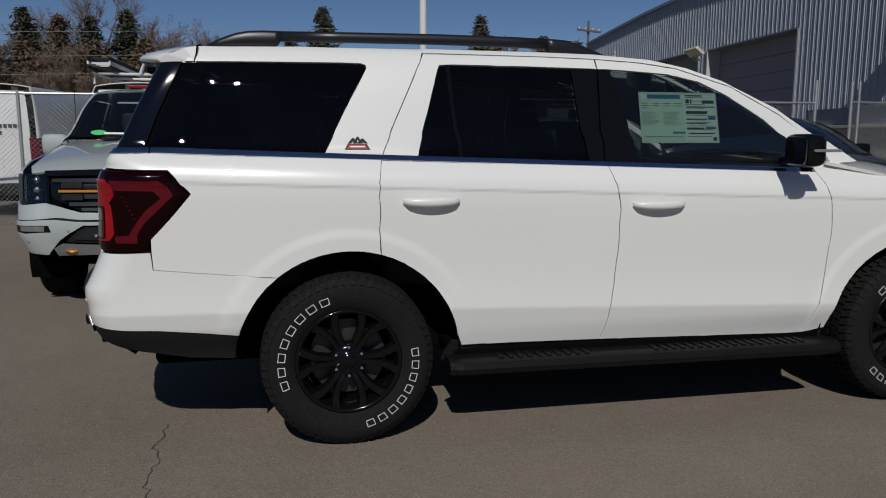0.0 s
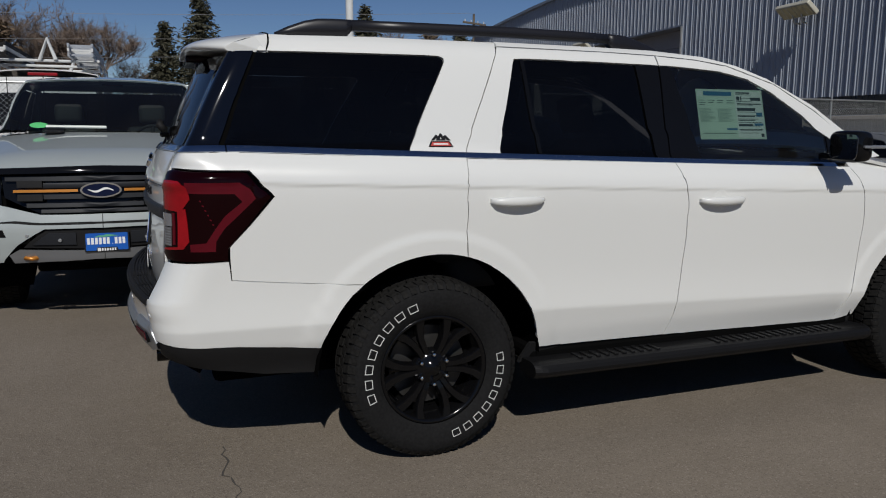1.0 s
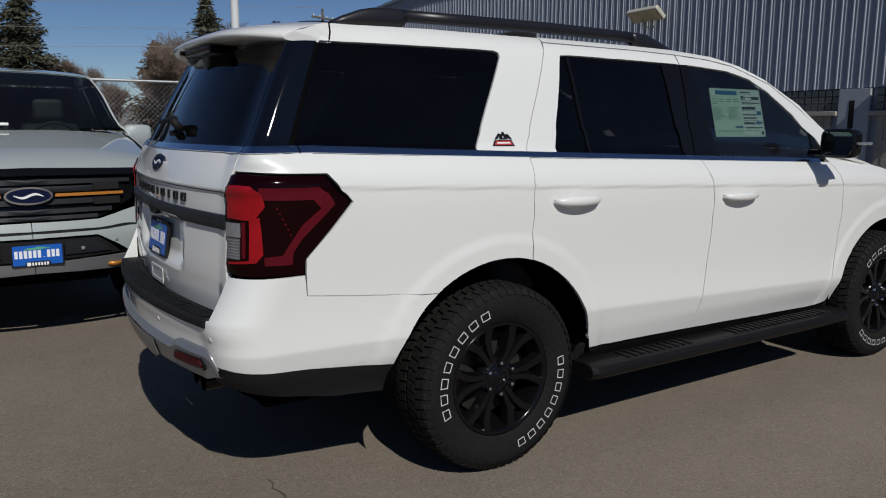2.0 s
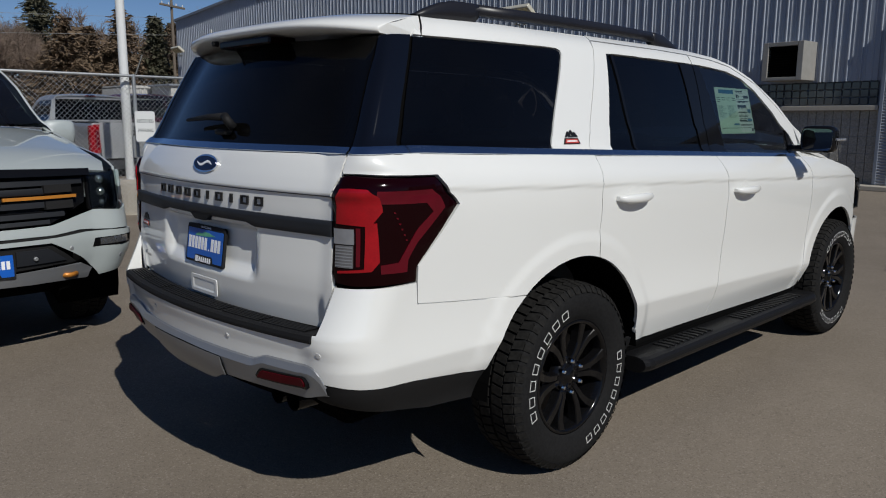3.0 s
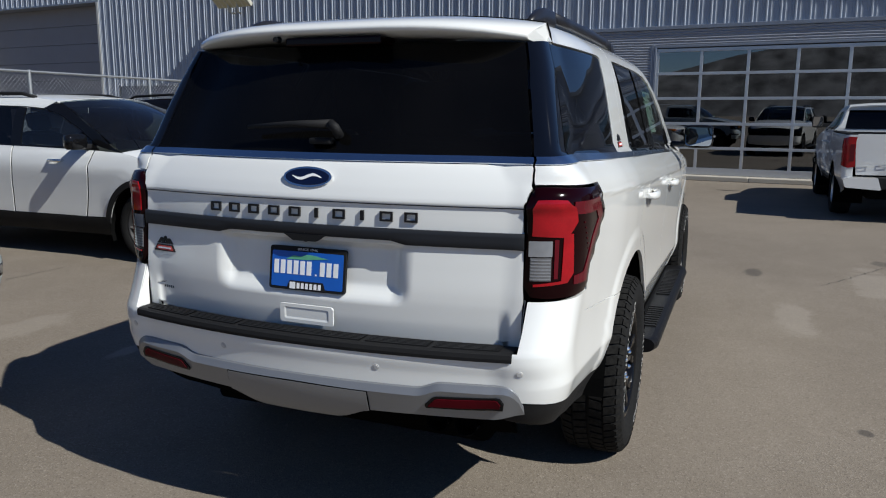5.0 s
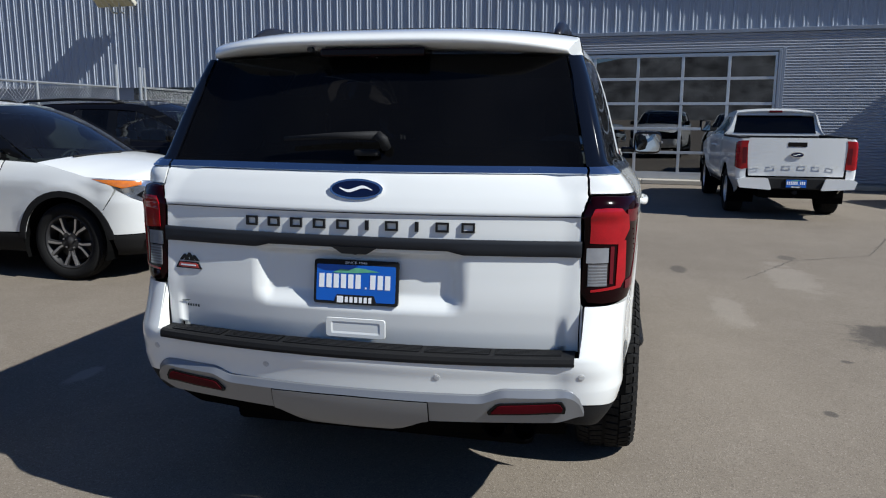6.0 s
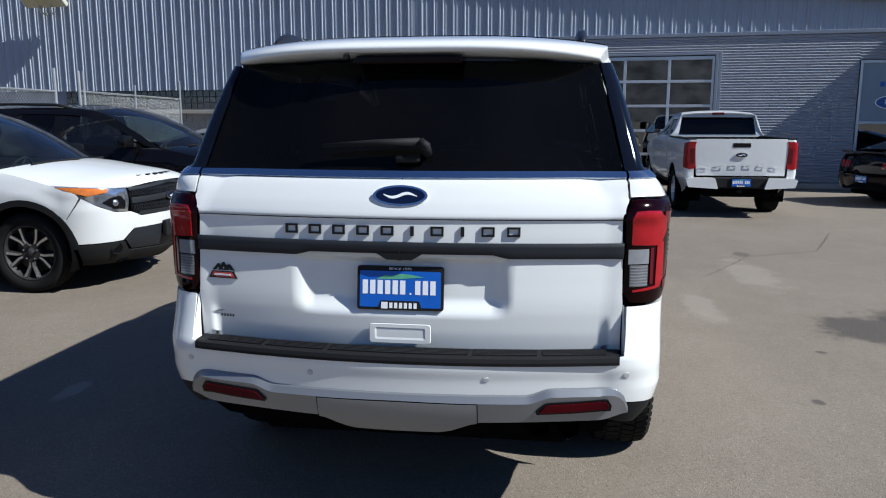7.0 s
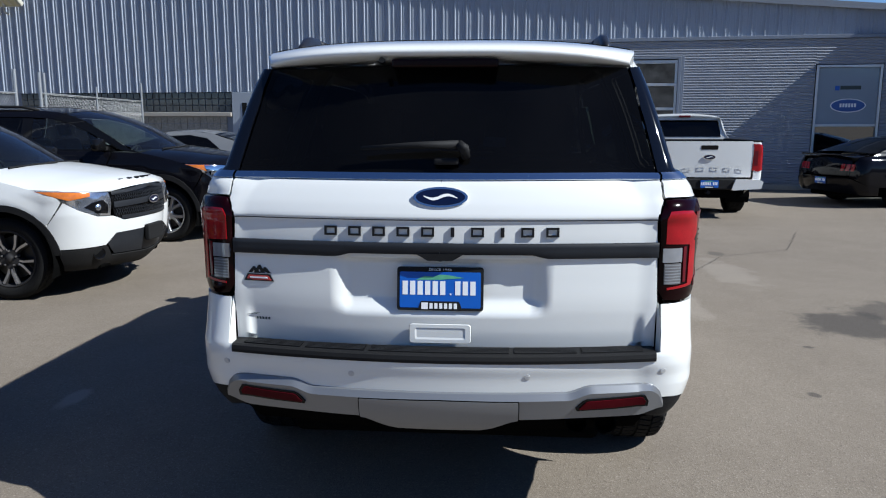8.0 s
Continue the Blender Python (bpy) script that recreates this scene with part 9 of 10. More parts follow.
coupe(pose(11.95, -7.60, 0, 0, 0, -72), "black sports coupe with bright wheels and red tail lamps", M["paint_black"])
# silver car between the black crossover and the workshop
coupe(pose(11.6, 5.3, 0, 0, 0, 90) @ Matrix.Diagonal((1.14, 1.0, 1.09, 1)), "silver-grey two-door car parked beside the workshop", M["paint_graphite"])

# ---- behind the fence ----
sl, ssh = pickup("pickup_truck", "silver pickup, tail towards the chain-link fence", pose(3.57, 13.25, 0, 0, 0, 90), M["paint_silver"], bed_z=1.455, roof_z=2.03, hood_z=1.32, R=0.41, sill=0.62, style="silver", cladding=False, half=0.96)
plain_front(sl, ssh, 4.62, 1.32, 0.62, 0.96, M["paint_silver"])
block_letters("tailgate_letter", sl, 3, M["black_plastic"], lambda a, b, d: Vector((-1.235 - d, -a, 1.20 + b)), 0.13, 0.05, 0.10, 0.006, hollow=(0, 2))
mr, msh = pickup("pickup_truck", "maroon pickup with a black grille, nose towards the fence", pose(6.15, 19.9, 0, 0, 0, -90), M["paint_maroon"], bed_z=1.53, hood_z=1.42, roof_z=2.17, R=0.43, sill=0.66, style="silver", cladding=False)
plain_front(mr, msh, 4.62, 1.42, 0.66, 0.985, M["paint_maroon"])
bm = bmesh.new()
prism(bm, rounded([(-0.155, -0.08), (0.155, -0.08), (0.155, 0.08), (-0.155, 0.08)], 0.01), 0, 0.01, front_plane(4.68, -0.1, 0.70))
part("number_plate", bm, M["plate_white"], mr)


def van(name, label, at, rack=True, print_bars=False):
    t = thing(name, label, "van", at=at)
    P = M["paint_white2"]
    sh = Shell(width=[(0.35, 0.92), (0.5, 0.97), (0.9, 1.0), (1.3, 0.995), (1.8, 0.95), (2.2, 0.885), (2.38, 0.82), (2.45, 0.72)], rear=[(0.35, -1.10), (0.6, -1.16), (1.4, -1.15), (2.3, -1.06), (2.45, -1.0)],
               front=[(0.35, 4.3), (0.8, 4.4), (1.1, 4.2), (1.4, 3.6), (2.3, 2.6)], rear_corner=(0.14, 0.12), front_corner=(0.5, 0.4), power=2.6, rear_bow=0.03)
    for s in (-1, 1):
        patch("side_panel", sh, [(-0.98, 0.45), *arc(0, 0.36, 0.45, 172, 8, 14), (2.2, 0.45), (2.2, 2.38), (-0.86, 2.38), ("r", 0.82, 2.36), ("r", 0.86, 0.6)], P, t, s, du=0.25, dz=0.15)
        patch("front_side", sh, [(2.22, 0.45), (2.75, 0.45), *arc(3.3, 0.36, 0.45, 172, 20, 12), (3.8, 0.8), (3.75, 1.05), (3.3, 1.42), (2.5, 2.3), (2.22, 2.38)], P, t, s, du=0.25, dz=0.12)
        rdoor = patch("rear_door", sh, [("r", 0.005, 0.62), ("r", 0.80, 0.62), ("r", 0.74, 2.30), ("r", 0.005, 2.32)], P, t, s, du=0.2, dz=0.12, gap=0.004)
        patch("rear_door_window", sh, [("r", 0.12, 1.52), ("r", 0.70, 1.52), ("r", 0.64, 2.05), ("r", 0.12, 2.06)], M["glass_privacy"] if not print_bars else P, rdoor, s, off=0.004, du=0.3, dz=0.2, r=0.05)
        patch("tail_lamp", sh, [("r", 0.83, 0.95), (-1.0, 0.95), (-0.97, 1.45), ("r", 0.81, 1.45)], M["lens_deep"], t, s, off=0.008, du=0.2, dz=0.15)
        strip("door_seal", sh, [(2.21, 0.45), (2.21, 2.36)], 0.03, M["dark"], t, s)
        for cx in (0, 3.3):
            liner(t, sh, cx, 0.45, 0.36, s)
            wheel("wheel", t, cx, s * 0.84, 0.355, 0.23, 0.21, "silver", "road", s, seg=40)
        mirror(t, 2.95, 0.95, 1.4, s, M["black_plastic"], 0.2, 0.3, 0.1)
    deck("roof", [(x, x, 2.38, sh.half(x, 2.38), 0.07) for x in (-0.92, -0.5, 0.5, 1.5, 2.3)], P, t, 12)
    deck("windscreen", [(2.4, 2.32, 2.38, 0.8, 0.06), (3.0, 2.8, 1.95, 0.86, 0.02), (3.6, 3.3, 1.42, 0.9, 0.0)], M["glass_front"], t, 12, th=0.006)
    deck("bonnet", [(3.6, 3.32, 1.41, 0.9, 0.02), (4.1, 3.8, 1.15, 0.85, 0.06), (4.36, 4.1, 0.95, 0.75, 0.05)], P, t, 12)
    patch("front_bumper", sh, [("f", 0, 0.4), (3.78, 0.45), (3.8, 0.8), ("f", 0.5, 1.0), ("f", 0, 1.0)], M["black_plastic"], t, whole=True, du=0.2, dz=0.1)
    bm = bmesh.new()
    box(bm, -1.24, -0.98, -0.92, 0.92, 0.42, 0.60, 0.03)
    part("rear_bumper", bm, M["black_plastic"], t)
    bm = bmesh.new()
    box(bm, -1.085, -1.045, -0.22, 0.22, 2.335, 2.385, 0.01)
    part("high_brake_lamp", bm, M["lens_red"], t)
    bm = bmesh.new()
    prism(bm, rounded([(-0.15, -0.08), (0.15, -0.08), (0.15, 0.08), (-0.15, 0.08)], 0.01), 0, 0.01, rear_plane(-1.165, 0.35, 0.84))
    part("number_plate", bm, M["plate_white"], t)
    underside(t, -1.0, 4.0, 0.6, 0.28, 0.5)
    if print_bars:
        bm = bmesh.new()
        for k in range(5):
            box(bm, -1.145, -1.128, -0.70 + k * 0.085, -0.64 + k * 0.085, 1.63, 1.70)
        box(bm, -1.15, -1.13, -0.36, -0.30, 1.50, 1.57)
        part("door_print", bm, M["ink_dark"], t)
    if rack:
        rk = bmesh.new()
        for x in (-0.75, 0.5, 1.7):
            tube(rk, [(x, -0.86, 2.42), (x, -0.84, 2.60), (x, 0.84, 2.60), (x, 0.86, 2.42)], 0.025, 8)
        for y in (-0.84, 0.84):
            tube(rk, [(-0.95, y, 2.60), (1.9, y, 2.60)], 0.025, 8)
        tube(rk, [(-0.95, -0.20, 2.60), (-0.85, -0.08, 2.95), (-0.80, 0.06, 2.60)], 0.032, 8)
        tube(rk, [(1.3, -0.50, 2.60), (1.35, -0.38, 2.98), (1.4, -0.22, 2.60)], 0.032, 8)
        part("roof_rack", rk, M["white_enamel"], t)
        for y0, z0, mt in ((-0.78, 2.66, "aluminium"), (0.50, 2.66, "black_plastic")):
            for k in range(3):
                bm = bmesh.new()
                zz = z0 + k * 0.075
                for y in (y0, y0 + 0.36):
                    box(bm, -1.1, 2.2, y, y + 0.03, zz, zz + 0.06)
                for i in range(11):
                    box(bm, -1.0 + i * 0.3, -0.97 + i * 0.3, y0 + 0.03, y0 + 0.36, zz + 0.015, zz + 0.045)
                part("ladder", bm, M[mt] if k != 1 else M["white_enamel"], t)
    return t


van("van", "white work van with ladders on its roof rack behind the fence", pose(-2.75, 11.15, 0, 0, 0, 90))
van("van", "white panel van with dark lettering on its rear doors", pose(-5.55, 11.9, 0, 0, 0, 84), rack=False, print_bars=True)


# light storage shed and container
sh_ = thing("shed", "small pale grey shed with an open dark doorway", "shed")
bm = bmesh.new()
box(bm, 10.2, 11.1, 25.0, 25.1, 0, 2.74)
box(bm, 12.0, 12.35, 25.0, 25.1, 0, 2.74)
box(bm, 11.1, 12.0, 25.0, 25.1, 2.60, 2.74)
box(bm, 10.2, 10.3, 25.1, 26.8, 0, 2.74)
box(bm, 12.25, 12.35, 25.1, 26.8, 0, 2.74)
box(bm, 10.2, 12.35, 26.7, 26.8, 0, 2.74)
part("wall", bm, M["jamb"], sh_)
bm = bmesh.new()
box(bm, 10.1, 12.45, 24.9, 26.85, 2.74, 2.82, 0.02)
part("roof", bm, M["roof_metal"], sh_)
bm = bmesh.new()
box(bm, 10.3, 12.25, 25.15, 26.7, 0, 0.03)
box(bm, 10.3, 12.25, 26.6, 26.68, 0, 2.7)
part("inside", bm, M["dark"], sh_)
ct = thing("container", "pale grey corrugated storage container", "container")
bm = bmesh.new()
prof = []
for i in range(11):
    x = 9.35 + i * 0.17
    prof += [(x, 0), (x + 0.05, 0), (x + 0.085, 0.04), (x + 0.135, 0.04)]
lo = [bm.verts.new((x, 27.0 + d, 0.15)) for x, d in prof]
hi = [bm.verts.new((x, 27.0 + d, 2.72)) for x, d in prof]
for i in range(len(prof) - 1):
    bm.faces.new((lo[i], lo[i + 1], hi[i + 1], hi[i]))
part("side_wall", bm, M["jamb"], ct)
bm = bmesh.new()
box(bm, 9.30, 11.25, 26.98, 29.4, 2.7, 2.80)
box(bm, 9.30, 11.25, 26.98, 29.4, 0.0, 0.16)
box(bm, 9.30, 9.37, 27.0, 29.4, 0.1, 2.75)
box(bm, 11.18, 11.25, 27.0, 29.4, 0.1, 2.75)
part("frame", bm, M["jamb"], ct)

# blue bin and plastic sheet at the fence
bn = thing("barrel", "dented blue plastic barrel with a pale label behind the fence", "barrel")
M["blue_plastic"] = material("faded_blue_plastic", (0.035, 0.075, 0.135), 0.5, 0.0, 0.15, 6, dust=0.15)
bm = bmesh.new()
lathe(bm, [(0.0, 0.0), (0.26, 0.0), (0.285, 0.03), (0.29, 0.28), (0.305, 0.30), (0.29, 0.32), (0.29, 0.60), (0.305, 0.62), (0.29, 0.64), (0.285, 0.86), (0.27, 0.90), (0.25, 0.90), (0.0, 0.88)], 32, Matrix.Translation((2.72, 9.42, 0)) @ Euler((radians(90), 0, 0)).to_matrix().to_4x4())
part("drum", bm, M["blue_plastic"], bn, smooth=True)
bm = bmesh.new()
box(bm, 2.70, 2.86, 9.10, 9.135, 0.68, 0.82, 0.004)
part("label", bm, M["paper_white"], bn)

M["plastic_sheet"] = material("milky_plastic_sheet", (0.80, 0.81, 0.80), 0.30, 0.0, 0.08, 4, coat=0.4)
bm = bmesh.new()
rng = random.Random(11)
NU, NV = 22, 18
vs = []
for i in range(NU + 1):
    row = []
    for j in range(NV + 1):
        u, v = i / NU, j / NV
        x = 3.40 + 1.05 * u
        low = 1.60 - 0.50 * min(1.0, u / 0.4)
        z = low + (1.70 + 0.48 * u - low) * v + 0.05 * noise.noise(Vector((u * 4, v * 4, 1)))
        y = 9.62 + 0.10 * noise.noise(Vector((u * 7, v * 5, 3))) + 0.05 * math.sin(u * 14 + v * 5)
        row.append(bm.verts.new((x, y, z)))
    vs.append(row)
for i in range(NU):
    for j in range(NV):
        bm.faces.new((vs[i][j], vs[i + 1][j], vs[i + 1][j + 1], vs[i][j + 1])).smooth = True
bmesh.ops.solidify(bm, geom=bm.faces[:], thickness=0.006)
ps2 = thing("covered_stack", "stack wrapped in crumpled milky plastic sheet behind the fence", "covered stack")
part("plastic_sheet", bm, M["plastic_sheet"], ps2)
bm = bmesh.new()
for x in (3.55, 4.40):
    box(bm, x - 0.03, x + 0.03, 9.76, 9.82, 0, 2.05 if x > 4 else 1.62, 0.005)
box(bm, 3.45, 4.45, 9.78, 10.6, 0.0, 1.12, 0.02)
part("frame", bm, M["galvanised"], ps2)


# ---- trees ----
M["bark"] = material("grey_brown_bark", (0.105, 0.085, 0.068), 0.9, 0.0, 0.2, 4, fine=0.2, fine_scale=30)
M["twig"] = material("red_brown_twigs", (0.170, 0.126, 0.098), 0.9, 0.0, 0.25, 0.6)
M["needle"] = material("dark_fir_needles", (0.060, 0.058, 0.034), 0.8, 0.0, 0.5, 0.5)
M["needle_brown"] = material("browned_fir_needles", (0.125, 0.086, 0.052), 0.85, 0.0, 0.35, 0.7)


def conifer(x, y, h, w, seed, brown=False):
    rng = random.Random(seed)
    t = thing("tree", "brown-tinged fir tree far behind the lot" if brown else "dark green fir tree far behind the lot", "tree", "firs", at=pose(x, y, 0, 0, 0, rng.uniform(0, 360)))
    bm = bmesh.new()
    tube(bm, [(0, 0, 0), (0.1, 0, h * 0.5), (0, 0, h)], h * 0.022, 7, 0.02)
    part("trunk", bm, M["bark"], t)
    verts, faces = [], []
    levels = int(h * 3.2)
    for i in range(levels):
        f = i / levels
        z = h * (0.06 + 0.94 * f)
        r = 1.80 * w * (1 - f) ** 0.80 * rng.uniform(0.7, 1.12) + 0.15
        for k in range(rng.randint(9, 12)):
            a = rng.uniform(0, 2 * math.pi)
            rr = r * rng.uniform(0.65, 1.1)
            droop = rr * rng.uniform(0.12, 0.4)
            n = max(2, int(rr / 0.30))
            for j in range(n):
                g = (j + 0.6) / n
                c = Vector((math.cos(a) * rr * g, math.sin(a) * rr * g, z - droop * g * g + rr * 0.12 * g))
                for _ in range(6):
                    s = rng.uniform(0.13, 0.30)
                    c2 = c + Vector((rng.gauss(0, 0.17), rng.gauss(0, 0.17), rng.gauss(0, 0.14)))
                    d1 = Vector((math.cos(a) + rng.gauss(0, 0.6), math.sin(a) + rng.gauss(0, 0.6), rng.gauss(-0.15, 0.4))).normalized() * s
                    d2 = Vector((rng.gauss(0, 1), rng.gauss(0, 1), rng.gauss(0, 0.6))).normalized() * s * 0.42
                    b = len(verts)
                    verts += [c2 - d1, c2 + d2, c2 + d1 * 1.1, c2 - d2]
                    faces.append((b, b + 1, b + 2, b + 3))
    me = bpy.data.meshes.new("crown")
    me.from_pydata([tuple(v) for v in verts], [], faces)
    me.materials.append(M["needle_brown"] if brown else M["needle"])
    ob = new("crown", me)
    ob.parent = t
    return t


def bare_tree(x, y, h, seed, spread=0.55, upright=0.5, mat="twig"):
    rng = random.Random(seed)
    t = thing("tree", "leafless tree with a haze of fine twigs", "tree", "bare trees", at=pose(x, y, 0))
    verts, faces = [], []

    def limb(p, d, length, r, depth, target):
        q = p
        pts = [p]
        for k in range(3):
            d = (d + Vector((rng.gauss(0, 0.12), rng.gauss(0, 0.12), rng.gauss(0.05, 0.08)))).normalized()
            q = q + d * length / 3
            pts.append(q)
        if depth < 4:
            tube(target, pts, r, 4 if depth < 2 else 3, r * 0.62, cap=False)
        else:
            for a, b in zip(pts, pts[1:]):
                w = (b - a).cross(Vector((rng.gauss(0, 1), rng.gauss(0, 1), rng.gauss(0, 1)))).normalized() * r
                n0 = len(verts)
                verts.extend((a - w, a + w, b + w * 0.7, b - w * 0.7))
                faces.append((n0, n0 + 1, n0 + 2, n0 + 3))
            for k in range(8):
                a = pts[rng.randint(1, 3)]
                b = a + (d * 0.6 + Vector((rng.gauss(0, 0.5), rng.gauss(0, 0.5), rng.gauss(0.25, 0.35)))) * rng.uniform(0.25, 0.7)
                w = (b - a).cross(Vector((rng.gauss(0, 1), rng.gauss(0, 1), rng.gauss(0, 1)))).normalized() * 0.016
                n0 = len(verts)
                verts.extend((a - w, a + w, b))
                faces.append((n0, n0 + 1, n0 + 2))
        if depth >= 5:
            return
        kids = rng.randint(3, 4) if depth < 3 else rng.randint(5, 6)
        for k in range(kids):
            base = pts[rng.randint(1, 3)]
            nd = (d * (0.55 + upright * 0.6) + Vector((rng.gauss(0, spread), rng.gauss(0, spread), rng.gauss(0.18, 0.25)))).normalized()
            limb(base, nd, length * rng.uniform(0.58, 0.80), max(0.013, r * 0.55), depth + 1, trunk if depth < 1 else crown)

    trunk, crown = bmesh.new(), bmesh.new()
    limb(Vector((0, 0, 0)), Vector((0, 0, 1)), h * 0.30, h * 0.018, 0, trunk)
    part("trunk", trunk, M["bark"], t)
    cr = part("crown", crown, M[mat], t)
    me = bpy.data.meshes.new("twig_haze")
    me.from_pydata([tuple(v) for v in verts], [], faces)
    me.materials.append(M[mat])
    tw = new("twig_haze", me)
    tw.parent = cr
    tagged(tw, kind="stuff")
    return t


for i, (x, y, h, w, brown) in enumerate(((20.4, 55.0, 9.5, 2.0, True), (18.4, 56.0, 8.2, 2.2, True), (22.9, 55.0, 9.2, 1.3, False), (24.6, 55.5, 8.9, 1.4, True), (16.4, 55.0, 8.6, 2.2, True), (-20.2, 62.6, 11.6, 2.4, False), (-17.9, 63.4, 11.2, 2.3, True), (-15.6, 63.8, 11.2, 2.2, False), (-12.9, 64.3, 12.0, 2.3, False), (-11.0, 60.5, 9.2, 1.9, True), (-22.4, 60.0, 10.2, 2.3, False), (-24.5, 62.0, 11.0, 2.5, True),
                                        (3.4, 65.6, 12.9, 2.5, False), (0.45, 65.9, 10.4, 1.7, False), (17.4, 63.5, 12.3, 2.4, False), (25.8, 61.2, 10.0, 2.2, False), (27.0, 60.6, 9.6, 2.0, False), (13.6, 66.0, 8.5, 1.9, True), (30.2, 61.0, 9.0, 2.0, True), (-19.0, 58.0, 8.5, 2.0, True), (-14.2, 58.5, 8.8, 2.0, True))):
    conifer(x, y, h, w, 40 + i, brown)
for i, (x, y, h, sp, up) in enumerate(((-7.6, 66.5, 13.0, 0.6, 0.4), (-5.2, 66.0, 14.0, 0.6, 0.4), (-3.0, 67.0, 13.0, 0.6, 0.4), (-12.2, 68.0, 14.0, 0.5, 0.5), (-16.5, 68.0, 15.0, 0.45, 0.6), (-20.8, 67.5, 13.0, 0.5, 0.5), (7.6, 65.5, 8.0, 0.5, 0.5), (10.2, 66.0, 7.6, 0.55, 0.4),
                                       (16.0, 60.5, 8.6, 0.55, 0.4), (19.6, 60.0, 8.2, 0.55, 0.4), (21.4, 62.5, 10.2, 0.45, 0.6), (23.6, 61.0, 9.8, 0.5, 0.5), (29.0, 64.0, 10.0, 0.5, 0.5), (13.0, 61.0, 7.8, 0.55, 0.4), (-23.0, 55.0, 8.0, 0.6, 0.3), (-17.0, 55.0, 7.0, 0.6, 0.3), (-12.5, 55.5, 6.6, 0.6, 0.3), (-21.5, 57.0, 9.5, 0.5, 0.4), (-18.6, 60.5, 11.5, 0.45, 0.5), (-14.6, 60.0, 10.5, 0.5, 0.4), (-10.0, 58.0, 7.5, 0.6, 0.3), (15.0, 58.0, 7.5, 0.6, 0.3), (18.0, 57.5, 7.0, 0.6, 0.3), (22.5, 58.0, 8.0, 0.6, 0.3), (26.0, 58.0, 7.5, 0.6, 0.3))):
    bare_tree(x, y, h * (1.4 if x > 12 else 1.15), 90 + i, sp, up)

# utility pole and wires
up = thing("utility_pole", "weathered wooden utility pole with a crossarm", "utility pole")
M["pole_wood"] = material("weathered_wood_pole", (0.13, 0.105, 0.08), 0.9, 0.0, 0.15, 3)
bm = bmesh.new()
tube(bm, [(23.0, 52.0, 0), (23.0, 52.0, 10.35)], 0.13, 9, 0.09)
part("post", bm, M["pole_wood"], up)
bm = bmesh.new()
box(bm, -1.3, 1.3, -0.06, 0.06, 9.55, 9.69, 0.0, pose(23.0, 51.85, 0, 0, 0, 25))
part("crossarm", bm, M["pole_wood"], up)
for k in (-1.1, -0.4, 0.4, 1.1):
    bm = bmesh.new()
    p = pose(23.0, 51.85, 0, 0, 0, 25) @ Vector((k, 0, 9.69))
    tube(bm, [p, p + Vector((0, 0, 0.16))], 0.04, 6)
    part("insulator", bm, M["white_enamel"], up)
M["wire"] = material("weathered_wire", (0.22, 0.22, 0.22), 0.6, 0.3, 0.1, 2)
for z0, dy in ((10.4, 0.0), (8.8, 0.1), (7.6, 0.2)):
    bm = bmesh.new()
    pts = []
    for k in range(25):
        f = k / 24
        pts.append((23.0 - 110 * f, 51.8 + 2 * f + dy, z0 - 1.2 * f - 1.6 * 4 * f * (1 - f)))
    tube(bm, pts, 0.014, 4, cap=False)
    single("wire", bm, M["wire"], "overhead utility wire across the sky", "wire", "overhead wires")

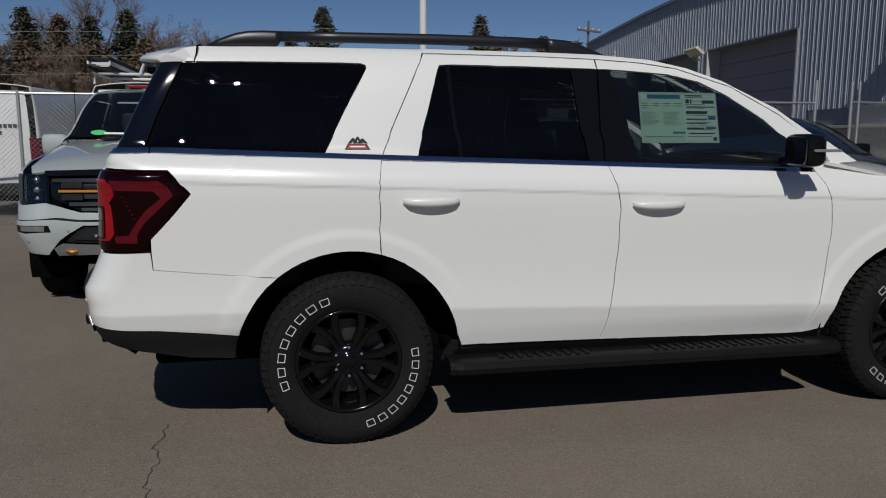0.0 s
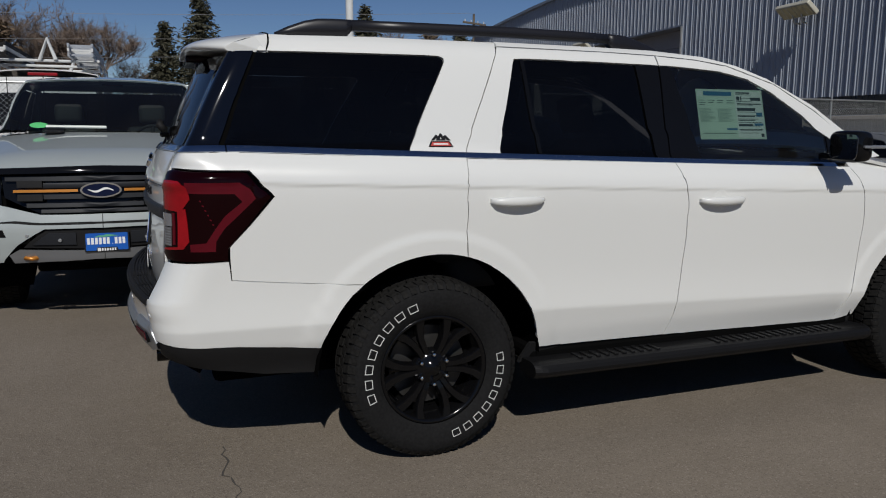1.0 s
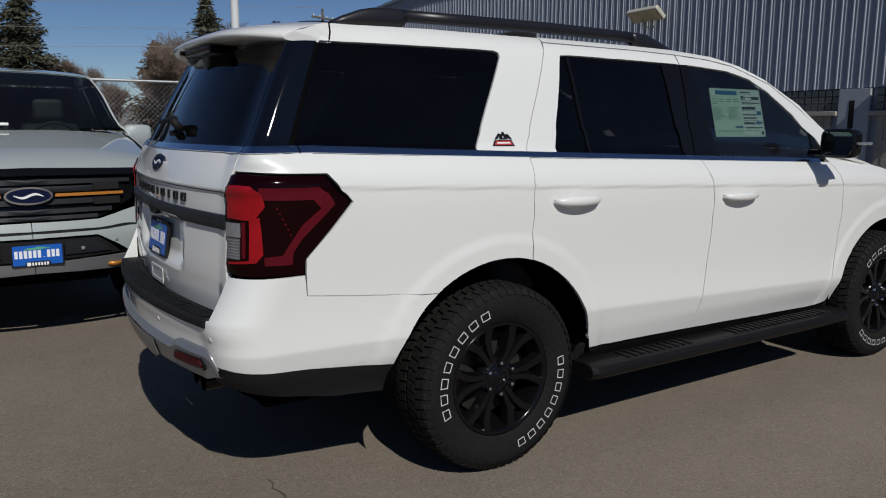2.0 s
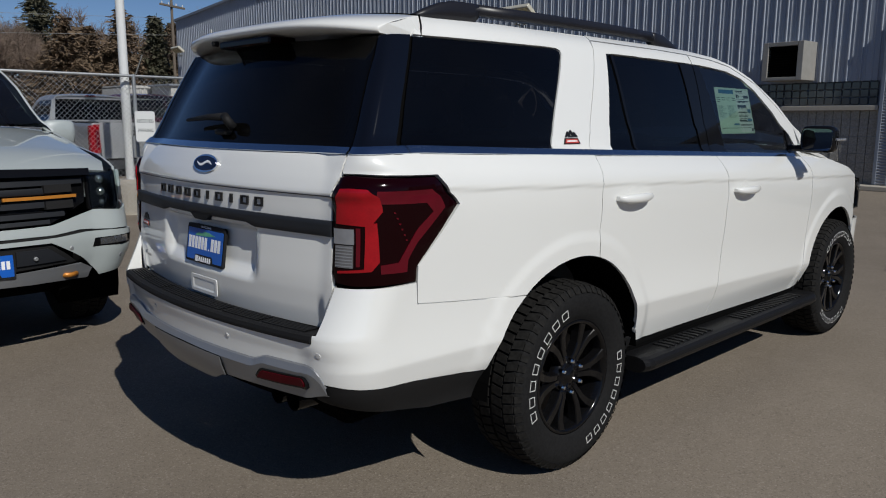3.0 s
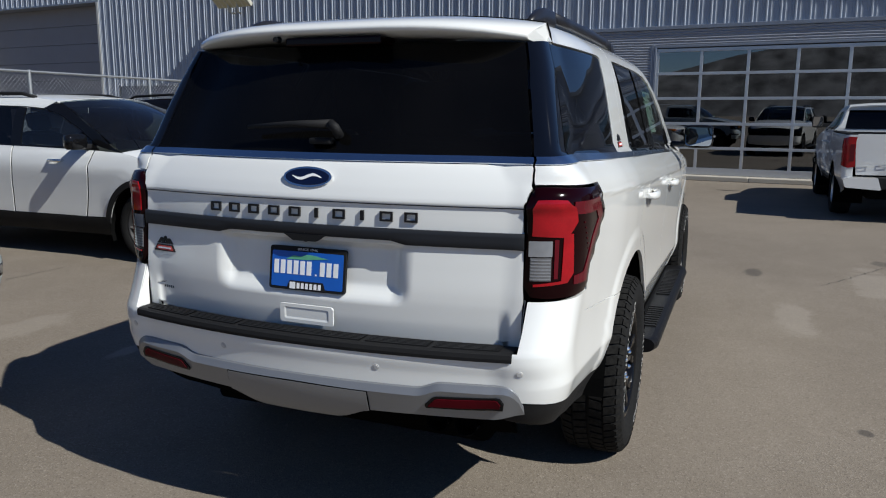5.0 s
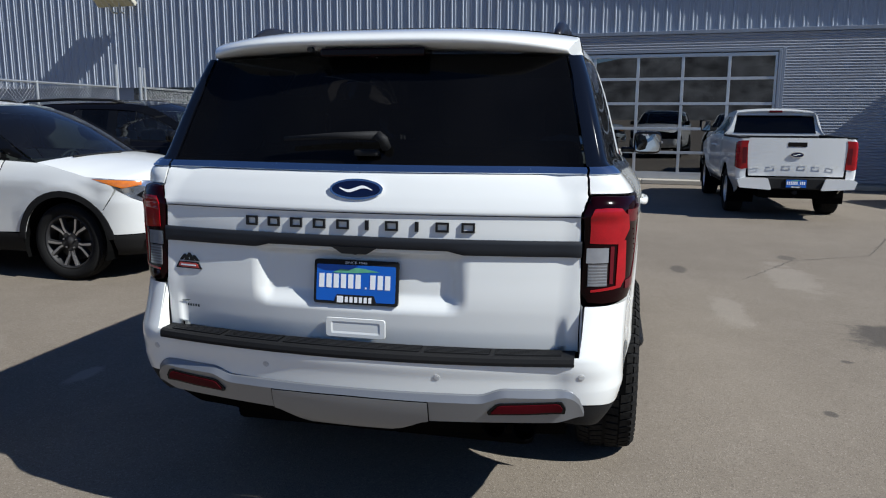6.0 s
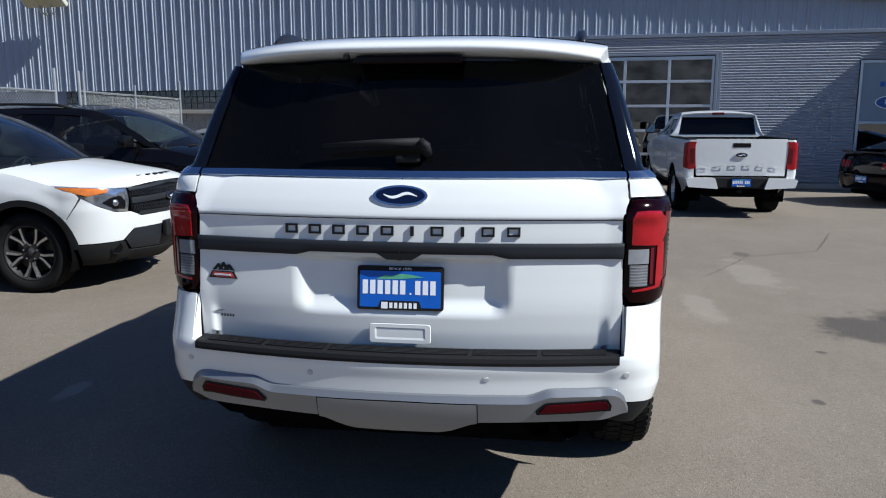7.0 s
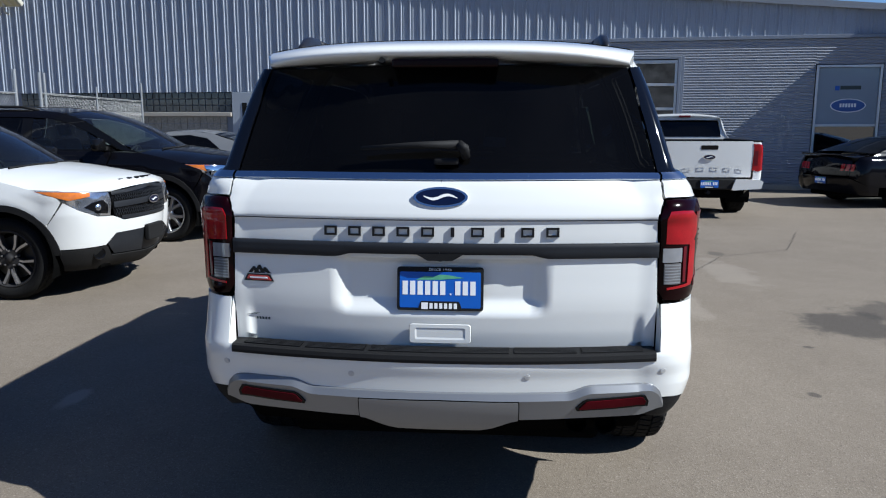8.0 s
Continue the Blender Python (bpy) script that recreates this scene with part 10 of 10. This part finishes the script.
# far hills all round
M["hill"] = material("hazy_brown_hills", (0.135, 0.133, 0.130), 0.95, 0.0, 0.5, 0.012, fine=0.6, fine_scale=0.05)
bm = bmesh.new()
lo, hi = [], []
for k in range(144):
    a = 2 * math.pi * k / 144
    hgt = 26 + 16 * noise.noise(Vector((math.cos(a) * 2.2, math.sin(a) * 2.2, 0.5))) + 8 * noise.noise(Vector((math.cos(a) * 7, math.sin(a) * 7, 2.5)))
    back = max(0.0, -(math.sin(a) * 0.6 + math.cos(a) * 0.9))
    lo.append(bm.verts.new((900 * math.cos(a), 900 * math.sin(a), -2)))
    hi.append(bm.verts.new((1000 * math.cos(a), 1000 * math.sin(a), max(8, hgt) * (1 + 2.0 * back))))
for k in range(144):
    bm.faces.new((lo[k], hi[k], hi[(k + 1) % 144], lo[(k + 1) % 144])).smooth = True
single("backdrop", bm, M["hill"], "hazy brown hills on the horizon", "hills", kind="structure")

# ---- cracks in the asphalt ----
def crack(pts, w, seed):
    rng = random.Random(seed)
    bm = bmesh.new()
    L, R = [], []
    fine = []
    for (x0, y0), (x1, y1) in zip(pts, pts[1:]):
        n = max(2, int(math.hypot(x1 - x0, y1 - y0) / 0.035))
        for k in range(n):
            fine.append((x0 + (x1 - x0) * k / n, y0 + (y1 - y0) * k / n))
    for i, (x, y) in enumerate(fine):
        a = fine[min(i + 1, len(fine) - 1)]
        b = fine[max(i - 1, 0)]
        d = Vector((a[0] - b[0], a[1] - b[1], 0)).normalized()
        n = Vector((-d.y, d.x, 0))
        c = Vector((x, y, 0.0022)) + n * rng.gauss(0, 0.010)
        ww = w * rng.uniform(0.3, 1.1)
        L.append(bm.verts.new(c + n * ww))
        R.append(bm.verts.new(c - n * ww))
    for i in range(len(L) - 1):
        bm.faces.new((L[i], L[i + 1], R[i + 1], R[i]))
    single("crack", bm, M["crack"], "thin dark crack in the asphalt", "crack", "cracks in the asphalt", kind="structure")


crack([(-0.93, -0.55), (-0.91, -0.72), (-0.95, -0.86), (-0.89, -1.0), (-0.92, -1.2), (-0.86, -1.5), (-0.9, -2.0)], 0.005, 1)
crack([(-3.2, 4.9), (-2.2, 5.0), (-1.0, 4.8), (0.6, 4.95), (2.1, 4.9)], 0.006, 2)
crack([(4.2, -2.2), (5.4, -2.9), (6.0, -3.9), (7.6, -4.6)], 0.006, 3)
crack([(12.3, -9.0), (12.0, -4.0), (12.1, 0.0), (12.0, 2.0)], 0.008, 4)
